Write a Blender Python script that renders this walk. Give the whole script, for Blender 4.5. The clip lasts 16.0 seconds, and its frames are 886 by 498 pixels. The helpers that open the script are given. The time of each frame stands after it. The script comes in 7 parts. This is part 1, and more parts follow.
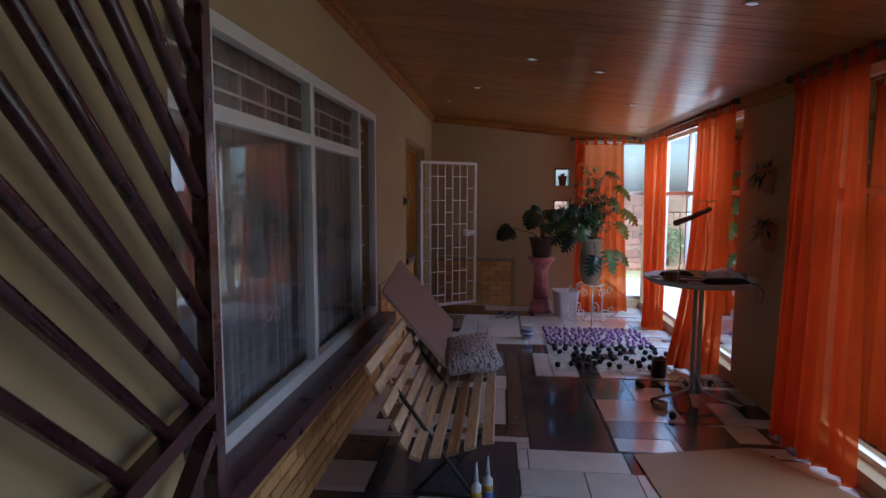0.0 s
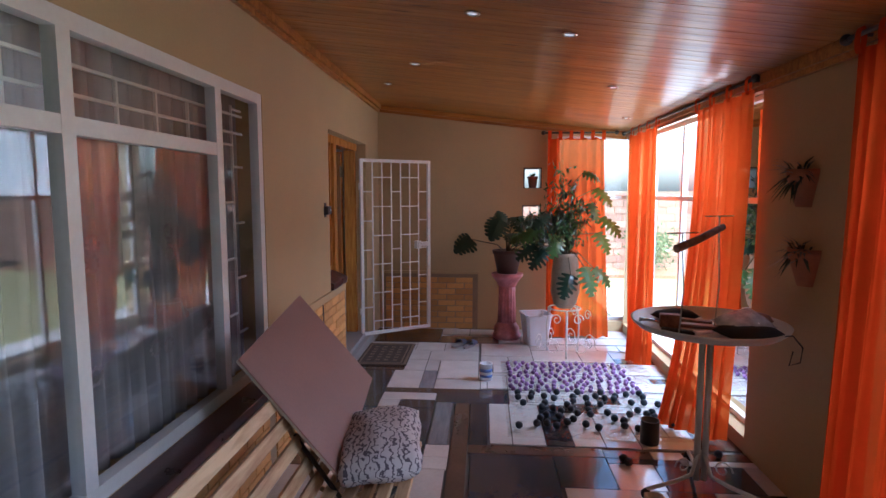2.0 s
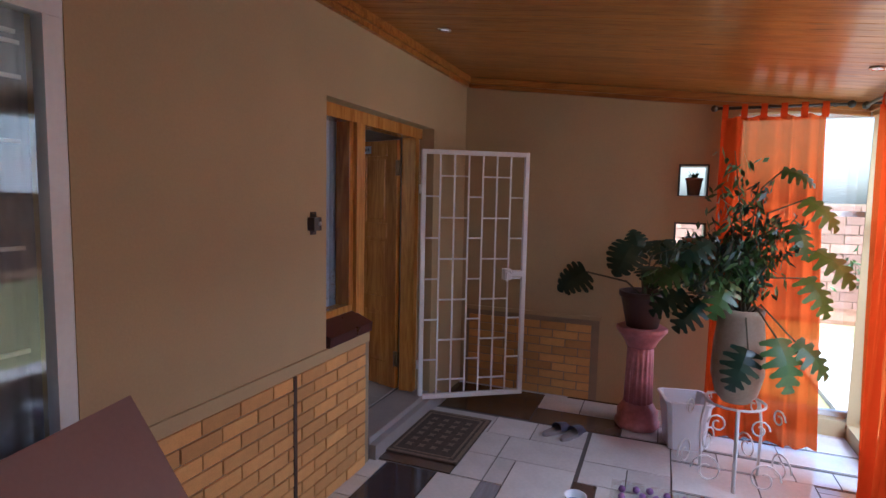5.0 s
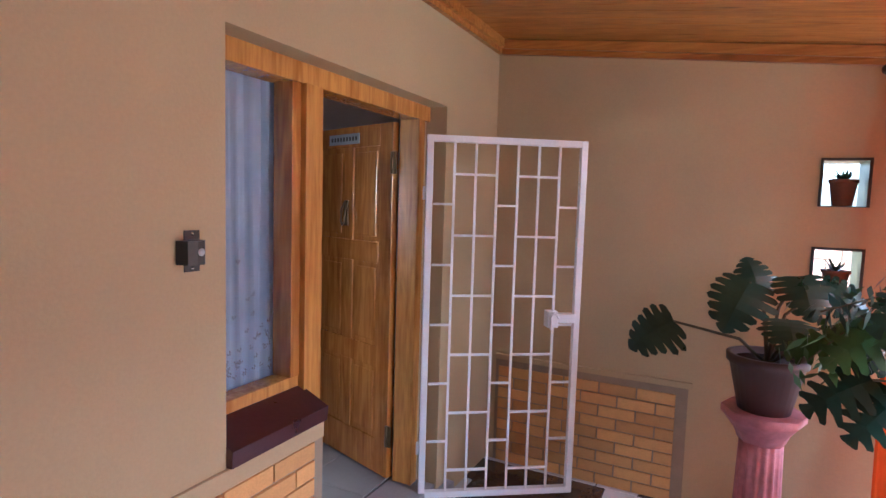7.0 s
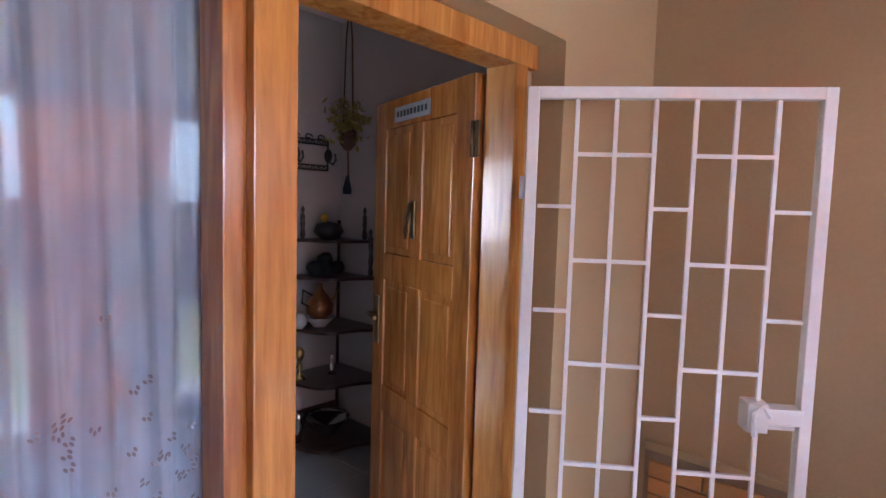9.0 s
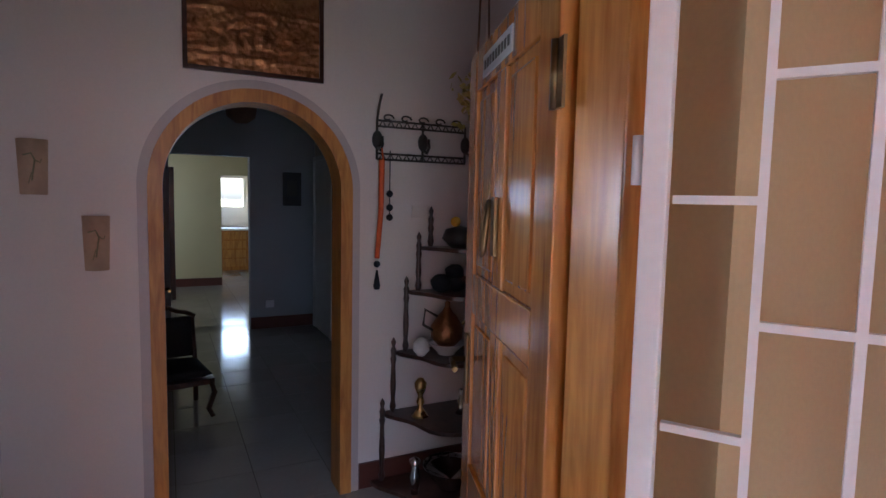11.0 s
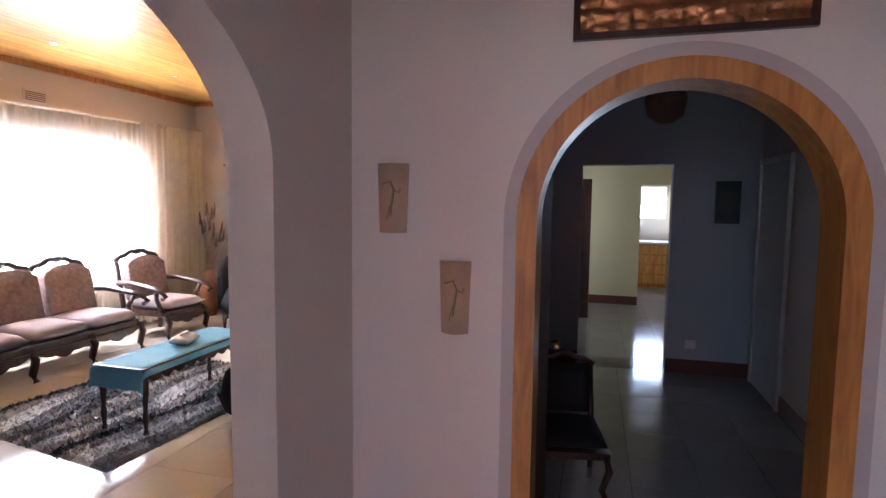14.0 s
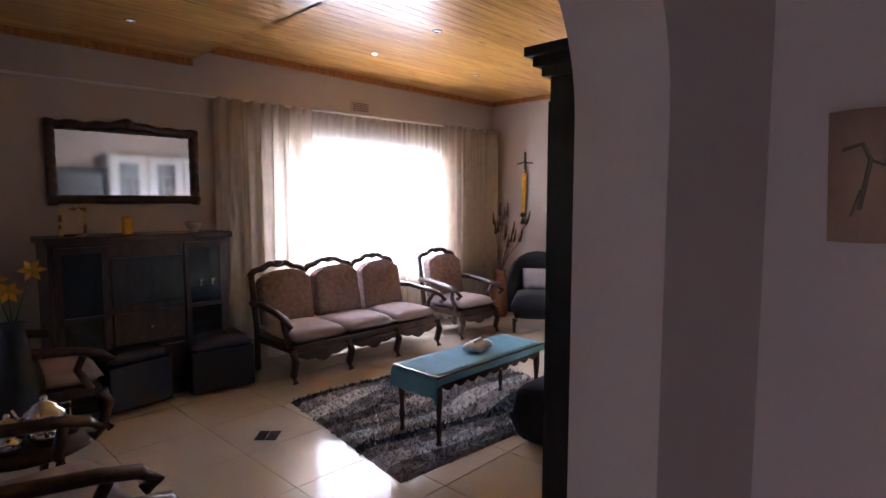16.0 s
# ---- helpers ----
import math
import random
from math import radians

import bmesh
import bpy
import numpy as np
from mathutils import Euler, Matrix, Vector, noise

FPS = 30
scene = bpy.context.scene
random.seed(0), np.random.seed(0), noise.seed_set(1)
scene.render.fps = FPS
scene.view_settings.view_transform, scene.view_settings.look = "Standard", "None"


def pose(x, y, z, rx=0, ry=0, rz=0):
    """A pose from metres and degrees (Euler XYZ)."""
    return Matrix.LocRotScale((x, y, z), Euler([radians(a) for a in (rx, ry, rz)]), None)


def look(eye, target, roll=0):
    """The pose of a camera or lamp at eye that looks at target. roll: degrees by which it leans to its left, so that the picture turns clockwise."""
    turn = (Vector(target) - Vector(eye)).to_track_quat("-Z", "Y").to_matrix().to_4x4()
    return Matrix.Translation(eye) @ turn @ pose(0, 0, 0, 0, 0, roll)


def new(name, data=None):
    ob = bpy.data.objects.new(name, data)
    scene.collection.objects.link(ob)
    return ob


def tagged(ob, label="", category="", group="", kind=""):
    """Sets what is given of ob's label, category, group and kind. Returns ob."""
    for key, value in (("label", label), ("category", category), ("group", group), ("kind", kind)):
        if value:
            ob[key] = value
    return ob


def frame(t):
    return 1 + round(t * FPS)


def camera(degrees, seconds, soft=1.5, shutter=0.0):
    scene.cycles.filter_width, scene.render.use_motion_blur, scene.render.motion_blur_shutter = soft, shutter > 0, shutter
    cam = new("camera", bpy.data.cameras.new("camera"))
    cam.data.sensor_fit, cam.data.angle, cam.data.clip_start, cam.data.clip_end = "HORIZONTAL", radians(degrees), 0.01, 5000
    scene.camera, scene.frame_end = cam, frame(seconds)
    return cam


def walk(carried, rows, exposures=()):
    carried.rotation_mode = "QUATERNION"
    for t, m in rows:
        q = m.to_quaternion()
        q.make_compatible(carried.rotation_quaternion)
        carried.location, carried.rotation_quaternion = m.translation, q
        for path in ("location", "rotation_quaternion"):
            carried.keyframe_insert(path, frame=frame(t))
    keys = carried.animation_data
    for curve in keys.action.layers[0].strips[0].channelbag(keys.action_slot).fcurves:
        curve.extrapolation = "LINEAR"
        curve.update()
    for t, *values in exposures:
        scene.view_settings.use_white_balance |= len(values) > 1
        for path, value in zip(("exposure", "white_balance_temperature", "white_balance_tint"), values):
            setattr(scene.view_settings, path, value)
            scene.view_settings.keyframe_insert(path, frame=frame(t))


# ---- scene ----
cam = camera(77.3, 16.0)
PATH = [
    (0.0, 1.035, 0.550, 1.628, 84.48, -0.13, 6.00),
    (0.5, 1.049, 0.879, 1.676, 84.28, 0.01, 4.63),
    (1.0, 1.108, 1.181, 1.712, 84.40, -0.07, 4.26),
    (1.5, 1.189, 1.502, 1.714, 84.12, -0.08, 4.21),
    (2.0, 1.318, 1.856, 1.715, 84.19, -0.04, 4.21),
    (2.5, 1.464, 2.228, 1.746, 84.23, -0.02, 4.42),
    (3.0, 1.537, 2.527, 1.746, 84.09, -0.14, 6.11),
    (3.5, 1.603, 2.865, 1.759, 84.13, -0.37, 8.36),
    (4.0, 1.693, 3.249, 1.745, 84.32, -0.46, 11.58),
    (4.5, 1.730, 3.608, 1.723, 84.46, -0.86, 17.42),
    (7.0, 1.360, 5.298, 1.728, 85.30, -1.70, 26.71),
    (7.5, 1.264, 5.652, 1.735, 85.63, -1.59, 28.42),
    (8.0, 1.154, 5.933, 1.732, 85.46, -1.54, 31.67),
    (8.5, 1.020, 6.173, 1.722, 85.45, -1.62, 36.50),
    (11.0, 0.547, 7.264, 1.715, 85.14, -1.20, 63.55),
    (11.5, 0.416, 7.421, 1.734, 85.09, -1.13, 72.24),
    (12.0, 0.267, 7.514, 1.733, 84.99, -1.15, 80.20),
    (12.5, 0.085, 7.522, 1.748, 85.12, -1.21, 85.83),
    (13.0, -0.075, 7.499, 1.746, 85.08, -1.15, 90.37),
    (13.5, -0.306, 7.476, 1.745, 84.93, -0.79, 96.00),
    (14.0, -0.522, 7.418, 1.816, 85.03, -0.64, 105.30),
    (14.5, -0.627, 7.341, 1.828, 85.00, -0.57, 113.75),
    (15.0, -0.774, 7.192, 1.821, 84.77, -0.23, 120.67),
    (15.5, -0.895, 7.050, 1.800, 84.95, -0.34, 127.25),
    (16.0, -1.047, 6.920, 1.782, 85.00, 0.01, 133.72),
]
EXPOSURES = [(0, 0.8, 4850, 10), (1.0, 1.3, 4900, 10), (2.5, 2.1, 5000, 10), (3.5, 2.15, 5050, 10), (4.5, 1.5, 5050, 10), (7.0, 2.9, 4750, 10), (8.7, 3.1, 4800, 11), (10.8, 2.85, 4950, 12), (12.0, 3.15, 5100, 14), (13.4, 3.55, 5150, 16), (14.5, 3.2, 5050, 20), (16.0, 2.2, 5050, 22)]
walk(cam, [(t, pose(x, y, z, rx, ry, rz)) for t, x, y, z, rx, ry, rz in PATH], EXPOSURES)

# ---- light ----
world = bpy.data.worlds.new("sky")
scene.world = world
world.use_nodes = True
wn = world.node_tree
sky = wn.nodes.new("ShaderNodeTexSky")
sky.sky_type = "NISHITA"
sky.sun_disc = False
sky.sun_elevation, sky.sun_rotation = radians(62), radians(200)
sky.air_density, sky.dust_density = 1.2, 3.0
wn.links.new(sky.outputs[0], wn.nodes["Background"].inputs[0])
wn.nodes["Background"].inputs[1].default_value = 0.15
sun_data = bpy.data.lights.new("sun", "SUN")
sun_data.energy, sun_data.angle, sun_data.color = 4.6, radians(2.0), (1, 0.95, 0.87)
sun = new("sun", sun_data)
sun.matrix_world = look((6, -8, 20), (3.2, 0.2, 0))


def area_lamp(name, eye, target, w, h, watts, color=(1, 1, 1)):
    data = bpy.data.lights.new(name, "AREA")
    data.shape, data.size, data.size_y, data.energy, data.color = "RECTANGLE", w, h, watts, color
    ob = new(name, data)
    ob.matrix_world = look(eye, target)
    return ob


# Added sky panels, out of view above the garden windows, light the floor.
area_lamp("skylight_garden", (5.0, 7.1, 3.6), (1.3, 7.0, 0.3), 3.2, 1.6, 105, (0.93, 0.97, 1.0))
area_lamp("skylight_garden_near", (5.0, 2.4, 3.6), (1.3, 2.6, 0.3), 3.6, 1.6, 80, (0.93, 0.97, 1.0))
area_lamp("skylight_upper_panes", (3.34, 7.1, 2.0), (0, 7.1, 1.6), 3.0, 0.64, 8, (0.93, 0.97, 1.0))
area_lamp("skylight_near_panes", (3.34, 1.55, 1.3), (0, 1.9, 1.0), 2.5, 2.0, 1.5, (0.93, 0.97, 1.0))
area_lamp("skylight_lounge", (-5.2, 1.45, 1.6), (-5.2, 5, 1.3), 2.2, 1.4, 78, (0.95, 0.97, 1.0))
area_lamp("skylight_front_door", (-0.27, 7.45, 1.25), (-2.2, 7.3, 1.2), 0.75, 1.8, 0.36, (1.0, 0.91, 0.84))
area_lamp("skylight_kitchen", (-12.9, 8.4, 1.7), (-9, 8.4, 0.6), 1.0, 1.0, 4.0, (0.85, 0.93, 1.0))
# Added fill lamp inside the far room; the wall behind it has no window.
area_lamp("skylight_passage", (-9.0, 6.4, 1.7), (-9.0, 8.4, 1.2), 1.2, 1.2, 1.3, (1.0, 0.97, 0.85))


# ---- materials ----
def material(name, base, rough=0.6, vary=0.12, scale=6.0, bump=0.1, fine=60.0, metal=0.0, spec=0.5, coat=0.0, random_tone=0.0, stretch=(1, 1, 1)):
    m = bpy.data.materials.new(name)
    m.use_nodes = True
    nt = m.node_tree
    p = nt.nodes["Principled BSDF"]
    co = nt.nodes.new("ShaderNodeTexCoord")
    mp = nt.nodes.new("ShaderNodeMapping")
    mp.inputs["Scale"].default_value = stretch
    nt.links.new(co.outputs["Object"], mp.inputs[0])
    big, small = nt.nodes.new("ShaderNodeTexNoise"), nt.nodes.new("ShaderNodeTexNoise")
    big.inputs["Scale"].default_value, small.inputs["Scale"].default_value = scale, fine
    big.inputs["Detail"].default_value = 5
    nt.links.new(mp.outputs[0], big.inputs["Vector"])
    nt.links.new(mp.outputs[0], small.inputs["Vector"])
    add = nt.nodes.new("ShaderNodeMath")
    add.operation = "MULTIPLY_ADD"
    add.inputs[1].default_value = 0.45
    nt.links.new(small.outputs[0], add.inputs[0])
    nt.links.new(big.outputs[0], add.inputs[2])
    ramp = nt.nodes.new("ShaderNodeMapRange")
    ramp.inputs[1].default_value, ramp.inputs[2].default_value = 0.4, 1.05
    ramp.inputs[3].default_value, ramp.inputs[4].default_value = 1 - vary, 1 + vary
    nt.links.new(add.outputs[0], ramp.inputs[0])
    tone = ramp.outputs[0]
    if random_tone:
        info = nt.nodes.new("ShaderNodeObjectInfo")
        r2 = nt.nodes.new("ShaderNodeMapRange")
        r2.inputs[3].default_value, r2.inputs[4].default_value = 1 - random_tone, 1 + random_tone
        nt.links.new(info.outputs["Random"], r2.inputs[0])
        mul = nt.nodes.new("ShaderNodeMath")
        mul.operation = "MULTIPLY"
        nt.links.new(tone, mul.inputs[0])
        nt.links.new(r2.outputs[0], mul.inputs[1])
        tone = mul.outputs[0]
    mix = nt.nodes.new("ShaderNodeVectorMath")
    mix.operation = "SCALE"
    mix.inputs[0].default_value = base
    nt.links.new(tone, mix.inputs["Scale"])
    nt.links.new(mix.outputs[0], p.inputs["Base Color"])
    p.inputs["Metallic"].default_value = metal
    p.inputs["Specular IOR Level"].default_value = spec
    p.inputs["Coat Weight"].default_value = coat
    p.inputs["Coat Roughness"].default_value = 0.12
    rr = nt.nodes.new("ShaderNodeMapRange")
    rr.inputs[3].default_value, rr.inputs[4].default_value = max(0.02, rough - 0.08), min(1, rough + 0.08)
    nt.links.new(big.outputs[0], rr.inputs[0])
    nt.links.new(rr.outputs[0], p.inputs["Roughness"])
    if bump:
        b = nt.nodes.new("ShaderNodeBump")
        b.inputs["Strength"].default_value, b.inputs["Distance"].default_value = bump, 0.01
        nt.links.new(add.outputs[0], b.inputs["Height"])
        nt.links.new(b.outputs[0], p.inputs["Normal"])
    return m


def wood(name, dark, light, rough=0.35, grain=(1, 12, 12), coat=0.3, boards=0.0, axis=0, random_tone=0.0, knots=None):
    """Streaked wood; boards: width of tongue-and-groove boards counted along axis."""
    m = bpy.data.materials.new(name)
    m.use_nodes = True
    nt = m.node_tree
    p = nt.nodes["Principled BSDF"]
    co = nt.nodes.new("ShaderNodeTexCoord")
    mp = nt.nodes.new("ShaderNodeMapping")
    mp.inputs["Scale"].default_value = grain
    nt.links.new(co.outputs["Object"], mp.inputs[0])
    n1, n2 = nt.nodes.new("ShaderNodeTexNoise"), nt.nodes.new("ShaderNodeTexNoise")
    n1.inputs["Scale"].default_value, n2.inputs["Scale"].default_value = 2.2, 9.0
    n1.inputs["Detail"].default_value, n1.inputs["Distortion"].default_value = 6, 1.2
    nt.links.new(mp.outputs[0], n1.inputs["Vector"])
    nt.links.new(mp.outputs[0], n2.inputs["Vector"])
    s = nt.nodes.new("ShaderNodeMath")
    s.operation = "MULTIPLY_ADD"
    s.inputs[1].default_value = 0.4
    nt.links.new(n2.outputs[0], s.inputs[0])
    nt.links.new(n1.outputs[0], s.inputs[2])
    source = s.outputs[0]
    ramp = nt.nodes.new("ShaderNodeValToRGB")
    ramp.color_ramp.elements[0].position, ramp.color_ramp.elements[1].position = 0.48, 0.88
    ramp.color_ramp.elements[0].color, ramp.color_ramp.elements[1].color = (*dark, 1), (*light, 1)
    if boards or random_tone:
        if boards:
            sep = nt.nodes.new("ShaderNodeSeparateXYZ")
            nt.links.new(co.outputs["Object"], sep.inputs[0])
            div = nt.nodes.new("ShaderNodeMath")
            div.operation = "DIVIDE"
            div.inputs[1].default_value = boards
            nt.links.new(sep.outputs[axis], div.inputs[0])
            fl = nt.nodes.new("ShaderNodeMath")
            fl.operation = "FLOOR"
            nt.links.new(div.outputs[0], fl.inputs[0])
            wh = nt.nodes.new("ShaderNodeTexWhiteNoise")
            wh.noise_dimensions = "1D"
            nt.links.new(fl.outputs[0], wh.inputs["W"])
            rnd = wh.outputs[0]
        else:
            rnd = nt.nodes.new("ShaderNodeObjectInfo").outputs["Random"]
        ad = nt.nodes.new("ShaderNodeMath")
        ad.operation = "MULTIPLY_ADD"
        ad.inputs[1].default_value = random_tone or 0.22
        nt.links.new(rnd, ad.inputs[0])
        nt.links.new(source, ad.inputs[2])
        off = nt.nodes.new("ShaderNodeMath")
        off.operation = "SUBTRACT"
        off.inputs[1].default_value = (random_tone or 0.22) / 2
        nt.links.new(ad.outputs[0], off.inputs[0])
        source = off.outputs[0]
    nt.links.new(source, ramp.inputs[0])
    colour = ramp.outputs[0]
    if knots:
        km, vo, kr, kx = (nt.nodes.new("ShaderNode" + k) for k in ("Mapping", "TexVoronoi", "MapRange", "MixRGB"))
        km.inputs["Scale"].default_value = knots
        vo.inputs["Scale"].default_value = 1.0
        kr.inputs[1].default_value, kr.inputs[2].default_value = 0.05, 0.13
        kr.inputs[3].default_value, kr.inputs[4].default_value = 0.8, 0.0
        kx.inputs[2].default_value = (dark[0] * 0.3, dark[1] * 0.25, dark[2] * 0.25, 1)
        nt.links.new(co.outputs["Object"], km.inputs[0])
        nt.links.new(km.outputs[0], vo.inputs["Vector"])
        nt.links.new(vo.outputs["Distance"], kr.inputs[0])
        nt.links.new(kr.outputs[0], kx.inputs[0])
        nt.links.new(colour, kx.inputs[1])
        colour = kx.outputs[0]
    nt.links.new(colour, p.inputs["Base Color"])
    p.inputs["Roughness"].default_value = rough
    p.inputs["Coat Weight"].default_value, p.inputs["Coat Roughness"].default_value = coat, 0.15
    b = nt.nodes.new("ShaderNodeBump")
    b.inputs["Strength"].default_value, b.inputs["Distance"].default_value = 0.12, 0.005
    nt.links.new(s.outputs[0], b.inputs["Height"])
    nt.links.new(b.outputs[0], p.inputs["Normal"])
    return m


def sheer(name, color, through_share, glow, tint=None):
    """Thin cloth: part open weave, part light passing through, part matt."""
    m = bpy.data.materials.new(name)
    m.use_nodes = True
    nt = m.node_tree
    nt.nodes.remove(nt.nodes["Principled BSDF"])
    out = nt.nodes["Material Output"]
    tr, tl, df = nt.nodes.new("ShaderNodeBsdfTransparent"), nt.nodes.new("ShaderNodeBsdfTranslucent"), nt.nodes.new("ShaderNodeBsdfDiffuse")
    co = nt.nodes.new("ShaderNodeTexCoord")
    n = nt.nodes.new("ShaderNodeTexNoise")
    n.inputs["Scale"].default_value = 9
    nt.links.new(co.outputs["Object"], n.inputs["Vector"])
    sc = nt.nodes.new("ShaderNodeVectorMath")
    sc.operation = "SCALE"
    sc.inputs[0].default_value = color
    mr = nt.nodes.new("ShaderNodeMapRange")
    mr.inputs[3].default_value, mr.inputs[4].default_value = 0.85, 1.12
    nt.links.new(n.outputs[0], mr.inputs[0])
    nt.links.new(mr.outputs[0], sc.inputs["Scale"])
    for s in (tl, df):
        nt.links.new(sc.outputs[0], s.inputs[0])
    tr.inputs[0].default_value = (*(tint or [min(1, c * 0.6 + 0.4) for c in color]), 1)
    a, b = nt.nodes.new("ShaderNodeMixShader"), nt.nodes.new("ShaderNodeMixShader")
    a.inputs[0].default_value, b.inputs[0].default_value = glow, through_share
    nt.links.new(df.outputs[0], a.inputs[1])
    nt.links.new(tl.outputs[0], a.inputs[2])
    nt.links.new(a.outputs[0], b.inputs[1])
    nt.links.new(tr.outputs[0], b.inputs[2])
    nt.links.new(b.outputs[0], out.inputs[0])
    return m


def glass(name, tint=(1, 1, 1), gloss=1.0):
    m = bpy.data.materials.new(name)
    m.use_nodes = True
    nt = m.node_tree
    nt.nodes.remove(nt.nodes["Principled BSDF"])
    tr, gl, fr, mx = (nt.nodes.new("ShaderNode" + k) for k in ("BsdfTransparent", "BsdfGlossy", "Fresnel", "MixShader"))
    tr.inputs[0].default_value = (*tint, 1)
    gl.inputs["Roughness"].default_value = 0.02
    fr.inputs[0].default_value = 1.5 + 0.3 * gloss
    nt.links.new(fr.outputs[0], mx.inputs[0])
    nt.links.new(tr.outputs[0], mx.inputs[1])
    nt.links.new(gl.outputs[0], mx.inputs[2])
    nt.links.new(mx.outputs[0], nt.nodes["Material Output"].inputs[0])
    return m


def glowing(name, color, strength):
    m = bpy.data.materials.new(name)
    m.use_nodes = True
    p = m.node_tree.nodes["Principled BSDF"]
    p.inputs["Base Color"].default_value = (*color, 1)
    p.inputs["Emission Color"].default_value = (*color, 1)
    p.inputs["Emission Strength"].default_value = strength
    return m


OCHRE = material("ochre_plaster", (0.455, 0.335, 0.175), 0.75, 0.09, 1.4, 0.12, 90)
HALL_WHITE = material("hall_plaster", (0.69, 0.61, 0.57), 0.7, 0.06, 1.2, 0.08, 80)
CREAM_YELLOW = material("cream_yellow_plaster", (0.74, 0.68, 0.42), 0.7, 0.06, 1.2, 0.08, 80)
# Darker mauve stands in for the shadow on the rounded arch band.
ARCH_SHADE = material("mauve_gloss_paint", (0.47, 0.40, 0.39), 0.5, 0.08, 3, 0.06, 70)
# Pale passage plaster with the dim bluish light put into its colour.
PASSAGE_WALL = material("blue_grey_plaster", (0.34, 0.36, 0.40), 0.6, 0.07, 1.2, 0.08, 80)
LOUNGE_WALL = material("lounge_plaster", (0.50, 0.42, 0.38), 0.7, 0.06, 1.2, 0.08, 80)
CEIL_PINE = wood("varnished_pine_ceiling", (0.24, 0.080, 0.011), (0.45, 0.19, 0.033), 0.36, (0.8, 10, 10), 0.35, 0.098, 1, knots=(1.6, 7.0, 1.6))
LOUNGE_PINE = wood("golden_pine_ceiling", (0.47, 0.20, 0.032), (0.76, 0.42, 0.10), 0.32, (0.8, 10, 10), 0.25, 0.096, 1, knots=(1.6, 7.0, 1.6))
DOOR_WOOD = wood("varnished_meranti", (0.31, 0.105, 0.014), (0.54, 0.225, 0.036), 0.26, (9, 9, 0.9), 0.6)
FRAME_WOOD = wood("varnished_pine_frame", (0.37, 0.145, 0.026), (0.62, 0.295, 0.058), 0.25, (9, 9, 0.9), 0.5)
ARCH_WOOD = wood("varnished_arch_trim", (0.31, 0.11, 0.02), (0.52, 0.23, 0.042), 0.5, (9, 9, 1.2), 0.08)
SLAT_WOOD = wood("raw_slat_wood", (0.36, 0.20, 0.10), (0.66, 0.46, 0.27), 0.55, (8, 1, 8), 0.1, random_tone=0.35)
MATT_DOOR = wood("dull_door_wood", (0.07, 0.028, 0.012), (0.14, 0.06, 0.025), 0.7, (9, 9, 0.9), 0.0)
DARK_WOOD = wood("dark_carved_wood", (0.024, 0.010, 0.008), (0.075, 0.030, 0.020), 0.32, (5, 5, 2), 0.4)
BLACK_WOOD = wood("black_lacquered_wood", (0.008, 0.008, 0.011), (0.022, 0.022, 0.028), 0.4, (5, 5, 2), 0.2)
LOG_WOOD = wood("bare_perch_wood", (0.10, 0.04, 0.02), (0.25, 0.12, 0.06), 0.6, (6, 6, 6), 0.0)
WHITE_PAINT = material("white_gloss_paint", (0.72, 0.71, 0.70), 0.35, 0.08, 5, 0.05, 50)
SILL_PAINT = material("oxblood_sill_paint", (0.055, 0.014, 0.016), 0.3, 0.25, 8, 0.1, 60, coat=0.3)
BROWN_METAL = material("brown_gloss_steel", (0.055, 0.016, 0.020), 0.28, 0.2, 9, 0.08, 70, coat=0.4)
BRICK = material("face_brick", (0.60, 0.32, 0.105), 0.8, 0.16, 14, 0.35, 120, random_tone=0.2)
MORTAR = material("mortar", (0.30, 0.23, 0.15), 0.9, 0.12, 12, 0.3, 130)
TILE_LIGHT = material("grey_beige_tile", (0.60, 0.57, 0.56), 0.12, 0.12, 5, 0.03, 40, coat=0.5, random_tone=0.14)
TILE_DARK = material("charcoal_tile", (0.04, 0.04, 0.055), 0.10, 0.25, 5, 0.03, 40, coat=0.6, random_tone=0.3)
TILE_SLATE = material("streaked_slate_tile", (0.23, 0.23, 0.26), 0.14, 0.3, 4, 0.03, 40, coat=0.5, random_tone=0.15, stretch=(8, 1, 1))
TILE_BROWN = material("brown_tile", (0.10, 0.065, 0.052), 0.14, 0.2, 5, 0.04, 40, coat=0.5, random_tone=0.2)
GROUT = material("dark_grout", (0.09, 0.08, 0.075), 0.85, 0.15, 12, 0.2, 90)
LOUNGE_TILE = material("cream_ceramic_tile", (0.58, 0.50, 0.41), 0.13, 0.06, 3, 0.02, 30, random_tone=0.03)
PASSAGE_TILE = material("pale_grey_passage_tile", (0.33, 0.31, 0.29), 0.10, 0.08, 3, 0.02, 30, random_tone=0.05)
DRIED_FLOWER = material("dried_yellow_flower", (0.42, 0.34, 0.09), 0.9, 0.35, 20, 0.2, 80)
STEP_SCREED = material("grey_step_screed", (0.30, 0.27, 0.26), 0.5, 0.15, 6, 0.15, 70)
ORANGE = sheer("orange_voile", (0.66, 0.078, 0.008), 0.2, 0.36, (1.0, 0.42, 0.15))
NET = sheer("white_net", (0.42, 0.41, 0.43), 0.22, 0.3)
# White lace; the blue of the reflected sky is put into its colour.
LACE = sheer("blue_white_lace", (0.52, 0.59, 0.70), 0.10, 0.2)
NET_LOUNGE = sheer("cream_net", (0.80, 0.74, 0.62), 0.12, 0.55)
DRAPE = sheer("cream_drape", (0.64, 0.55, 0.46), 0.0, 0.42)
PANE = glass("window_glass")
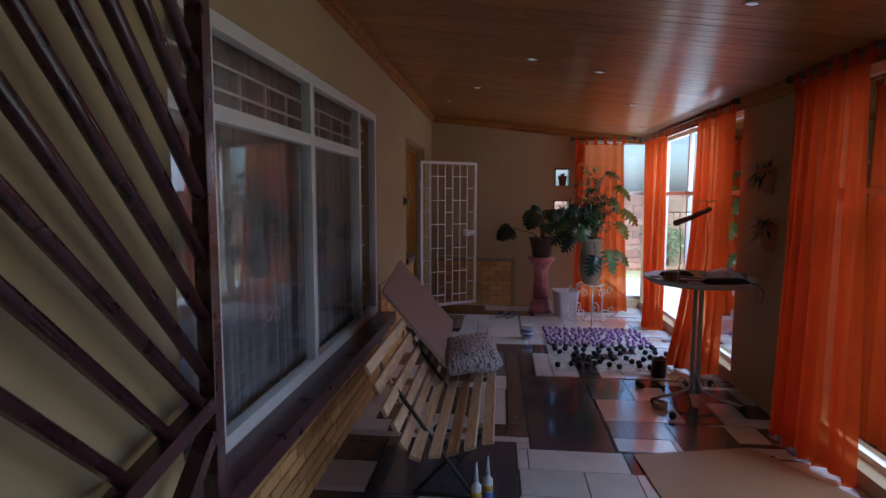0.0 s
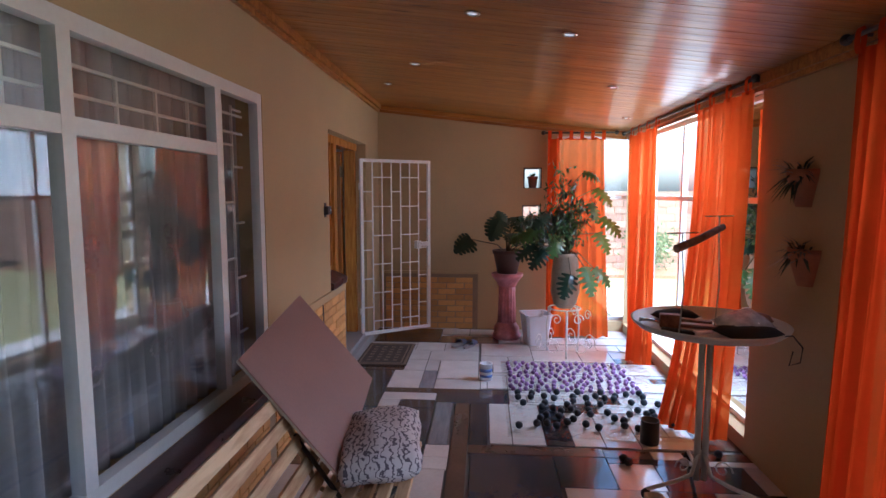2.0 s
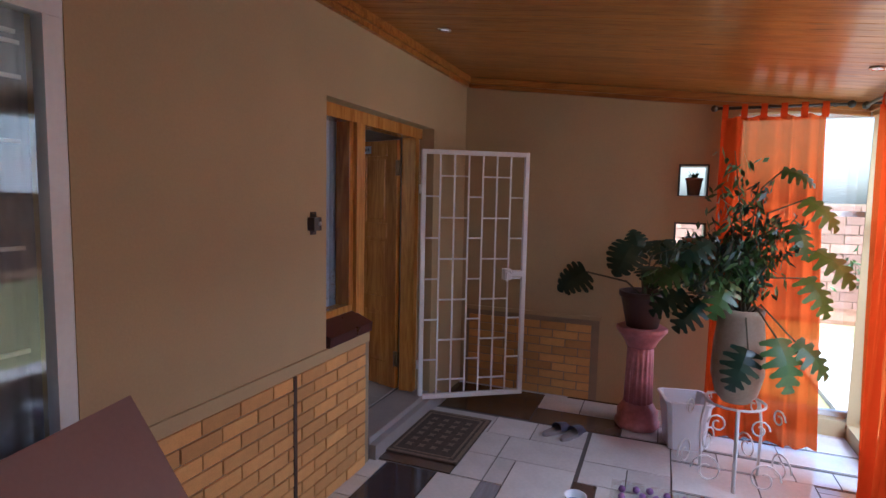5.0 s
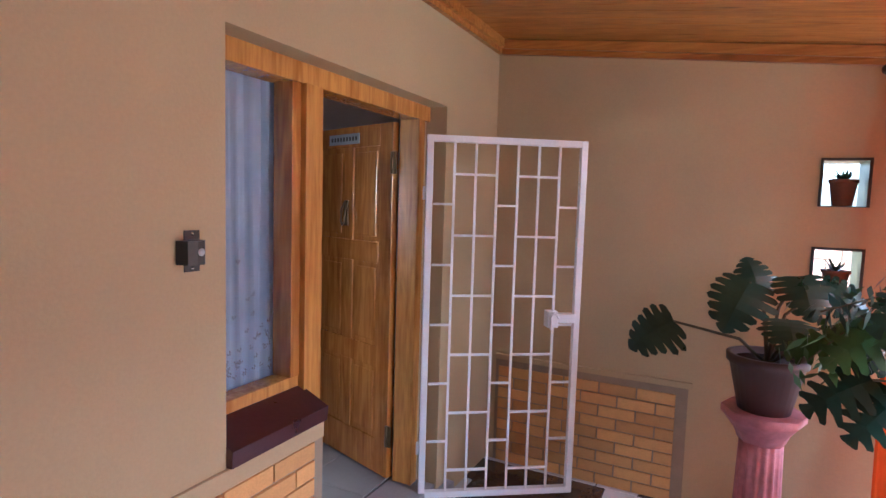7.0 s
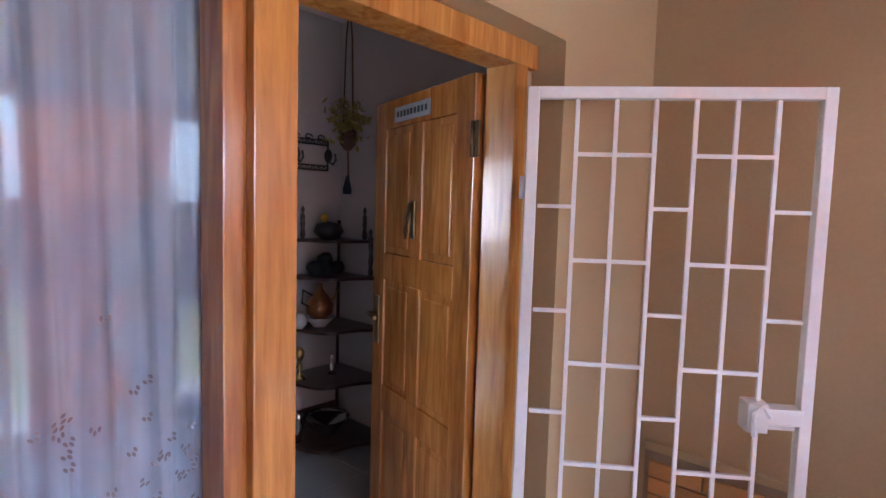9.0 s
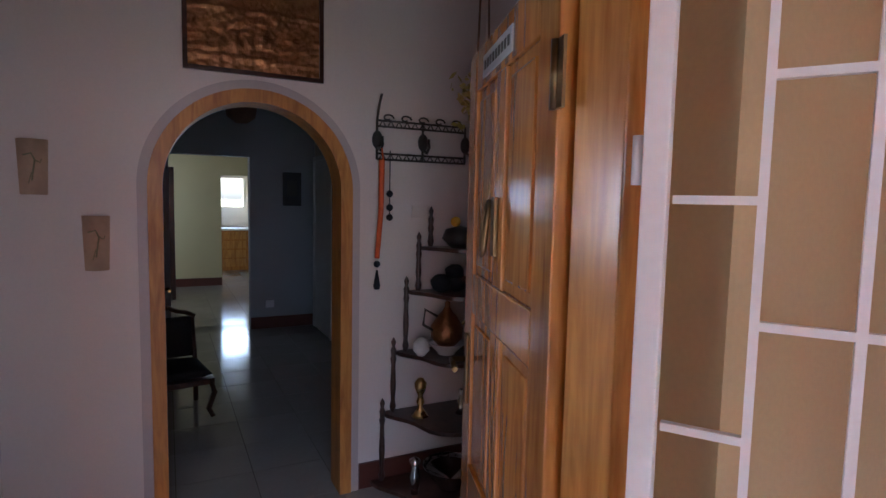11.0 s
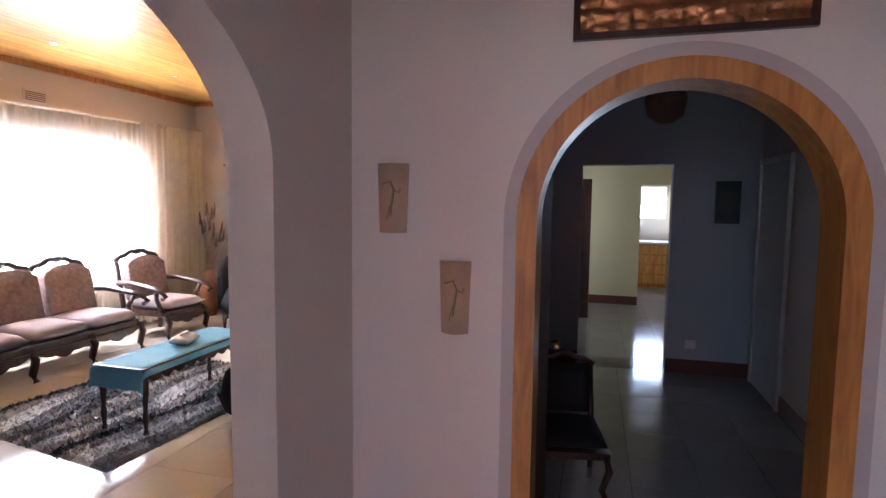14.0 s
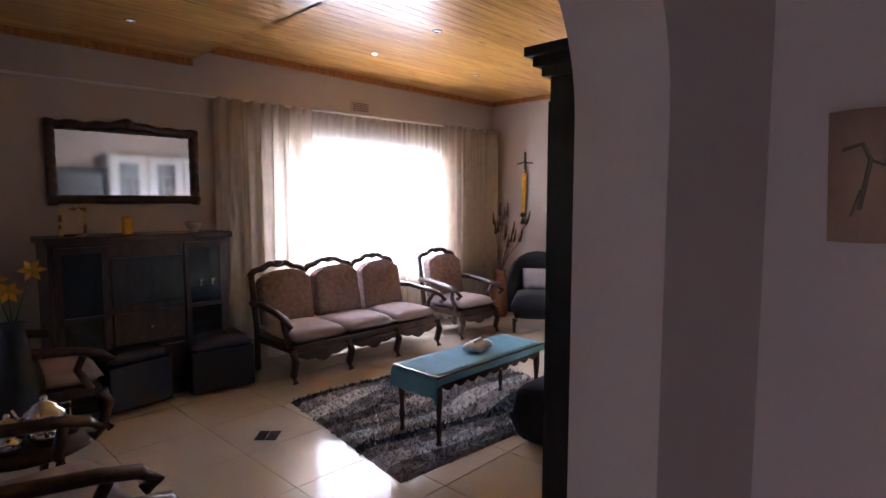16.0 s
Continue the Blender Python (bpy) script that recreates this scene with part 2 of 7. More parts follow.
SIDELIGHT = glass("sidelight_glass", (0.94, 0.97, 1.0), 0.0)
CABINET_GLASS = glass("cabinet_glass", (0.75, 0.85, 0.9))
MIRROR = material("mirror_silver", (0.85, 0.87, 0.88), 0.02, 0.0, 3, 0, 30, metal=1.0)
CHROME = material("chrome", (0.7, 0.7, 0.7), 0.12, 0.05, 8, 0, 40, metal=1.0)
BRONZE = material("dull_bronze", (0.20, 0.13, 0.06), 0.38, 0.25, 12, 0.08, 60, metal=1.0)
BRASS = material("aged_brass", (0.55, 0.38, 0.14), 0.28, 0.2, 12, 0.05, 60, metal=1.0)
COPPER = material("beaten_copper", (0.34, 0.16, 0.07), 0.42, 0.35, 14, 0.6, 60, metal=1.0)
DARK_STEEL = material("dark_steel", (0.06, 0.055, 0.05), 0.45, 0.2, 10, 0.1, 60, metal=0.6)
LEAF = material("leaf_green", (0.05, 0.115, 0.03), 0.35, 0.3, 7, 0.1, 50, spec=0.5)
LEAF_PALE = material("leaf_light_green", (0.10, 0.17, 0.02), 0.5, 0.3, 7, 0.1, 50)
LEAF_DARK = material("leaf_dark_green", (0.014, 0.04, 0.024), 0.3, 0.3, 7, 0.1, 50)
STEM = material("plant_stem", (0.09, 0.075, 0.04), 0.7, 0.25, 14, 0.2, 60)
SOIL = material("potting_soil", (0.03, 0.02, 0.015), 0.95, 0.3, 30, 0.6, 120)
POT_BROWN = material("brown_plastic_pot", (0.085, 0.05, 0.042), 0.45, 0.12, 8, 0.05, 60)
TERRACOTTA = material("terracotta", (0.36, 0.15, 0.08), 0.75, 0.15, 10, 0.15, 80)
URN = material("stone_urn", (0.33, 0.27, 0.20), 0.7, 0.25, 9, 0.25, 60)
PINK_MARBLE = material("pink_marbled_plaster", (0.50, 0.19, 0.21), 0.4, 0.4, 9, 0.1, 30)
WHITE_PLASTIC = material("white_plastic", (0.74, 0.75, 0.80), 0.35, 0.04, 5, 0.02, 50)
CREAM_METAL = material("cream_enamel", (0.46, 0.46, 0.40), 0.4, 0.12, 7, 0.05, 50)
BOARD = material("red_brown_hardboard", (0.27, 0.15, 0.125), 0.55, 0.10, 3, 0.05, 70)
BOARD_EDGE = material("hardboard_edge", (0.42, 0.34, 0.27), 0.7, 0.1, 9, 0.1, 80)
TAN_BOARD = material("tan_hardboard", (0.36, 0.20, 0.11), 0.4, 0.12, 3, 0.05, 60)
PATTERN_CLOTH = material("grey_patterned_cloth", (0.34, 0.30, 0.33), 0.9, 0.75, 16, 0.4, 45)
pn = PATTERN_CLOTH.node_tree
pv, pc, pr = (pn.nodes.new("ShaderNode" + k) for k in ("TexWave", "TexCoord", "ValToRGB"))
pv.inputs["Scale"].default_value, pv.inputs["Distortion"].default_value, pv.inputs["Detail Scale"].default_value = 9, 9, 3
pr.color_ramp.elements[0].color, pr.color_ramp.elements[1].color = (0.12, 0.10, 0.13, 1), (0.58, 0.54, 0.56, 1)
pr.color_ramp.elements[0].position, pr.color_ramp.elements[1].position = 0.12, 0.32
pn.links.new(pc.outputs["Object"], pv.inputs["Vector"])
pn.links.new(pv.outputs["Fac"], pr.inputs[0])
pn.links.new(pr.outputs[0], pn.nodes["Principled BSDF"].inputs["Base Color"])
MAT_BROWN = material("woven_mat", (0.07, 0.05, 0.038), 0.95, 0.35, 18, 0.5, 160)
MAT_TAN = material("woven_mat_pattern", (0.19, 0.14, 0.10), 0.95, 0.3, 30, 0.5, 160)
PURPLE = material("purple_wool", (0.25, 0.13, 0.31), 0.9, 0.3, 30, 0.5, 90, random_tone=0.35)
BLACKISH = material("black_wool", (0.018, 0.022, 0.032), 0.85, 0.3, 30, 0.5, 90, random_tone=0.4)
GREY_SHOE = material("grey_slipper", (0.22, 0.19, 0.19), 0.85, 0.2, 18, 0.3, 90)
PURPLE_SHOE = material("dark_blue_slipper", (0.06, 0.06, 0.10), 0.8, 0.2, 18, 0.3, 90)
PLASTIC_SHEET = glass("clear_plastic_sheet", (0.96, 0.96, 0.97))
SOFA_CLOTH = material("mauve_floral_upholstery", (0.27, 0.19, 0.185), 0.9, 0.42, 22, 0.3, 110)
SEAT_CLOTH = material("plain_mauve_seat", (0.34, 0.27, 0.28), 0.9, 0.12, 9, 0.2, 110)
NAVY = material("navy_leatherette", (0.018, 0.02, 0.038), 0.45, 0.2, 8, 0.15, 60)
BLACK_CLOTH = material("black_cloth", (0.014, 0.014, 0.017), 0.85, 0.2, 10, 0.2, 80)
GREY_CUSHION = material("grey_cushion", (0.26, 0.23, 0.25), 0.9, 0.15, 12, 0.2, 90)
TURQUOISE = material("turquoise_cloth", (0.15, 0.38, 0.56), 0.75, 0.16, 8, 0.15, 70)
YELLOW = material("yellow_cord", (0.75, 0.42, 0.03), 0.8, 0.15, 20, 0.3, 80)
ORANGE_CORD = material("orange_cord", (0.68, 0.12, 0.03), 0.8, 0.15, 20, 0.3, 80)
PAPYRUS = material("tan_bark_card", (0.50, 0.35, 0.24), 0.8, 0.14, 8, 0.15, 60)
GREEN_INK = material("green_ink", (0.24, 0.22, 0.13), 0.8, 0.2, 12, 0.1, 60)
DRIED = material("dried_reed", (0.16, 0.09, 0.06), 0.9, 0.3, 20, 0.3, 80)
REED = material("dark_reed_plume", (0.055, 0.03, 0.022), 0.95, 0.3, 20, 0.3, 80)
SKIRTING = material("oxblood_skirting", (0.10, 0.032, 0.022), 0.35, 0.15, 6, 0.05, 60)
PORCELAIN = material("white_porcelain", (0.72, 0.71, 0.69), 0.2, 0.05, 6, 0, 40)
GRASS = material("lawn", (0.27, 0.25, 0.11), 0.95, 0.35, 3, 0.6, 60)
PAVING = material("garden_paving", (0.50, 0.46, 0.43), 0.85, 0.15, 3, 0.2, 60)
EARTH = material("garden_earth", (0.25, 0.13, 0.07), 0.95, 0.2, 4, 0.4, 60)
STONEWALL = material("boundary_brick", (0.36, 0.21, 0.15), 0.9, 0.2, 6, 0.3, 70, random_tone=0.25)
ROOFTILE = material("red_roof_tile", (0.36, 0.12, 0.075), 0.85, 0.2, 6, 0.2, 60)
PALE_HOUSE = material("pale_house_plaster", (0.55, 0.48, 0.40), 0.8, 0.08, 3, 0.1, 60)
BLUE_INK = material("blue_print", (0.10, 0.16, 0.42), 0.5, 0.15, 9, 0.05, 60)
RED_INK = material("red_print", (0.55, 0.06, 0.05), 0.5, 0.1, 9, 0.05, 60)
YELLOW_LABEL = material("yellow_print", (0.7, 0.5, 0.06), 0.5, 0.1, 9, 0.05, 60)
SIGN_GREY = material("grey_sign", (0.45, 0.47, 0.48), 0.4, 0.08, 9, 0.05, 60)
SILVER_FOIL = material("crumpled_foil", (0.72, 0.73, 0.80), 0.25, 0.3, 18, 1.0, 40, metal=0.4)
LAMP_ON = glowing("downlight_lens", (0.75, 0.72, 0.66), 0.15)


# ---- mesh helpers ----
def box(bm, x0, x1, y0, y1, z0, z1, bevel=0.0):
    vs = [bm.verts.new(c) for c in ((x0, y0, z0), (x1, y0, z0), (x1, y1, z0), (x0, y1, z0), (x0, y0, z1), (x1, y0, z1), (x1, y1, z1), (x0, y1, z1))]
    fs = [bm.faces.new([vs[i] for i in q]) for q in ((3, 2, 1, 0), (4, 5, 6, 7), (0, 1, 5, 4), (1, 2, 6, 5), (2, 3, 7, 6), (3, 0, 4, 7))]
    if bevel:
        es = list({e for fc in fs for e in fc.edges})
        bmesh.ops.bevel(bm, geom=es, offset=bevel, segments=2, affect="EDGES", profile=0.6)
    return vs


def bar(bm, a, b, w, d=None, up=(0, 0, 1)):
    """A square bar from a to b, w across and d deep."""
    a, b = Vector(a), Vector(b)
    ax = (b - a).normalized()
    side = ax.cross(Vector(up))
    side = side.normalized() if side.length > 1e-4 else Vector((1, 0, 0))
    top = side.cross(ax).normalized()
    s, t = side * w / 2, top * (d or w) / 2
    vs = [bm.verts.new(p + q) for p in (a, b) for q in (-s - t, s - t, s + t, -s + t)]
    for q in ((3, 2, 1, 0), (4, 5, 6, 7), (0, 1, 5, 4), (1, 2, 6, 5), (2, 3, 7, 6), (3, 0, 4, 7)):
        bm.faces.new([vs[i] for i in q])


def tube(bm, pts, r, seg=8, r_end=None, cap=True):
    """A round rod along pts, tapering to r_end."""
    pts = [Vector(p) for p in pts]
    rings = []
    ref = Vector((0.13, 0.21, 0.97))
    for i, p in enumerate(pts):
        d = (pts[min(i + 1, len(pts) - 1)] - pts[max(i - 1, 0)]).normalized()
        s = d.cross(ref)
        s = s.normalized() if s.length > 1e-3 else Vector((1, 0, 0))
        t = s.cross(d)
        rr = r if r_end is None else r + (r_end - r) * i / (len(pts) - 1)
        rings.append([bm.verts.new(p + rr * (math.cos(k * math.tau / seg) * s + math.sin(k * math.tau / seg) * t)) for k in range(seg)])
    for a, b in zip(rings, rings[1:]):
        for k in range(seg):
            fc = bm.faces.new((a[k], a[(k + 1) % seg], b[(k + 1) % seg], b[k]))
            fc.smooth = True
    if cap:
        bm.faces.new(rings[0][::-1])
        bm.faces.new(rings[-1])


def lathe(bm, profile, seg=24, at=(0, 0, 0), flute=0.0, flutes=0):
    """Turns (radius, height) pairs round the z axis."""
    rings = []
    for r, z in profile:
        ring = []
        for k in range(seg):
            a = k * math.tau / seg
            rr = r * (1 - flute * (0.5 + 0.5 * math.cos(flutes * a))) if flutes else r
            ring.append(bm.verts.new((at[0] + rr * math.cos(a), at[1] + rr * math.sin(a), at[2] + z)))
        rings.append(ring)
    for a, b in zip(rings, rings[1:]):
        for k in range(seg):
            fc = bm.faces.new((a[k], a[(k + 1) % seg], b[(k + 1) % seg], b[k]))
            fc.smooth = True
    if profile[0][0] > 1e-4:
        bm.faces.new(rings[0][::-1])
    if profile[-1][0] > 1e-4:
        bm.faces.new(rings[-1])


def ball(bm, c, r, squash=1.0, u=10, v=7):
    prof = [(max(1e-5, r * math.sin(math.pi * i / v)), -r * squash * math.cos(math.pi * i / v)) for i in range(v + 1)]
    lathe(bm, prof, u, c)


def sheet(bm, corners):
    bm.faces.new([bm.verts.new(c) for c in corners])


def prism(bm, outline, depth, put):
    """Extrudes a flat outline (u, v) by depth; put maps (u, v, w) to a place."""
    a = [bm.verts.new(put(u, v, 0)) for u, v in outline]
    b = [bm.verts.new(put(u, v, depth)) for u, v in outline]
    bm.faces.new(a[::-1])
    bm.faces.new(b)
    n = len(a)
    for i in range(n):
        bm.faces.new((a[i], a[(i + 1) % n], b[(i + 1) % n], b[i]))


def cushion(bm, x0, x1, y0, y1, z0, z1, crown=0.03, n=8):
    """A padded block: rounded edges and a domed top."""
    for sgn in (1, -1):
        grid = []
        for i in range(n + 1):
            row = []
            for j in range(n + 1):
                u, v = i / n * 2 - 1, j / n * 2 - 1
                e = (1 - abs(u) ** 6) * (1 - abs(v) ** 6)
                zc = (z0 + z1) / 2 + sgn * ((z1 - z0) / 2 * e ** 0.35 + crown * (1 - u * u) * (1 - v * v) * (sgn > 0))
                row.append(bm.verts.new((x0 + (x1 - x0) * (u + 1) / 2, y0 + (y1 - y0) * (v + 1) / 2, zc)))
            grid.append(row)
        for i in range(n):
            for j in range(n):
                q = (grid[i][j], grid[i + 1][j], grid[i + 1][j + 1], grid[i][j + 1])
                fc = bm.faces.new(q if sgn > 0 else q[::-1])
                fc.smooth = True
    bmesh.ops.remove_doubles(bm, verts=bm.verts, dist=0.0005)


def link(name, bm, mat, m=None):
    me = bpy.data.meshes.new(name)
    bmesh.ops.recalc_face_normals(bm, faces=bm.faces)
    bm.to_mesh(me)
    bm.free()
    me.materials.append(mat)
    ob = new(name, me)
    if m is not None:
        ob.matrix_world = m
    return ob


def part(name, bm, mat, parent, label=""):
    ob = link(name, bm, mat)
    ob.parent = parent
    return tagged(ob, label)


def thing(name, m, label, category, group=""):
    ob = new(name)
    ob.empty_display_size = 0.1
    ob.matrix_world = m
    return tagged(ob, label, category, group)


def made(f, *a, **k):
    """A new bmesh filled by f."""
    bm = bmesh.new()
    f(bm, *a, **k)
    return bm


def structure(name, bm, mat, label, category):
    return tagged(link(name, bm, mat), label, category, kind="structure")


def slab_wall(bm, axis, at0, at1, u0, u1, z0, z1, holes=()):
    """A wall across axis from at0 to at1, along u, with rectangular holes (u0, u1, z0, z1) and round-headed ones (u0, u1, z0, spring, 'arch')."""
    def put(a, u, z):
        return (a, u, z) if axis == "x" else (u, a, z)

    def block(ua, ub, za, zb, zc, zd):
        """ua..ub; left edge za..zb, right edge zc..zd."""
        if zb - za < 1e-4 and zd - zc < 1e-4:
            return
        vs = [bm.verts.new(put(a, u, z)) for a in (at0, at1) for u, z in ((ua, za), (ub, zc), (ub, zd), (ua, zb))]
        for q in ((0, 1, 2, 3), (7, 6, 5, 4), (0, 4, 5, 1), (1, 5, 6, 2), (2, 6, 7, 3), (3, 7, 4, 0)):
            bm.faces.new([vs[i] for i in q])

    cuts = sorted({u0, u1, *[h[0] for h in holes], *[h[1] for h in holes]})
    for ua, ub in zip(cuts, cuts[1:]):
        mid = (ua + ub) / 2
        inside = sorted([h for h in holes if h[0] < mid < h[1]], key=lambda h: h[2])
        if not inside:
            block(ua, ub, z0, z1, z0, z1)
            continue
        if len(inside) == 1 and len(inside[0]) == 5:
            h = inside[0]
            c, r = (h[0] + h[1]) / 2, (h[1] - h[0]) / 2
            rise = min(r, 0.62 * r) if h[4] == "low" else r
            n = 36
            pts = [(c - r * math.cos(math.pi * i / n), h[3] + rise * math.sin(math.pi * i / n)) for i in range(n + 1)]
            for (pa, qa), (pb, qb) in zip(pts, pts[1:]):
                block(pa, pb, qa, z1, qb, z1)
            if h[2] > z0:
                block(ua, ub, z0, h[2], z0, h[2])
            continue
        z = z0
        for h in inside:
            block(ua, ub, z, h[2], z, h[2])
            z = h[3]
        block(ua, ub, z, z1, z, z1)


# ---- the setting: veranda ----
FLOOR_IN = 0.15
structure("floor_veranda_base", made(box, -0.02, 3.3, -2.2, 9.0, -0.25, -0.008), GROUT, "grouted concrete base under the veranda tiles", "floor")


def veranda_ceiling():
    """Grooved boards laid across the veranda, each a little out of true."""
    bm = bmesh.new()
    rnd = random.Random(14)
    def under(x):
        return 2.795 - 0.117 * x
    wide = 0.098
    n = int(11.1 / wide)
    for i in range(n):
        y0 = -2.3 + wide * i
        lift = [rnd.uniform(-0.0006, 0.0006) for _ in range(4)]
        cols = ((y0, 0.0028), (y0 + 0.003, lift[0]), (y0 + wide / 2, 0.0005 + lift[1] * 0.5), (y0 + wide - 0.003, lift[2]), (y0 + wide, 0.0028))
        rows = []
        for k in range(5):
            x = -0.05 + 3.42 * k / 4
            sag = lift[3] * math.sin(2.2 * k + i)
            rows.append([bm.verts.new((x, y, under(x) + dz + sag)) for y, dz in cols])
        for a, b in zip(rows, rows[1:]):
            for j in range(4):
                bm.faces.new((a[j], a[j + 1], b[j + 1], b[j]))
    pts = [(-0.1, 2.86), (3.5, 2.44), (3.5, 2.52), (-0.1, 2.94)]
    prism(bm, pts, 11.4, lambda u, v, w: (u, -2.35 + w, v))
    return bm


structure("ceiling_veranda", veranda_ceiling(), CEIL_PINE, "glossy varnished pine board ceiling sloping down to the garden side", "ceiling")
bm = bmesh.new()
slab_wall(bm, "x", -0.25, 0.0, -2.3, 9.0, -0.2, 3.6, [(1.75, 5.12, 0.64, 2.29), (6.52, 7.0, 0.87, 2.25), (7.0, 8.02, -0.2, 2.25)])
structure("wall_house", bm, OCHRE, "ochre plastered house wall with window and door openings", "wall")
bm = bmesh.new()
slab_wall(bm, "y", 8.76, 9.0, -0.01, 3.3, -0.2, 2.95, [(1.8, 2.02, 1.77, 2.02), (1.79, 2.02, 1.33, 1.56), (2.2, 3.2, 0.12, 2.40)])
structure("wall_end", bm, OCHRE, "ochre plastered end wall with two small square niches", "wall")
bm = bmesh.new()
slab_wall(bm, "x", 3.05, 3.3, -2.3, 8.76, -0.2, 2.6, [(5.52, 8.75, 0.10, 2.37), (0.2, 4.38, 0.10, 2.37)])
structure("wall_garden", bm, OCHRE, "ochre plastered garden-side wall with tall window openings", "wall")
structure("wall_house_pier", made(box, 0.0, 0.38, -2.15, 1.60, -0.2, 2.74), OCHRE, "ochre plastered projecting pier beside the long window", "wall")
structure("wall_back", made(slab_wall, "y", -2.35, -2.15, -0.25, 3.3, -0.2, 3.0), OCHRE, "ochre plastered wall closing the veranda", "wall")


def cornice():
    bm = bmesh.new()
    for w, zz in ((0.05, 0.0), (0.028, -0.032)):
        box(bm, 0.0, w, -2.1, 8.74, 2.735 + zz, 2.79 + zz * 0.4)
        for i in range(12):
            x0, x1 = w + (3.02 - w) * i / 12, w + (3.02 - w) * (i + 1) / 12
            zt = 2.79 - 0.117 * x0
            pts = [(x0, zt - 0.055 + zz), (x1, zt - 0.055 - 0.117 * (x1 - x0) + zz), (x1, zt - 0.117 * (x1 - x0)), (x0, zt)]
            prism(bm, pts, w, lambda u, v, d: (u, 8.76 - d, v))
        box(bm, 3.05 - w, 3.05, -2.1, 8.70, 2.375 + zz, 2.44)
    return bm


structure("trim_cornice", cornice(), CEIL_PINE, "varnished pine cornice round the ceiling", "trim")


def steel_frame(bm, axis, at, u0, u1, z0, z1, mull=(), trans=(), w=0.045, d=0.05):
    def b(ua, ub, za, zb, dd=d):
        if axis == "x":
            box(bm, at - dd / 2, at + dd / 2, ua, ub, za, zb)
        else:
            box(bm, ua, ub, at - dd / 2, at + dd / 2, za, zb)
    b(u0, u1, z0, z0 + w)
    b(u0, u1, z1 - w, z1)
    for u in (u0, u1 - w, *[m - w / 2 for m in mull]):
        b(u, u + w, z0 + w, z1 - w, d * 0.96)
    for ua, ub, z in trans:
        b(ua, ub, z - w / 2, z + w / 2, d * 0.9)


def window(name, axis, at, u0, u1, z0, z1, mull, trans, label, w=0.045, d=0.05, panes=True):
    wnd = thing(name, Matrix(), label, "window")
    wnd["kind"] = "structure"
    part("window_frame", made(steel_frame, axis, at, u0, u1, z0, z1, mull, trans, w, d), WHITE_PAINT, wnd, "white painted steel window frame")
    edges = [u0, *mull, u1]
    for ua, ub in zip(edges, edges[1:]):
        bm = bmesh.new()
        if axis == "x":
            sheet(bm, [(at, u, z) for u, z in ((ua + w / 2, z0 + w), (ub - w / 2, z0 + w), (ub - w / 2, z1 - w), (ua + w / 2, z1 - w))])
        else:
            sheet(bm, [(u, at, z) for u, z in ((ua + w / 2, z0 + w), (ub - w / 2, z0 + w), (ub - w / 2, z1 - w), (ua + w / 2, z1 - w))])
        p = part("pane", bm, PANE, wnd)
        p.visible_shadow = False
    return wnd


win = window("window_1", "x", -0.03, 1.75, 5.12, 0.64, 2.29, (2.47, 3.56, 4.58), ((1.75, 2.47, 1.93), (2.47, 3.56, 1.93), (3.56, 4.58, 1.93)), "wide white steel window with net curtain behind", 0.06, 0.055)
structure("sill_long", made(box, -0.06, 0.15, 1.605, 5.16, 0.548, 0.638, 0.008), SILL_PAINT, "dark oxblood painted window sill", "sill")


def burglar_bars():
    bm = bmesh.new()
    x = -0.10
    for z in (2.05, 2.15):
        bar(bm, (x, 1.82, z), (x, 5.05, z), 0.012)
    y = 1.86
    while y < 4.5:
        bar(bm, (x, y, 1.95), (x, y, 2.15), 0.012)
        y += 0.26
    for i, yy in enumerate((4.68, 4.8, 4.92)):
        bar(bm, (x, yy, 0.72), (x, yy, 2.2), 0.012, up=(1, 0, 0))
        for j in range(5):
            z = 0.9 + 0.32 * j + 0.12 * (i % 2)
            bar(bm, (x, yy, z), (x, yy + 0.12, z), 0.012)
    return bm


part("burglar_bar", burglar_bars(), WHITE_PAINT, win, "thin white steel burglar bars")


def folds(u0, u1, z0, z1, depth, period, seed):
    """A hanging cloth in (u, w, z)."""
    rnd = random.Random(seed)
    n = max(24, int((u1 - u0) / period * 10))
    ph = [rnd.uniform(0, 6.3) for _ in range(4)]
    rows = 14
    grid = []
    for j in range(rows + 1):
        v = j / rows
        row = []
        for i in range(n + 1):
            s = i / n
            c = (u0 + u1) / 2
            half = (u1 - u0) / 2
            a = s * (u1 - u0) / period * math.tau
            w = depth * (math.sin(a + 0.7 * math.sin(a * 0.31 + ph[0]) + 0.25 * math.sin(3 * v + ph[1])) + 0.45 * math.sin(a * 2.3 + ph[2] + v)) * (0.75 + 0.25 * math.sin(a * 0.17 + ph[3]))
            row.append((c + (s * 2 - 1) * half + 0.006 * math.sin(5 * v + a), w, z0 + (z1 - z0) * v))
        grid.append(row)
    return grid


def cloth(bm, grid, put):
    vs = [[bm.verts.new(put(*p)) for p in row] for row in grid]
    for a, b in zip(vs, vs[1:]):
        for i in range(len(a) - 1):
            fc = bm.faces.new((a[i], a[i + 1], b[i + 1], b[i]))
            fc.smooth = True


def curtain(name, axis, at, u0, u1, z0, z1, mat, label, depth=0.03, period=0.12, seed=1, group=""):
    def put(u, w, z):
        return (at + w, u, z) if axis == "x" else (u, at + w, z)
    cur = thing(name, Matrix(), label, "curtain", group)
    bm = bmesh.new()
    cloth(bm, folds(u0, u1, z0, z1, depth, period, seed), put)
    part("cloth", bm, mat, cur)
    bm = bmesh.new()
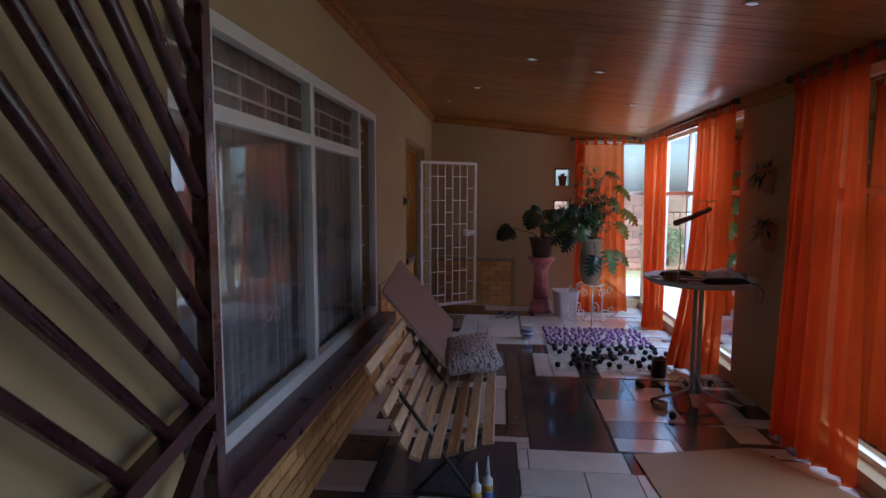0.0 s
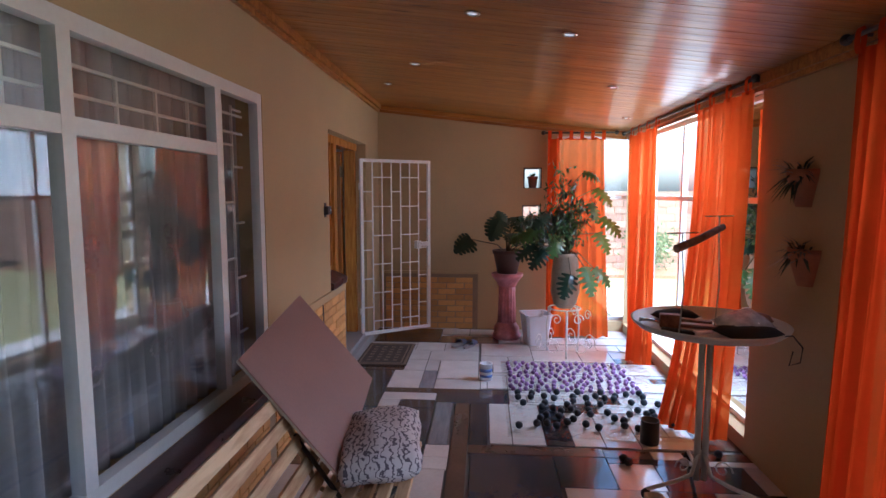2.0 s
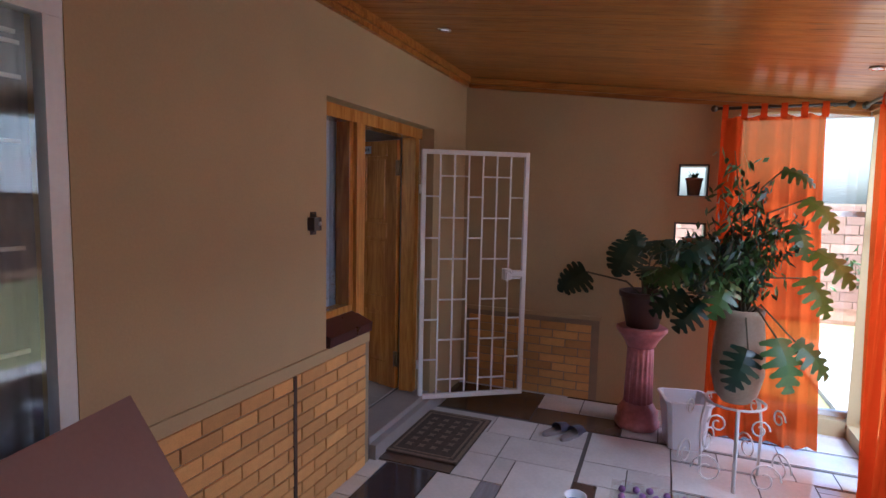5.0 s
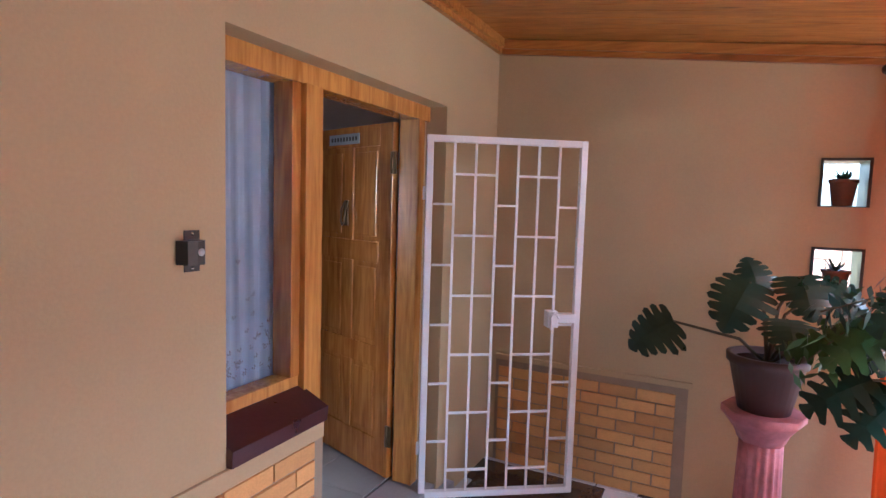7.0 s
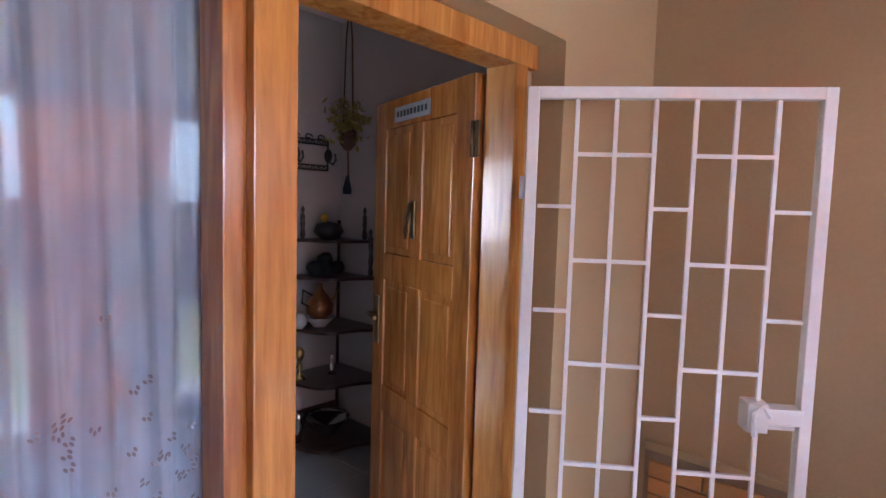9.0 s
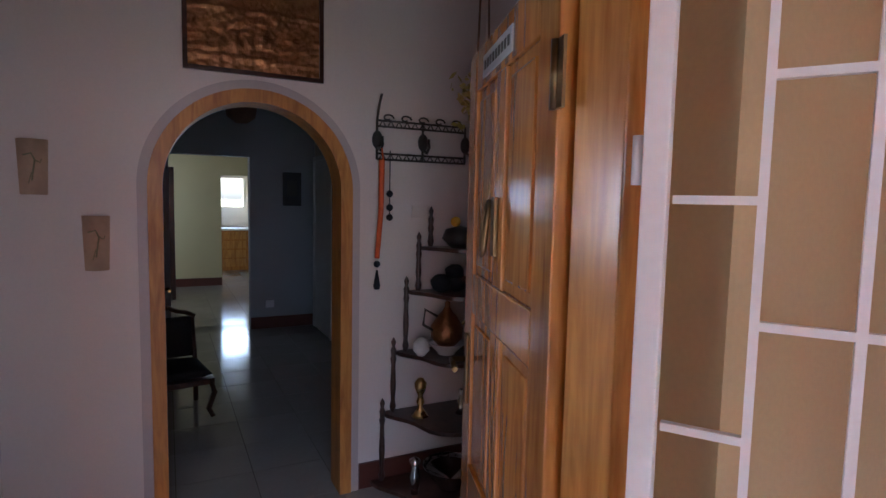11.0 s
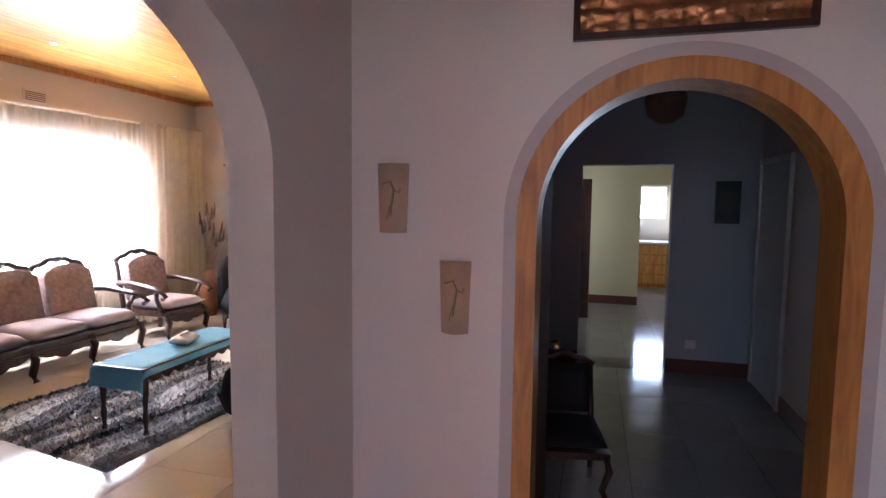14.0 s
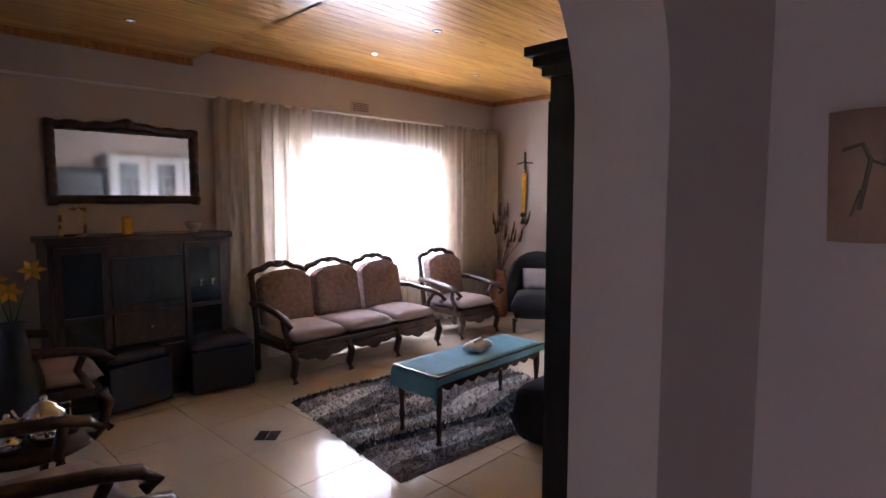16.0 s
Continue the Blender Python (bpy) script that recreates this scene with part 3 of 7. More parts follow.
    cloth(bm, [[(u, w * 1.25, z1 - 0.03 + 0.06 * k) for u, w, z in folds(u0, u1, z0, z1, depth, period, seed)[-1]] for k in range(2)], put)
    part("heading_tape", bm, mat, cur)
    return cur


curtain("net_curtain", "x", -0.16, 1.72, 5.15, 0.6, 2.3, NET, "grey-white net curtain in soft folds behind the window", 0.035, 0.11, 3)

def net_rings():
    """Printed rosettes on the net curtain that share one mesh."""
    em = thing("net_embroidery", Matrix(), "dark printed rosettes on the net curtain", "embroidery")
    bm = bmesh.new()
    for q in range(9):
        a = q * math.tau / 9
        pts = [(0, 0.032 * math.cos(a) + 0.011 * math.cos(k * math.tau / 7), 0.032 * math.sin(a) + 0.009 * math.sin(k * math.tau / 7)) for k in range(7)]
        bm.faces.new([bm.verts.new(p) for p in pts])
    me = bpy.data.meshes.new("rosette")
    bm.to_mesh(me)
    bm.free()
    me.materials.append(GREY_CUSHION)
    rn = random.Random(17)
    for z, ys in ((1.535, [2.79 + 0.49 * k for k in range(5)]), (1.45, [2.79 + 0.49 * k for k in range(5)]), (1.03, [2.66 + 0.108 * k + 0.27 * (k // 2) for k in range(10)])):
        for y in ys:
            ob = new("rosette", me)
            ob.parent = em
            ob.matrix_world = pose(-0.106, y + rn.uniform(-0.01, 0.01), z + rn.uniform(-0.01, 0.01), rn.uniform(0, 40))


net_rings()

# garden-side windows
window("window_2", "x", 3.18, 5.52, 8.75, 0.10, 2.37, (6.45, 7.2, 8.1), ((5.52, 8.75, 1.66),), "tall white steel garden window", 0.04)
window("window_3", "x", 3.18, 0.2, 4.38, 0.10, 2.37, (1.2, 2.3, 3.3), ((0.2, 4.38, 1.66),), "tall white steel garden window", 0.04)
window("window_4", "y", 8.88, 2.2, 3.2, 0.12, 2.40, (), ((2.2, 3.2, 1.66),), "tall white steel window in the end wall", 0.04)


def rod(axis, at, u0, u1, z):
    r = thing("curtain_rod", Matrix(), "thin dark metal curtain rod with ball ends under the ceiling", "curtain rod")
    pt = (lambda u: (at, u, z)) if axis == "x" else (lambda u: (u, at, z))
    part("pole", made(tube, [pt(u0), pt(u1)], 0.011, 10), DARK_STEEL, r)
    for u in (u0, u1):
        part("finial", made(ball, pt(u), 0.026), DARK_STEEL, r)
        bm = bmesh.new()
        uu = u + (0.08 if u == u0 else -0.08)
        end = (3.05, uu, z) if axis == "x" else (uu, 8.76, z)
        tube(bm, [pt(uu), end], 0.008)
        part("bracket", bm, DARK_STEEL, r)


rod("x", 2.94, 5.40, 8.55, 2.40)
rod("x", 2.94, 0.5, 4.56, 2.40)
rod("y", 8.64, 2.02, 2.88, 2.425)
G = "orange curtains of the veranda"


def voile(label, top0, top1, hem0, hem1, z1, folds_n, seed, bulge=(0, 0), tabs=5, hang=1.4):
    """A tab-top curtain whose hem hangs away from its rod; top and hem run between plan points."""
    cur = thing("orange_curtain", Matrix(), label, "curtain", G)
    rnd = random.Random(seed)
    ph = [rnd.uniform(0, 6.3) for _ in range(6)]
    t0, t1, h0, h1, bl = (Vector((*q, 0)) for q in (top0, top1, hem0, hem1, bulge))
    side = (t1 - t0).normalized()
    out = Vector((-side.y, side.x, 0))
    n, rows = folds_n * 10, 22
    grid = []
    for j in range(rows + 1):
        v = j / rows
        row = []
        for i in range(n + 1):
            s = i / n
            s2 = s + 0.05 * math.sin(5.0 * s + ph[0]) * math.sin(math.pi * s)
            a, b = t0.lerp(t1, s2), h0.lerp(h1, s2)
            drop = (1 - v) ** hang
            p = a.lerp(b, drop) + bl * math.sin(math.pi * s2) * drop
            ang = s * folds_n * math.tau + ph[1] + 0.5 * math.sin(3 * v + ph[2])
            big = math.sin(ang) + 0.5 * math.sin(ang * 0.43 + ph[3] + 0.6 * v) + 0.25 * math.sin(ang * 2.3 + ph[4])
            amp = 0.016 + 0.016 * (1 - v)
            p = p + out * amp * big + side * 0.012 * math.sin(ang * 0.5 + 2.0 * v + ph[5])
            z = 0.025 + (z1 - 0.025) * v + 0.012 * math.sin(ang * 0.37 + ph[2]) * (1 - v) - 0.02 * abs(math.sin(math.pi * s * (tabs - 1))) * (j == rows)
            row.append((p.x, p.y, z))
        grid.append(row)
    bm = bmesh.new()
    cloth(bm, grid, lambda x, y, z: (x, y, z))
    part("cloth", bm, ORANGE, cur)
    for i in range(tabs):
        c = t0.lerp(t1, 0.02 + 0.96 * i / (tabs - 1))
        bm = bmesh.new()
        for k in range(12):
            q = []
            for kk in (k, k + 1):
                f = kk / 12 * math.tau
                for e in (-0.02, 0.02):
                    pt = c + out * 0.014 * math.sin(f) + side * e
                    q.append(bm.verts.new((pt.x, pt.y, z1 + 0.025 - 0.055 * math.cos(f))))
            bm.faces.new((q[0], q[1], q[3], q[2])).smooth = True
        part("tab", bm, ORANGE, cur)
    return cur


voile("sheer orange tab-top curtain hanging at the end window", (2.08, 8.63), (2.74, 8.63), (2.04, 8.36), (2.76, 8.34), 2.37, 6, 5, tabs=6)
voile("narrow sheer orange tab-top curtain near the corner", (2.93, 8.16), (2.93, 7.24), (2.93, 7.86), (2.97, 7.27), 2.345, 7, 6, (-0.14, -0.12), 4)
voile("sheer orange tab-top curtain drawn in beside the pier", (2.93, 6.30), (2.93, 5.45), (2.60, 5.95), (2.96, 5.60), 2.345, 7, 7, (-0.04, 0.0), 4, 2.6)
voile("broad sheer orange tab-top curtain glowing with daylight", (2.93, 4.46), (2.93, 3.70), (2.91, 4.50), (3.00, 3.72), 2.345, 9, 8, (-0.05, 0.0), 6)

# door recess
structure("floor_step", made(box, -0.27, 0.0, 7.02, 8.0, -0.2, 0.14, 0.006), STEP_SCREED, "grey screeded doorstep", "step")
structure("floor_step_tile", made(box, -0.0, 0.05, 7.02, 8.16, -0.2, 0.10, 0.006), STEP_SCREED, "grey screeded step riser", "step")
structure("sill_small", made(prism, [(-0.22, 0.86), (0.025, 0.868), (0.03, 0.925), (-0.11, 0.985), (-0.22, 0.985)], 0.475, lambda u, v, w: (u, 6.52 + w, v)), SILL_PAINT, "dark oxblood painted sill of the narrow window", "sill")


def door_frame():
    fr = thing("door_frame", Matrix(), "golden varnished timber frame of door and sidelight", "door frame")
    fr["kind"] = "structure"
    def p(*a):
        part("frame_member", made(box, *a, 0.004), FRAME_WOOD, fr)
    p(-0.22, -0.10, 6.52, 8.02, 2.17, 2.25)
    p(-0.22, -0.08, 6.98, 7.08, 0.15, 2.17)
    p(-0.22, -0.10, 7.895, 7.96, 0.15, 2.17)
    part("plaster_reveal", made(box, -0.235, -0.125, 7.96, 8.02, 0.0, 2.25), OCHRE, fr)
    p(-0.20, -0.11, 6.52, 6.56, 0.985, 2.17)
    p(-0.20, -0.11, 6.56, 6.98, 0.985, 1.03)
    part("frame_member", made(box, -0.20, -0.105, 6.93, 6.98, 1.03, 2.17, 0.004), DOOR_WOOD, fr)
    q = part("pane", made(sheet, [(-0.155, 6.56, 1.03), (-0.155, 6.93, 1.03), (-0.155, 6.93, 2.17), (-0.155, 6.56, 2.17)]), SIDELIGHT, fr)
    q.visible_shadow = False
    return fr


door_frame()
curtain("lace_curtain", "x", -0.235, 6.5, 6.99, 0.93, 2.2, LACE, "white lace net curtain behind the narrow sidelight", 0.028, 0.085, 12)


def lace_motif(parent):
    """Scattered sprigs that share one small leaf-shaped mesh."""
    rnd = random.Random(5)
    bm = bmesh.new()
    for q in range(3):
        o = (q - 1) * 0.007
        pts = [(0, o + 0.0032 * math.cos(k * math.tau / 6), abs(o) + 0.006 * math.sin(k * math.tau / 6)) for k in range(6)]
        bm.faces.new([bm.verts.new(p) for p in pts])
    me = bpy.data.meshes.new("sprig")
    bm.to_mesh(me)
    bm.free()
    me.materials.append(GREY_CUSHION)
    for i in range(60):
        ob = new("sprig", me)
        ob.parent = parent
        ob.matrix_world = pose(-0.20, rnd.uniform(6.58, 6.92), 1.06 + abs(rnd.gauss(0, 0.17)), rnd.uniform(-50, 50))


motif = thing("lace_embroidery", Matrix(), "grey embroidered sprigs on the lace curtain", "embroidery")
lace_motif(motif)


def plank_door():
    """Six-panel leaf, hinge at the origin, leaf along +x, thickness in y."""
    d = thing("door_1", pose(-0.245, 7.90, 0.16, 0, 0, 162), "open varnished six-panel wooden front door", "door")
    d["kind"] = "structure"
    W, H, T = 0.80, 2.0, 0.042
    def p(n, *a, lab="", mat=DOOR_WOOD, bev=0.004):
        return part(n, made(box, *a, bev), mat, d, lab)
    p("stile", 0, 0.11, -T / 2, T / 2, 0, H)
    p("stile", W - 0.11, W, -T / 2, T / 2, 0, H)
    for z0, z1 in ((0, 0.2), (0.62, 0.74), (1.22, 1.34), (1.88, H)):
        p("rail", 0.11, W - 0.11, -T / 2, T / 2, z0, z1)
    for z0, z1 in ((0.2, 0.62), (0.74, 1.22), (1.34, 1.88)):
        p("muntin", W / 2 - 0.045, W / 2 + 0.045, -T / 2, T / 2, z0, z1)
        for xa in (0.11, W / 2 + 0.045):
            p("panel", xa, xa + W / 2 - 0.155, -0.012, 0.012, z0, z1)
            p("panel_field", xa + 0.03, xa + W / 2 - 0.185, -0.018, 0.018, z0 + 0.03, z1 - 0.03, bev=0.006)
    sg = p("sign", 0.30, 0.60, T / 2, T / 2 + 0.004, 1.90, 1.96, lab="narrow grey lettered plate", mat=SIGN_GREY, bev=0.0)
    for i in range(9):
        q = part("lettering", made(box, 0.32 + i * 0.03, 0.335 + i * 0.03, T / 2 + 0.004, T / 2 + 0.006, 1.918, 1.942), DARK_STEEL, sg)
    bm = bmesh.new()
    box(bm, 0.392, 0.428, T / 2, T / 2 + 0.012, 1.42, 1.57, 0.004)
    tube(bm, [(0.41, T / 2 + 0.02, 1.56), (0.39, T / 2 + 0.03, 1.51), (0.395, T / 2 + 0.034, 1.44), (0.41, T / 2 + 0.036, 1.425), (0.425, T / 2 + 0.034, 1.44), (0.43, T / 2 + 0.03, 1.51), (0.41, T / 2 + 0.02, 1.56)], 0.007)
    part("knocker", bm, BRONZE, d, "brass door knocker")
    bm = bmesh.new()
    box(bm, W - 0.075, W - 0.035, T / 2, T / 2 + 0.006, 0.92, 1.14, 0.002)
    tube(bm, [(W - 0.055, T / 2, 1.06), (W - 0.055, T / 2 + 0.05, 1.06), (W - 0.15, T / 2 + 0.055, 1.055)], 0.009)
    part("door_handle", bm, BRONZE, d, "brass lever handle")
    for z in (0.25, 1.78):
        bm = bmesh.new()
        box(bm, -0.035, 0.0, T / 2 - 0.002, T / 2 + 0.004, z - 0.06, z + 0.06)
        tube(bm, [(0, T / 2 + 0.006, z - 0.06), (0, T / 2 + 0.006, z + 0.06)], 0.008)
        part("hinge", bm, BRONZE, d, "tarnished butt hinge")
    return d


plank_door()


def security_gate():
    g = thing("security_gate", pose(-0.04, 7.875, 0.11, 0, 0, math.degrees(math.atan2(0.495, 0.725))), "white painted steel security gate standing open against the wall", "gate")
    W, H = 0.875, 1.975
    for n, a in (("stile", (0, 0.035, -0.018, 0.018, 0, H)), ("stile", (W - 0.035, W, -0.018, 0.018, 0, H)), ("rail", (0.035, W - 0.035, -0.018, 0.018, 0, 0.035)), ("rail", (0.035, W - 0.035, -0.018, 0.018, H - 0.035, H))):
        part(n, made(box, *a, 0.003), WHITE_PAINT, g)
    xs = [0.035 + (W - 0.07) * i / 7 for i in range(8)]
    for x in xs[1:-1]:
        part("upright_bar", made(box, x - 0.006, x + 0.006, -0.006, 0.006, 0.035, H - 0.035), WHITE_PAINT, g)
    step = 0.325
    for c in range(7):
        wide = c in (1, 2, 4, 5)
        z = H - 0.035 - (0.165 if wide else 0.325)
        while z > 0.06:
            part("cross_bar", made(box, xs[c] + 0.006, xs[c + 1] - 0.006, -0.006, 0.006, z - 0.006, z + 0.006), WHITE_PAINT, g)
            z -= step
    bm = bmesh.new()
    box(bm, W - 0.17, W - 0.03, -0.03, 0.03, 0.98, 1.03, 0.004)
    box(bm, W - 0.19, W - 0.13, -0.035, 0.035, 0.955, 1.045, 0.004)
    tube(bm, [(W - 0.175, -0.045, 0.95), (W - 0.175, -0.045, 1.02), (W - 0.15, -0.045, 1.04), (W - 0.13, -0.045, 1.01)], 0.006)
    part("lock", bm, WHITE_PAINT, g, "white sliding gate lock")
    for z in (0.28, 1.67):
        part("hinge", made(tube, [(-0.008, 0.0, z - 0.035), (-0.008, 0.0, z + 0.035)], 0.009, 8), WHITE_PAINT, g)
    return g


security_gate()

# ---- the setting: hall, lounge and passage ----
ZC = 3.21
structure("floor_hall_base", made(box, -7.8, -0.25, 1.4, 9.1, -0.1, FLOOR_IN - 0.008), GROUT, "grouted base under the indoor tiles", "floor")
structure("floor_passage_base", made(box, -13.2, -7.8, 5.8, 9.3, -0.1, FLOOR_IN - 0.008), GROUT, "grouted base under the passage tiles", "floor")
bm = bmesh.new()
slab_wall(bm, "x", -2.37, -2.24, 6.5, 8.9, FLOOR_IN - 0.1, 3.5, [(7.208, 8.102, FLOOR_IN - 0.1, 1.757, "arch")])
structure("wall_arch", bm, HALL_WHITE, "pale plastered hall wall with a round-headed doorway", "wall")
bm = bmesh.new()
slab_wall(bm, "y", 6.495, 6.632, -2.24, -0.25, FLOOR_IN - 0.1, 3.5, [(-1.767, -0.45, FLOOR_IN - 0.1, 1.90, "low")])
structure("wall_lounge_arch", bm, HALL_WHITE, "thick plastered wall with a wide arched opening", "wall")
structure("wall_hall_north", made(slab_wall, "y", 8.9, 9.05, -6.3, -0.25, FLOOR_IN - 0.1, 3.5), HALL_WHITE, "pale plastered hall wall", "wall")
structure("wall_house_inside", made(slab_wall, "x", -0.262, -0.2535, 6.632, 8.9, 2.27, 3.5), HALL_WHITE, "pale plastered wall over the front door", "wall")
structure("ceiling_hall", made(box, -2.24, -0.25, 6.632, 8.9, 2.95, 3.0), HALL_WHITE, "plain pale hall ceiling", "ceiling")
structure("wall_lounge_north", made(slab_wall, "y", 6.495, 6.63, -7.8, -2.37, FLOOR_IN - 0.1, 3.5), LOUNGE_WALL, "pale plastered lounge wall", "wall")
bm = bmesh.new()
slab_wall(bm, "y", 1.45, 1.69, -7.8, -0.25, FLOOR_IN - 0.1, 3.5, [(-6.5, -3.95, 0.95, 2.36)])
structure("wall_lounge_window", bm, LOUNGE_WALL, "pale plastered lounge wall with the window", "wall")
structure("wall_lounge_west", made(slab_wall, "x", -7.8, -7.57, 1.69, 6.495, FLOOR_IN - 0.1, 3.5), LOUNGE_WALL, "pale plastered lounge end wall", "wall")


def lounge_ceiling():
    bm = bmesh.new()
    y = 1.69
    while y < 6.49:
        box(bm, -7.57, -3.2, y, min(y + 0.092, 6.495), ZC, ZC + 0.02)
        box(bm, -3.2, -0.26, y, min(y + 0.092, 6.495), 3.06, 3.08)
        y += 0.096
    box(bm, -3.2, -3.17, 1.69, 6.495, 3.06, ZC)
    box(bm, -7.6, -0.25, 1.66, 6.6, ZC + 0.02, ZC + 0.08)
    return bm


structure("ceiling_lounge", lounge_ceiling(), LOUNGE_PINE, "golden varnished pine board ceiling with a lowered bay", "ceiling")
bm = bmesh.new()
box(bm, -7.57, -3.2, 1.69, 1.73, ZC - 0.06, ZC)
box(bm, -7.57, -7.53, 1.73, 6.49, ZC - 0.06, ZC)
box(bm, -3.2, -0.26, 1.69, 1.73, 3.0, 3.06)
structure("trim_lounge_cornice", bm, ARCH_WOOD, "dark varnished cornice of the lounge ceiling", "trim")
bm = bmesh.new()
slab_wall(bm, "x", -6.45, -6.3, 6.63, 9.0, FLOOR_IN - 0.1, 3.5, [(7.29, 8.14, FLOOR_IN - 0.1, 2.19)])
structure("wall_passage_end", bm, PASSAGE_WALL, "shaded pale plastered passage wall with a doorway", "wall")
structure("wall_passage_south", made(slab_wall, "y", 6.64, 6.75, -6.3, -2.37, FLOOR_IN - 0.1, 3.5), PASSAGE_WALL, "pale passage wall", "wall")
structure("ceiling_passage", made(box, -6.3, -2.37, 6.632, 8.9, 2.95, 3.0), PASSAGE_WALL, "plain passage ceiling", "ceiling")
structure("wall_far_south", made(slab_wall, "y", 5.9, 6.0, -13.1, -6.45, FLOOR_IN - 0.1, 3.2), CREAM_YELLOW, "cream yellow far room wall", "wall")
structure("wall_far_north", made(slab_wall, "y", 9.0, 9.15, -13.1, -6.45, FLOOR_IN - 0.1, 3.2), CREAM_YELLOW, "cream yellow far room wall", "wall")
bm = bmesh.new()
slab_wall(bm, "x", -10.15, -10.0, 6.0, 9.0, FLOOR_IN - 0.1, 3.2, [(8.13, 8.9, FLOOR_IN - 0.1, 2.1)])
structure("wall_far_partition", bm, CREAM_YELLOW, "cream yellow wall with a doorway to the kitchen", "wall")
bm = bmesh.new()
slab_wall(bm, "x", -13.1, -12.95, 6.0, 9.0, FLOOR_IN - 0.1, 3.2, [(8.1, 8.85, 1.5, 2.15)])
structure("wall_kitchen_end", bm, HALL_WHITE, "kitchen end wall with a small window", "wall")
structure("ceiling_far", made(box, -13.1, -6.45, 5.9, 9.1, 2.85, 2.9), HALL_WHITE, "plain far room ceiling", "ceiling")
for i, a in enumerate(((-6.3, -6.285, 8.14, 8.9), (-6.3, -6.285, 6.75, 7.29), (-10.0, -9.985, 6.0, 8.13), (-2.24, -2.225, 6.64, 7.12), (-2.24, -2.225, 8.17, 8.9), (-5.39, -2.37, 8.885, 8.9))):
    structure("baseboard", made(box, *a, FLOOR_IN, FLOOR_IN + 0.14), SKIRTING, "dark oxblood skirting board", "baseboard")


def arch_trim(bm, x0, x1, c, r_in, r_out, spring, foot, n=40):
    pts = [(c - r_out, foot), *[(c - r_out * math.cos(math.pi * i / n), spring + r_out * math.sin(math.pi * i / n)) for i in range(n + 1)], (c + r_out, foot)]
    ins = [(c - r_in, foot), *[(c - r_in * math.cos(math.pi * i / n), spring + r_in * math.sin(math.pi * i / n)) for i in range(n + 1)], (c + r_in, foot)]
    for (a, b, p, q) in zip(pts, pts[1:], ins, ins[1:]):
        vs = [bm.verts.new((x, u, z)) for x in (x0, x1) for u, z in (a, b, q, p)]
        for f4 in ((0, 1, 2, 3), (7, 6, 5, 4), (0, 4, 5, 1), (2, 6, 7, 3), (1, 5, 6, 2), (3, 7, 4, 0)):
            bm.faces.new([vs[i] for i in f4])


tr = thing("arch_frame", Matrix(), "varnished timber lining of the round-headed doorway", "door frame")
tr["kind"] = "structure"
part("lining", made(arch_trim, -2.39, -2.212, 7.655, 0.405, 0.466, 1.757, FLOOR_IN), ARCH_WOOD, tr)
part("architrave", made(arch_trim, -2.2395, -2.222, 7.655, 0.467, 0.507, 1.757, FLOOR_IN), ARCH_SHADE, tr, "rounded painted plaster band")


pd = thing("door_2", pose(-6.24, 8.9, FLOOR_IN), "pale painted passage door in the side wall", "door")
pd["kind"] = "structure"
part("leaf", made(box, 0.05, 0.79, -0.02, 0.0, 0.0, 2.02, 0.004), WHITE_PAINT, pd)
part("jamb", made(box, 0.0, 0.05, -0.035, 0.0, 0.0, 2.07, 0.004), WHITE_PAINT, pd)
part("jamb", made(box, 0.79, 0.84, -0.035, 0.0, 0.0, 2.07, 0.004), WHITE_PAINT, pd)
part("head", made(box, 0.05, 0.79, -0.035, 0.0, 2.02, 2.07, 0.004), WHITE_PAINT, pd)


# ---- veranda things ----
def sunburst_gate():
    g = thing("steel_gate", pose(0.44, 1.63, 0.488) @ Matrix.Diagonal((0.7, 0.7, 0.7, 1)), "brown gloss-painted steel gate with slanting bars folded against the wall", "gate")
    L = 1.5
    part("stile", made(box, -0.025, 0.025, -0.05, 0.0, -0.69, 2.5, 0.004), BROWN_METAL, g)
    part("stile", made(box, -0.025, 0.025, -L - 0.05, -L, -0.69, 2.5, 0.004), BROWN_METAL, g)
    for z in (-0.62, 0.05, 2.45):
        part("rail", made(box, -0.022, 0.022, -L, -0.05, z, z + 0.05, 0.004), BROWN_METAL, g)
    part("brace", made(bar, (0, -0.05, 1.02), (0, -0.62, 0.90), 0.05, 0.05, (1, 0, 0)), BROWN_METAL, g)
    part("brace", made(bar, (0, -0.62, 0.90), (0, -L, 0.80), 0.05, 0.05, (1, 0, 0)), BROWN_METAL, g)
    part("brace", made(bar, (0, -0.05, 0.93), (0, -0.5, 0.5), 0.04, 0.05, (1, 0, 0)), BROWN_METAL, g)
    for k in range(13):
        z = 1.10 + 0.175 * k
        run = 1.45
        y1, z1 = -0.05, z
        y0, z0 = -0.05 - run, z + run * (1.15 + 0.04 * k)
        if z0 > 2.45:
            f = (2.45 - z1) / (z0 - z1)
            y0, z0 = y1 + (y0 - y1) * f, 2.45
        if y1 - y0 > 0.05:
            part("slanting_bar", made(tube, [(0, y0, z0), (0, y1, z1)], 0.019, 8), BROWN_METAL, g)
    for y, z in ((-0.10, 1.04), (-0.22, 0.98), (-0.38, 0.94), (-0.56, 0.90), (-0.8, 0.87)):
        part("slanting_bar", made(tube, [(0, y, z), (0, -L, z + (y + L) * 1.03)], 0.019, 8), BROWN_METAL, g)
    return g


sunburst_gate()


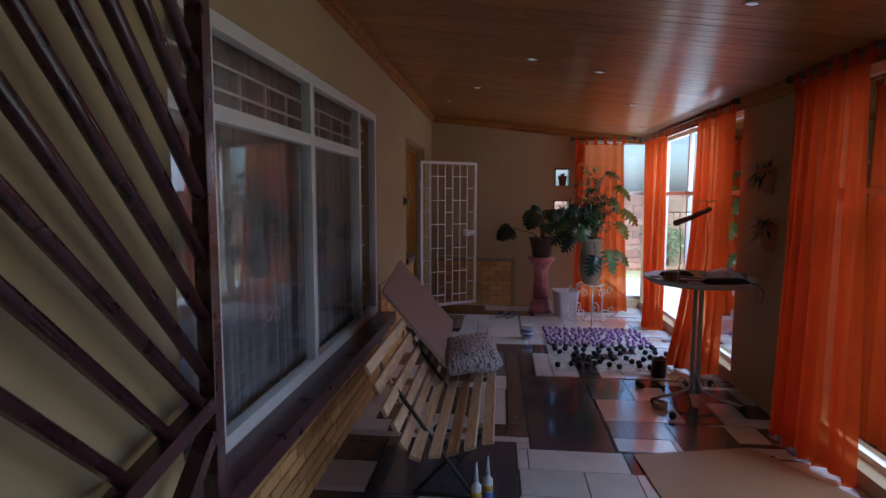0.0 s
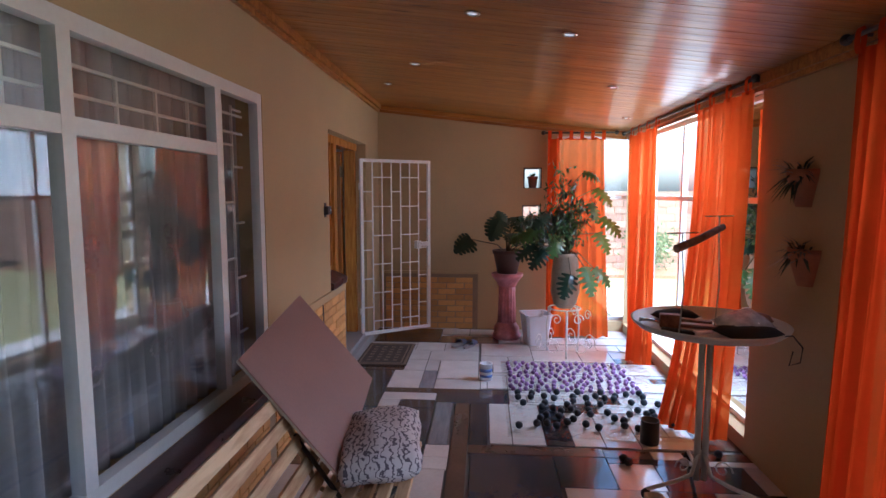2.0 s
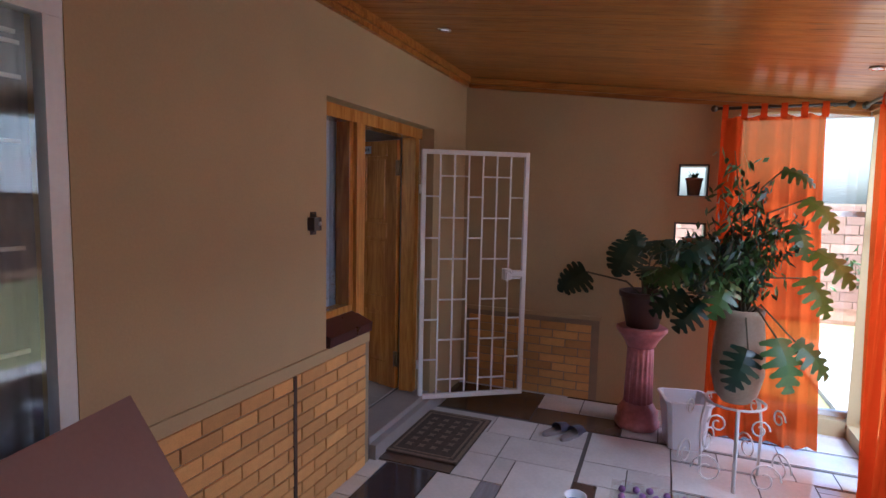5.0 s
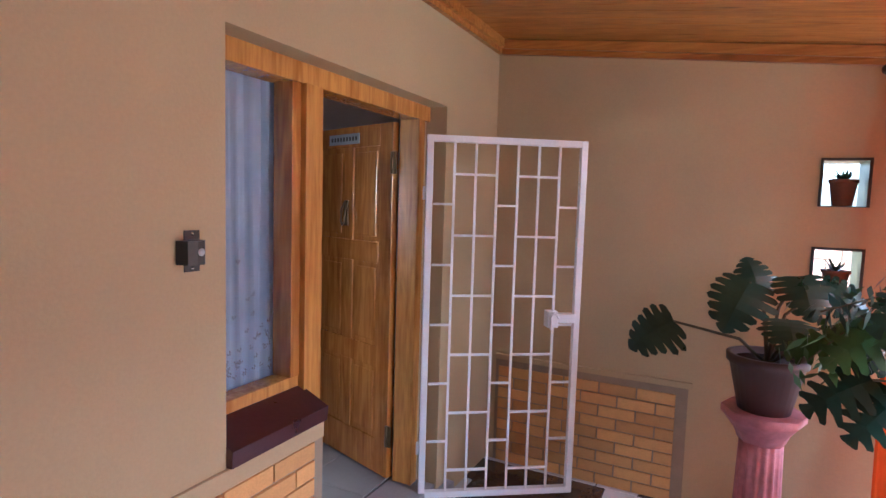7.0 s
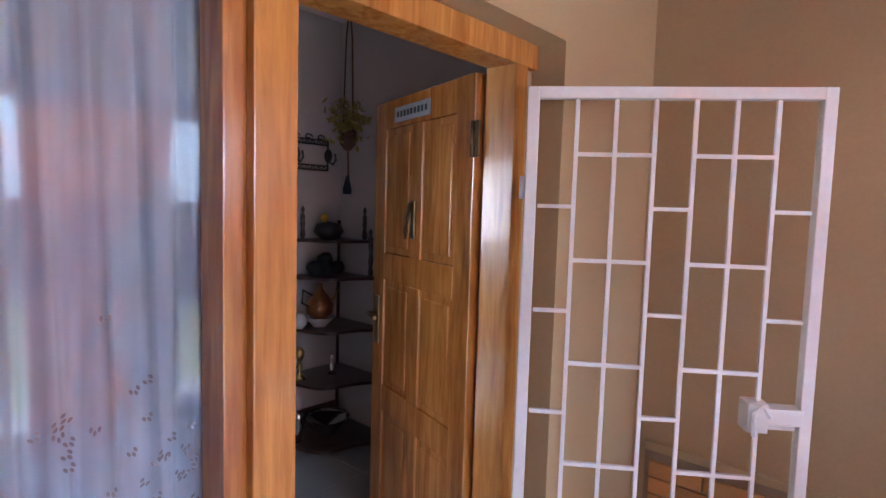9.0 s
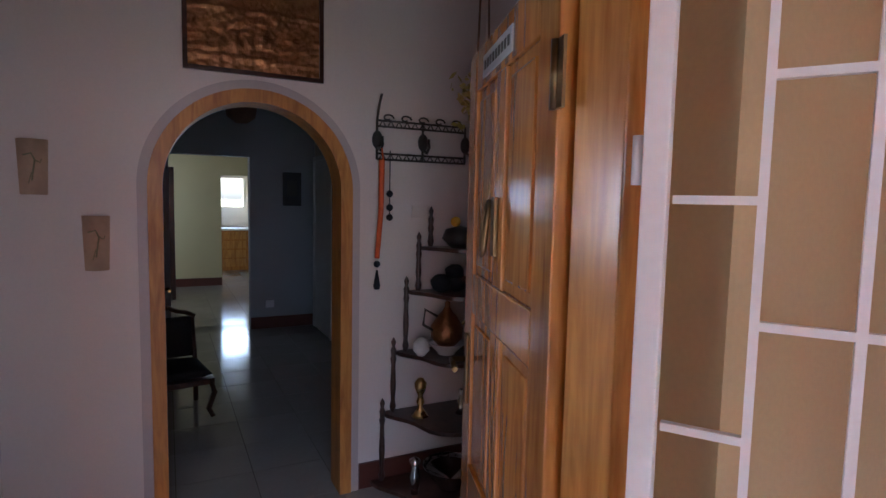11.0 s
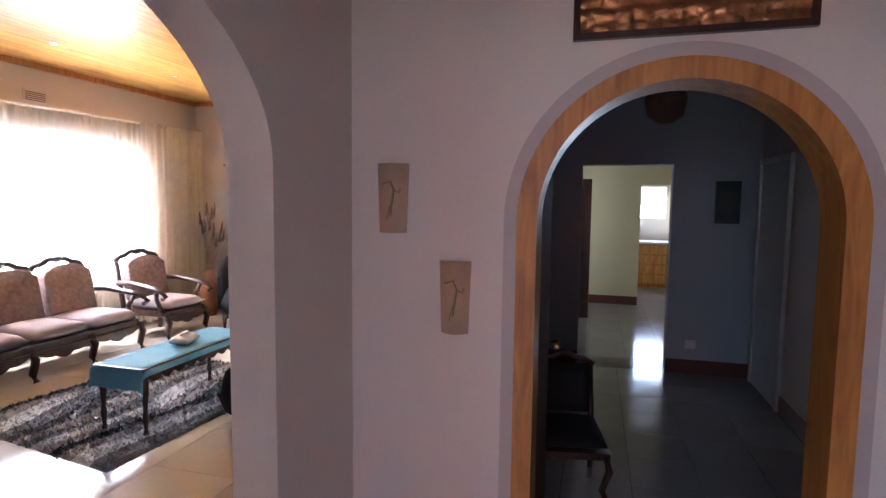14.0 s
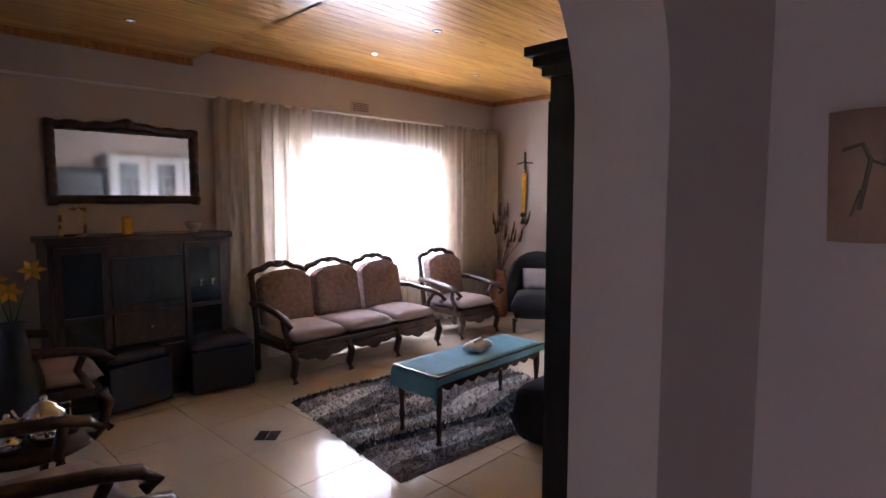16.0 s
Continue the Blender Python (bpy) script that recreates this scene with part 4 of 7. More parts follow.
def slat_bench():
    b = thing("slatted_bench", pose(-0.035, 3.12, 0), "raw wooden slatted lounger bench on thin steel legs", "bench")
    prof = ((0.43, 0.78), (0.475, 0.69), (0.52, 0.59), (0.565, 0.49), (0.605, 0.41), (0.67, 0.365), (0.76, 0.36), (0.85, 0.39), (0.935, 0.43), (1.02, 0.445))
    for i, (x, z) in enumerate(prof):
        a, c = prof[max(0, i - 1)], prof[min(len(prof) - 1, i + 1)]
        nrm = Vector((-(c[1] - a[1]), 0, c[0] - a[0])).normalized()
        bm = bmesh.new()
        bar(bm, (x, -0.02 * (i % 3), z), (x, 1.42, z), 0.058, 0.022, tuple(nrm))
        bmesh.ops.bevel(bm, geom=list(bm.edges), offset=0.003, segments=1, affect="EDGES")
        part("slat", bm, SLAT_WOOD, b)
    for y in (0.28, 1.1):
        part("cross_rail", made(tube, [(x, y, z - 0.028) for x, z in prof], 0.013, 8), SLAT_WOOD, b)
        part("leg", made(tube, [(0.5, y, 0.62), (0.95, y - 0.02, 0.01)], 0.011, 8), DARK_STEEL, b)
        part("leg", made(tube, [(1.0, y, 0.42), (0.62, y + 0.02, 0.01)], 0.011, 8), DARK_STEEL, b)
        part("foot_bar", made(tube, [(0.62, y, 0.012), (0.95, y, 0.012)], 0.011, 8), DARK_STEEL, b)
    return b


slat_bench()


def leaning_board():
    a, c, d = Vector((0.25, 4.14, 0.985)), Vector((0.185, 5.15, 1.08)), Vector((0.70, 4.12, 0.475))
    u, v = (c - a), (d - a)
    n = v.cross(u).normalized() * 0.009
    bd = thing("hardboard_sheet", Matrix(), "red-brown hardboard sheet leaning on the bench", "board")
    for mat, k0, k1, nm in ((BOARD, 0.35, 1.0, "face"), (BOARD_EDGE, -1.0, 0.35, "backing")):
        bm = bmesh.new()
        vs = [bm.verts.new(p + n * k) for k in (k0, k1) for p in (a, c, c + v, d)]
        for q in ((0, 1, 2, 3), (7, 6, 5, 4), (0, 4, 5, 1), (1, 5, 6, 2), (2, 6, 7, 3), (3, 7, 4, 0)):
            bm.faces.new([vs[i] for i in q])
        part(nm, bm, mat, bd)


leaning_board()
bm = bmesh.new()
cushion(bm, -0.18, 0.20, -0.33, 0.33, 0.0, 0.13, 0.05, 18)
for vtx in bm.verts:
    vtx.co += Vector((0, 0, 0.018 * noise.noise(vtx.co * 9))) + Vector((0.015 * noise.noise(vtx.co * 6 + Vector((5, 0, 0))), 0.02 * noise.noise(vtx.co * 5), 0))
tagged(link("patterned_pillow", bm, PATTERN_CLOTH, pose(0.83, 4.42, 0.435, 0, -6, 8)), "crumpled grey patterned pillow lying on the slatted bench", "pillow")


def tray_table():
    t = thing("tray_table", pose(2.58, 5.02, 0), "cream enamelled round tray table on a thin pole with scrolled feet", "table")
    bm = bmesh.new()
    lathe(bm, [(0.001, 0.955), (0.37, 0.955), (0.405, 0.985), (0.413, 1.0), (0.40, 1.0), (0.36, 0.967), (0.001, 0.966)], 40)
    part("tray", bm, CREAM_METAL, t)
    for dx in (-0.022, 0.022):
        part("pole", made(tube, [(dx, 0, 0.06), (dx, 0, 0.955)], 0.018, 10), CREAM_METAL, t)
    for k in range(3):
        a = radians(200 + 120 * k)
        c, s = math.cos(a), math.sin(a)
        pts = [(0.02 * c, 0.02 * s, 0.22), (0.06 * c, 0.06 * s, 0.10), (0.16 * c, 0.16 * s, 0.075), (0.36 * c, 0.36 * s, 0.055)]
        lg = part("leg", made(tube, pts, 0.012, 8), CREAM_METAL, t)
        part("castor", made(ball, (0.36 * c, 0.36 * s, 0.03), 0.03), BLACKISH, lg, "black castor")
        sp = [((0.12 + 0.055 * math.cos(q * 0.6) * (1 - q / 16)) * c, (0.12 + 0.055 * math.cos(q * 0.6) * (1 - q / 16)) * s, 0.16 + 0.055 * math.sin(q * 0.6) * (1 - q / 16)) for q in range(13)]
        part("scroll", made(tube, sp, 0.005, 6), CREAM_METAL, lg)
    return t


tray_table()


def perch():
    p = thing("hanging_perch", Matrix(), "bare branch perch hung on strings above the tray table", "bird perch")
    bm = bmesh.new()
    tube(bm, [(2.30, 4.75, 1.43), (2.46, 4.86, 1.475), (2.62, 4.98, 1.53)], 0.022, 9, 0.018)
    part("branch", bm, LOG_WOOD, p)
    for x, y, z in ((2.34, 4.78, 1.44), (2.59, 4.955, 1.52)):
        part("string", made(tube, [(x, y, 0.97), (x + 0.02, y + 0.01, 1.2), (x, y, z), (x, y, z + 0.07)], 0.0035, 6), CREAM_METAL, p)
        part("top_bar", made(tube, [(x - 0.09, y - 0.04, z + 0.07), (x + 0.09, y + 0.04, z + 0.07)], 0.004, 6), CHROME, p)


perch()


def tray_items():
    Z = 0.968
    bm = bmesh.new()
    cushion(bm, -0.12, 0.12, -0.10, 0.10, 0, 0.05, 0.02, 10)
    for v in bm.verts:
        v.co.z += 0.012 * noise.noise(v.co * 30)
    tagged(link("foil_bag", bm, SILVER_FOIL, pose(2.70, 4.86, Z + 0.035, 18, -12, 20)), "crumpled silver foil bag on the tray", "bag")
    tagged(link("black_cloth", made(cushion, -0.16, 0.16, -0.09, 0.09, 0, 0.045, 0.02), BLACK_CLOTH, pose(2.70, 4.80, Z, 0, 0, 10)), "folded black cloth on the tray", "cloth")
    tagged(link("wooden_block", made(box, -0.055, 0.055, -0.03, 0.03, 0, 0.075, 0.008), LOG_WOOD, pose(2.36, 4.98, Z, 0, 0, -12)), "brown wooden block on the tray", "block")
    tagged(link("brown_strip", made(box, -0.12, 0.12, -0.03, 0.03, 0, 0.02, 0.004), BOARD, pose(2.50, 4.98, Z, 0, 0, -20)), "flat red-brown offcut on the tray", "offcut")
    tagged(link("brown_strip", made(box, -0.10, 0.10, -0.025, 0.025, 0, 0.025, 0.006), LOG_WOOD, pose(2.52, 5.08, Z, 0, 0, -30)), "short brown wooden offcut on the tray", "offcut")
    tagged(link("pliers", made(tube, [(-0.07, 0.02, 0.012), (0, 0, 0.02), (0.06, -0.015, 0.012)], 0.012, 8, 0.006), CHROME, pose(2.28, 5.06, Z, 0, 0, -35)), "small steel pliers on the tray", "tool")
    tagged(link("glue_tube", made(tube, [(-0.06, 0, 0.016), (0.03, 0, 0.016), (0.07, 0, 0.014)], 0.016, 8, 0.006), WHITE_PLASTIC, pose(2.47, 4.80, Z, 0, 0, 30)), "small pale glue tube on the tray", "tube")
    tagged(link("leather_pouch", made(cushion, -0.10, 0.10, -0.07, 0.07, 0, 0.06, 0.02), LOG_WOOD, pose(2.84, 5.02, Z, 0, 0, 50)), "worn brown leather pouch on the tray", "pouch")
    tagged(link("dark_cloth", made(cushion, -0.13, 0.13, -0.06, 0.06, 0, 0.04, 0.02), BLACK_CLOTH, pose(2.46, 5.20, Z, 0, 0, 15)), "crumpled dark cloth on the tray", "cloth")
    tagged(link("knife_sheath", made(box, -0.09, 0.09, -0.022, 0.022, 0, 0.025, 0.008), BLACK_CLOTH, pose(2.36, 4.83, Z, 0, 0, -32)), "black sheath on the tray", "sheath")
    cable = [(2.80, 4.72, 0.99), (2.86, 4.68, 1.005), (2.90, 4.66, 0.95), (2.88, 4.64, 0.88), (2.84, 4.66, 0.86), (2.86, 4.67, 0.93)]
    tagged(link("thin_cable", made(tube, cable, 0.004, 6), BLACK_CLOTH), "thin black cable over the tray's rim", "cable")


tray_items()


def pedestal():
    p = thing("pedestal", pose(1.6, 8.36, 0), "pink marbled fluted column pedestal", "pedestal")
    part("base", made(lathe, [(0.165, 0), (0.165, 0.05), (0.15, 0.06), (0.15, 0.13), (0.125, 0.16), (0.11, 0.19)], 8), PINK_MARBLE, p)
    part("shaft", made(lathe, [(0.108, 0.19), (0.10, 0.5), (0.098, 0.62)], 64, (0, 0, 0), 0.12, 16), PINK_MARBLE, p)
    part("capital", made(lathe, [(0.105, 0.62), (0.12, 0.66), (0.165, 0.72), (0.185, 0.74), (0.185, 0.775)], 8), PINK_MARBLE, p)


pedestal()


def pot(bm_mat, r0, r1, h, m, label, name="plant_pot"):
    p = thing(name, m, label, "plant pot")
    part("pot", made(lathe, [(r0, 0), (r1, h * 0.86), (r1 * 1.08, h * 0.86), (r1 * 1.08, h), (r1 * 0.94, h), (r1 * 0.9, h * 0.88), (0.001, h * 0.88)], 28), bm_mat, p)
    part("soil", made(lathe, [(0.001, h * 0.89), (r1 * 0.9, h * 0.885)], 20), SOIL, p)
    return p


def blade(bm, base, tip_dir, up, length, width, notches, depth, curl=0.25, gap=0.3, sweep=0.2):
    """A broad leaf with cut edges: fingers on either side of the rib, swept to the tip."""
    d, u = Vector(tip_dir).normalized(), Vector(up)
    s = d.cross(u).normalized()
    u = s.cross(d).normalized()
    base = Vector(base)

    def at(f, side, reach):
        w = width * 0.5 * (math.sin(math.pi * min(1, 0.16 + 0.84 * f) ** 0.85) ** 0.8 + 0.02) * side * reach
        along = f * length + abs(w) * (sweep * f * 1.4 - 0.22 * (1 - f))
        return base + d * along + s * w + u * (0.10 * length * math.sin(math.pi * f) - curl * abs(w) * (0.4 + 1.2 * abs(reach)) * 0.7 - curl * length * f * f * 0.6)
    k = notches
    for side in (-1, 1):
        for i in range(k):
            f0, f1 = i / k, (i + 1) / k
            w = f1 - f0
            rag = 0.95 + 0.2 * noise.noise(base * 7 + Vector((i * 3.1, side, 0)))
            inner = 1 - depth
            ring = [at(f0, 0, 0), at(f0, side, inner), at(f0 + w * gap * 0.4, side, (inner + rag) / 2), at(f0 + w * gap * 0.55, side, rag * 0.9), at(f0 + w * 0.5, side, rag), at(f1 - w * gap * 0.35, side, rag * 0.92), at(f1 - w * gap * 0.3, side, (inner + rag) / 2), at(f1, side, inner), at(f1, 0, 0)]
            v = [bm.verts.new(q) for q in ring]
            for a, b, c, e in ((0, 1, 7, 8), (1, 2, 6, 7), (2, 3, 5, 6)):
                q = (v[a], v[b], v[c], v[e])
                bm.faces.new(q if side > 0 else q[::-1]).smooth = True
            q = (v[3], v[4], v[5])
            bm.faces.new(q if side > 0 else q[::-1]).smooth = True


def monstera():
    m = pot(POT_BROWN, 0.115, 0.165, 0.27, pose(1.6, 8.36, 0.776), "monstera with large split leaves in a brown plastic pot", "monstera_plant")
    rnd = random.Random(2)
    leaves = [((-0.42, -0.10, 0.40), (-0.8, -0.3, -0.55), 0.33), ((-0.1, -0.05, 0.62), (-0.35, -0.5, -0.75), 0.36), ((0.1, 0.0, 0.66), (0.2, -0.5, -0.6), 0.30),
              ((0.28, -0.12, 0.48), (0.6, -0.5, -0.6), 0.32), ((0.05, -0.18, 0.48), (0.1, -0.8, -0.5), 0.28), ((0.2, 0.08, 0.6), (0.7, -0.1, -0.3), 0.28), ((-0.05, 0.1, 0.55), (-0.2, 0.2, 0.6), 0.26), ((0.38, -0.05, 0.38), (0.8, -0.3, -0.5), 0.28)]
    for p, d, L in leaves:
        st = [(0, 0, 0.22), (p[0] * 0.3, p[1] * 0.3, 0.22 + (p[2] - 0.22) * 0.65), p]
        stem = part("stem", made(tube, st, 0.009, 7, 0.006), STEM, m)
        bm = bmesh.new()
        blade(bm, p, d, (0.1, -0.7, 0.6), L * 0.78, L * 0.88, 7, 0.5, 0.2, 0.3, 0.1)
        part("leaf", bm, LEAF_DARK, stem)


monstera()


def wire_stand():
    w = thing("plant_stand", pose(2.18, 7.72, 0), "white wrought-iron plant stand with scrolls", "plant stand")
    part("ring", made(tube, [(0.17 * math.cos(k * 0.3927), 0.17 * math.sin(k * 0.3927), 0.5) for k in range(17)], 0.008, 6), WHITE_PAINT, w)
    part("post", made(tube, [(0, -0.17, 0.5), (0, -0.19, 0.0)], 0.012, 8), WHITE_PAINT, w)
    for k in range(3):
        a = radians(270 + 120 * k)
        c, s = math.cos(a), math.sin(a)
        part("leg", made(tube, [(0.17 * c, 0.17 * s, 0.5), (0.20 * c, 0.20 * s, 0.30), (0.19 * c, 0.19 * s, 0.006)], 0.009, 7), WHITE_PAINT, w)
        for z, r in ((0.13, 0.10), (0.42, 0.06)):
            for e in (-1, 1):
                b = a + e * 0.55
                pts = []
                for q in range(17):
                    rr = r * (1 - q / 22)
                    off = rr * math.cos(q * 0.52)
                    pts.append((0.22 * c + (0.05 + r + off * 0.9) * e * -s, 0.22 * s + (0.05 + r + off * 0.9) * e * c, z + rr * math.sin(q * 0.52)))
                part("scroll", made(tube, pts, 0.0055, 6), WHITE_PAINT, w)


wire_stand()


def urn_plant():
    u = thing("urn_plant", pose(2.18, 7.72, 0.505), "stone-coloured urn with climbing philodendron and thin weeping stems", "potted plant")
    part("urn", made(lathe, [(0.08, 0), (0.12, 0.05), (0.15, 0.18), (0.145, 0.36), (0.125, 0.54), (0.13, 0.58), (0.115, 0.58), (0.11, 0.5), (0.001, 0.5)], 28), URN, u)
    part("soil", made(lathe, [(0.001, 0.505), (0.12, 0.5)], 16), SOIL, u)
    rnd = random.Random(9)
    # weeping thin stems with small leaves
    for k in range(17):
        a = rnd.uniform(0, 6.28)
        r = rnd.uniform(0.05, 0.26)
        top = rnd.uniform(1.0, 1.72)
        tip = (r * math.cos(a) + 0.06, r * math.sin(a), top)
        if k > 8:
            tip = (rnd.uniform(-0.52, -0.12), rnd.uniform(-0.25, 0.05), rnd.uniform(0.55, 0.95))
            top = rnd.uniform(1.15, 1.5)
        pts = [(0, 0, 0.5), (tip[0] * 0.35, tip[1] * 0.35, 0.5 + (top - 0.5) * 0.6), tip]
        st = part("stem", made(tube, pts, 0.007, 6, 0.003), STEM, u)
        bm = bmesh.new()
        for q in range(80):
            f = rnd.uniform(0.2, 1.0)
            base = Vector(pts[0]).lerp(Vector(pts[1]), f * 2) if f < 0.5 else Vector(pts[1]).lerp(Vector(pts[2]), f * 2 - 1)
            base += Vector((rnd.gauss(0, 0.06), rnd.gauss(0, 0.06), rnd.gauss(0, 0.02)))
            d = Vector((rnd.gauss(0, 0.6), rnd.gauss(0, 0.6), -0.75)).normalized()
            s = d.cross(Vector((rnd.gauss(0, 1), rnd.gauss(0, 1), 0.2))).normalized()
            L, W = rnd.uniform(0.05, 0.10), rnd.uniform(0.016, 0.03)
            v = [bm.verts.new(b) for b in (base, base + d * L * 0.45 + s * W / 2, base + d * L, base + d * L * 0.45 - s * W / 2)]
            bm.faces.new(v)
        tagged(part("foliage", bm, LEAF if k % 3 else LEAF_DARK, st), kind="stuff")
    # broad cut leaves
    spots = [((0.30, 0.05, 1.25), (0.6, -0.2, -0.55), 0.34, LEAF_PALE), ((0.36, 0.0, 0.95), (0.7, -0.3, -0.6), 0.38, LEAF_PALE), ((0.30, -0.1, 0.80), (0.5, -0.3, -0.8), 0.34, LEAF_PALE), ((0.16, -0.22, 0.46), (0.25, -0.35, -0.85), 0.42, LEAF),
             ((0.26, -0.18, 0.44), (0.75, -0.2, -0.7), 0.34, LEAF), ((0.02, -0.22, 0.38), (-0.3, -0.3, -0.85), 0.36, LEAF_DARK), ((-0.28, -0.1, 0.85), (-0.7, -0.3, -0.45), 0.34, LEAF), ((-0.32, -0.08, 0.66), (-0.8, -0.2, -0.5), 0.34, LEAF_DARK),
             ((-0.2, -0.15, 0.98), (-0.6, -0.4, -0.4), 0.32, LEAF_DARK), ((-0.1, -0.2, 0.76), (-0.3, -0.5, -0.7), 0.34, LEAF), ((0.18, 0.1, 1.42), (0.5, 0, -0.2), 0.28, LEAF), ((-0.38, 0.0, 0.78), (-0.9, 0, -0.35), 0.3, LEAF), ((0.24, 0.0, 1.10), (0.3, -0.4, -0.8), 0.30, LEAF), ((-0.22, 0.0, 0.6), (-0.6, -0.3, -0.7), 0.34, LEAF_DARK)]
    for p, d, L, mt in spots:
        stem = part("stem", made(tube, [(0, 0, 0.5), (p[0] * 0.35, p[1] * 0.35, max(0.62, p[2] * 0.85 + 0.1)), p], 0.007, 6, 0.005), STEM, u)
        bm = bmesh.new()
        blade(bm, p, d, (0.2, -0.6, 0.7), L * 0.72, L * 0.62, 6, 0.68, 0.3, 0.62, 0.45)
        part("leaf", bm, mt, stem)


urn_plant()


def bucket():
    b = thing("bucket", pose(1.92, 8.14, 0, 0, 0, 12), "square white plastic bucket", "bucket")
    bm = bmesh.new()
    def ring(h, s, z):
        return [bm.verts.new((s * c[0], s * c[1], z)) for c in ((-1, -0.8), (-0.8, -1), (0.8, -1), (1, -0.8), (1, 0.8), (0.8, 1), (-0.8, 1), (-1, 0.8))]
    rings = [ring(0, s, z) for s, z in ((0.115, 0.0), (0.15, 0.33), (0.162, 0.335), (0.162, 0.35), (0.143, 0.35), (0.108, 0.012))]
    for a, c in zip(rings, rings[1:]):
        for k in range(8):
            bm.faces.new((a[k], a[(k + 1) % 8], c[(k + 1) % 8], c[k]))
    bm.faces.new(rings[0][::-1])
    bm.faces.new(rings[-1])
    part("body", bm, WHITE_PLASTIC, b)


bucket()

# wool balls drying on a plastic sheet
bm = bmesh.new()
n = 60
gv = [[bm.verts.new((1.5 + 1.42 * i / n, 5.62 + 1.78 * j / n, 0.0035 + 0.022 * abs(noise.noise(Vector((i * 0.33, j * 0.33, 1)))) + 0.004 * abs(noise.noise(Vector((i * 0.9, j * 0.9, 7)))))) for i in range(n + 1)] for j in range(n + 1)]
for j in range(n):
    for i in range(n):
        bm.faces.new((gv[j][i], gv[j][i + 1], gv[j + 1][i + 1], gv[j + 1][i]))
sheet_ob = link("plastic_sheet", bm, PLASTIC_SHEET)
sheet_ob.visible_shadow = False
tagged(sheet_ob, "crinkled clear plastic sheet spread on the tiles", "plastic sheet")


def wool_ball_mesh(name, mat, size=0.028):
    bm = made(ball, (0, 0, size * 0.96), size, 0.97, 9, 6)
    for v in bm.verts:
        v.co += v.co.normalized() * 0.004 * noise.noise(v.co * 60)
    me = bpy.data.meshes.new(name)
    bm.to_mesh(me)
    bm.free()
    me.materials.append(mat)
    return me


rnd = random.Random(3)
for mat, (x0, x1, y0, y1), count, label, gname in ((PURPLE, (1.56, 2.66, 6.5, 7.3), 165, "small purple wool ball on the plastic sheet", "purple wool balls"), (BLACKISH, (1.56, 2.75, 5.75, 6.5), 58, "small black wool ball on the plastic sheet", "black wool balls")):
    me = wool_ball_mesh("wool_ball", mat, 0.021 if mat is PURPLE else 0.028)
    spots = []
    tries = 0
    while len(spots) < count and tries < 6000:
        tries += 1
        x, y = rnd.uniform(x0, x1), rnd.uniform(y0, y1)
        if mat is BLACKISH and (x - x0) < (6.35 - y) * 0.35 and rnd.random() < 0.8:
            continue
        if all((x - a) ** 2 + (y - b) ** 2 > 0.0042 for a, b in spots):
            spots.append((x, y))
    for x, y in spots:
        ob = new("wool_ball", me)
        ob.matrix_world = pose(x, y, 0.006, rnd.uniform(-9, 9), rnd.uniform(-9, 9), rnd.uniform(0, 360))
        tagged(ob, label, "wool ball", gname)
ob_me = wool_ball_mesh("wool_ball", BLACKISH)
for x, y in ((2.22, 5.32), (2.24, 5.27), (2.30, 4.62), (2.85, 5.42)):
    ob = new("wool_ball", ob_me)
    ob.matrix_world = pose(x, y, 0.001)
    tagged(ob, "stray black wool ball on the floor tiles", "wool ball", "black wool balls")


def tin(name, x, y, r, h, mat, label, bands=()):
    t = thing(name, pose(x, y, 0), label, "tin")
    part("body", made(lathe, [(r, 0), (r, h), (r * 1.04, h), (r * 1.04, h + 0.004), (r * 0.93, h + 0.004), (r * 0.93, 0.01), (0.001, 0.01)], 24), mat, t)
    for z0, z1, bm_mat in bands:
        part("print", made(lathe, [(r * 1.006, z0), (r * 1.006, z1)], 24), bm_mat, t)


tin("paint_tin", 1.35, 6.84, 0.058, 0.15, WHITE_PLASTIC, "open white tin with faded blue print", ((0.03, 0.055, BLUE_INK), (0.08, 0.11, BLUE_INK)))
tin("black_tin", 2.47, 5.62, 0.062, 0.16, DARK_STEEL, "open dark metal tin on the floor")
tp = thing("tape_roll", pose(2.27, 4.84, 0), "roll of pale tape lying on the floor", "tape")
part("roll", made(lathe, [(0.035, 0), (0.055, 0), (0.055, 0.05), (0.035, 0.05), (0.035, 0)], 24), BOARD_EDGE, tp)


def slipper(x, y, turn, mat, label):
    s = thing("slipper", pose(x, y, 0, 0, 0, turn), label, "slipper", "pair of slippers")
    out = [(0.045 * math.cos(k * math.tau / 20) * (1.0 if math.sin(k * math.tau / 20) > 0 else 0.85), 0.13 * math.sin(k * math.tau / 20)) for k in range(20)]
    part("sole", made(prism, out, 0.025, lambda u, v, w: (u, v, w)), mat, s)
    bm = bmesh.new()
    rows = []
    for i in range(7):
        y0 = 0.01 + 0.10 * i / 6
        rows.append([bm.verts.new((0.052 * math.cos(math.pi * k / 8), y0, 0.02 + 0.055 * math.sin(math.pi * k / 8) * (1 - 0.06 * i))) for k in range(9)])
    for a, b in zip(rows, rows[1:]):
        for k in range(8):
            bm.faces.new((a[k], a[k + 1], b[k + 1], b[k])).smooth = True
    part("upper", bm, PURPLE_SHOE, s, "dark blue-grey upper")


slipper(1.05, 7.95, -35, GREY_SHOE, "grey slipper with a dark upper on the tiles")
slipper(1.17, 7.93, -25, GREY_SHOE, "grey slipper with a dark upper on the tiles")


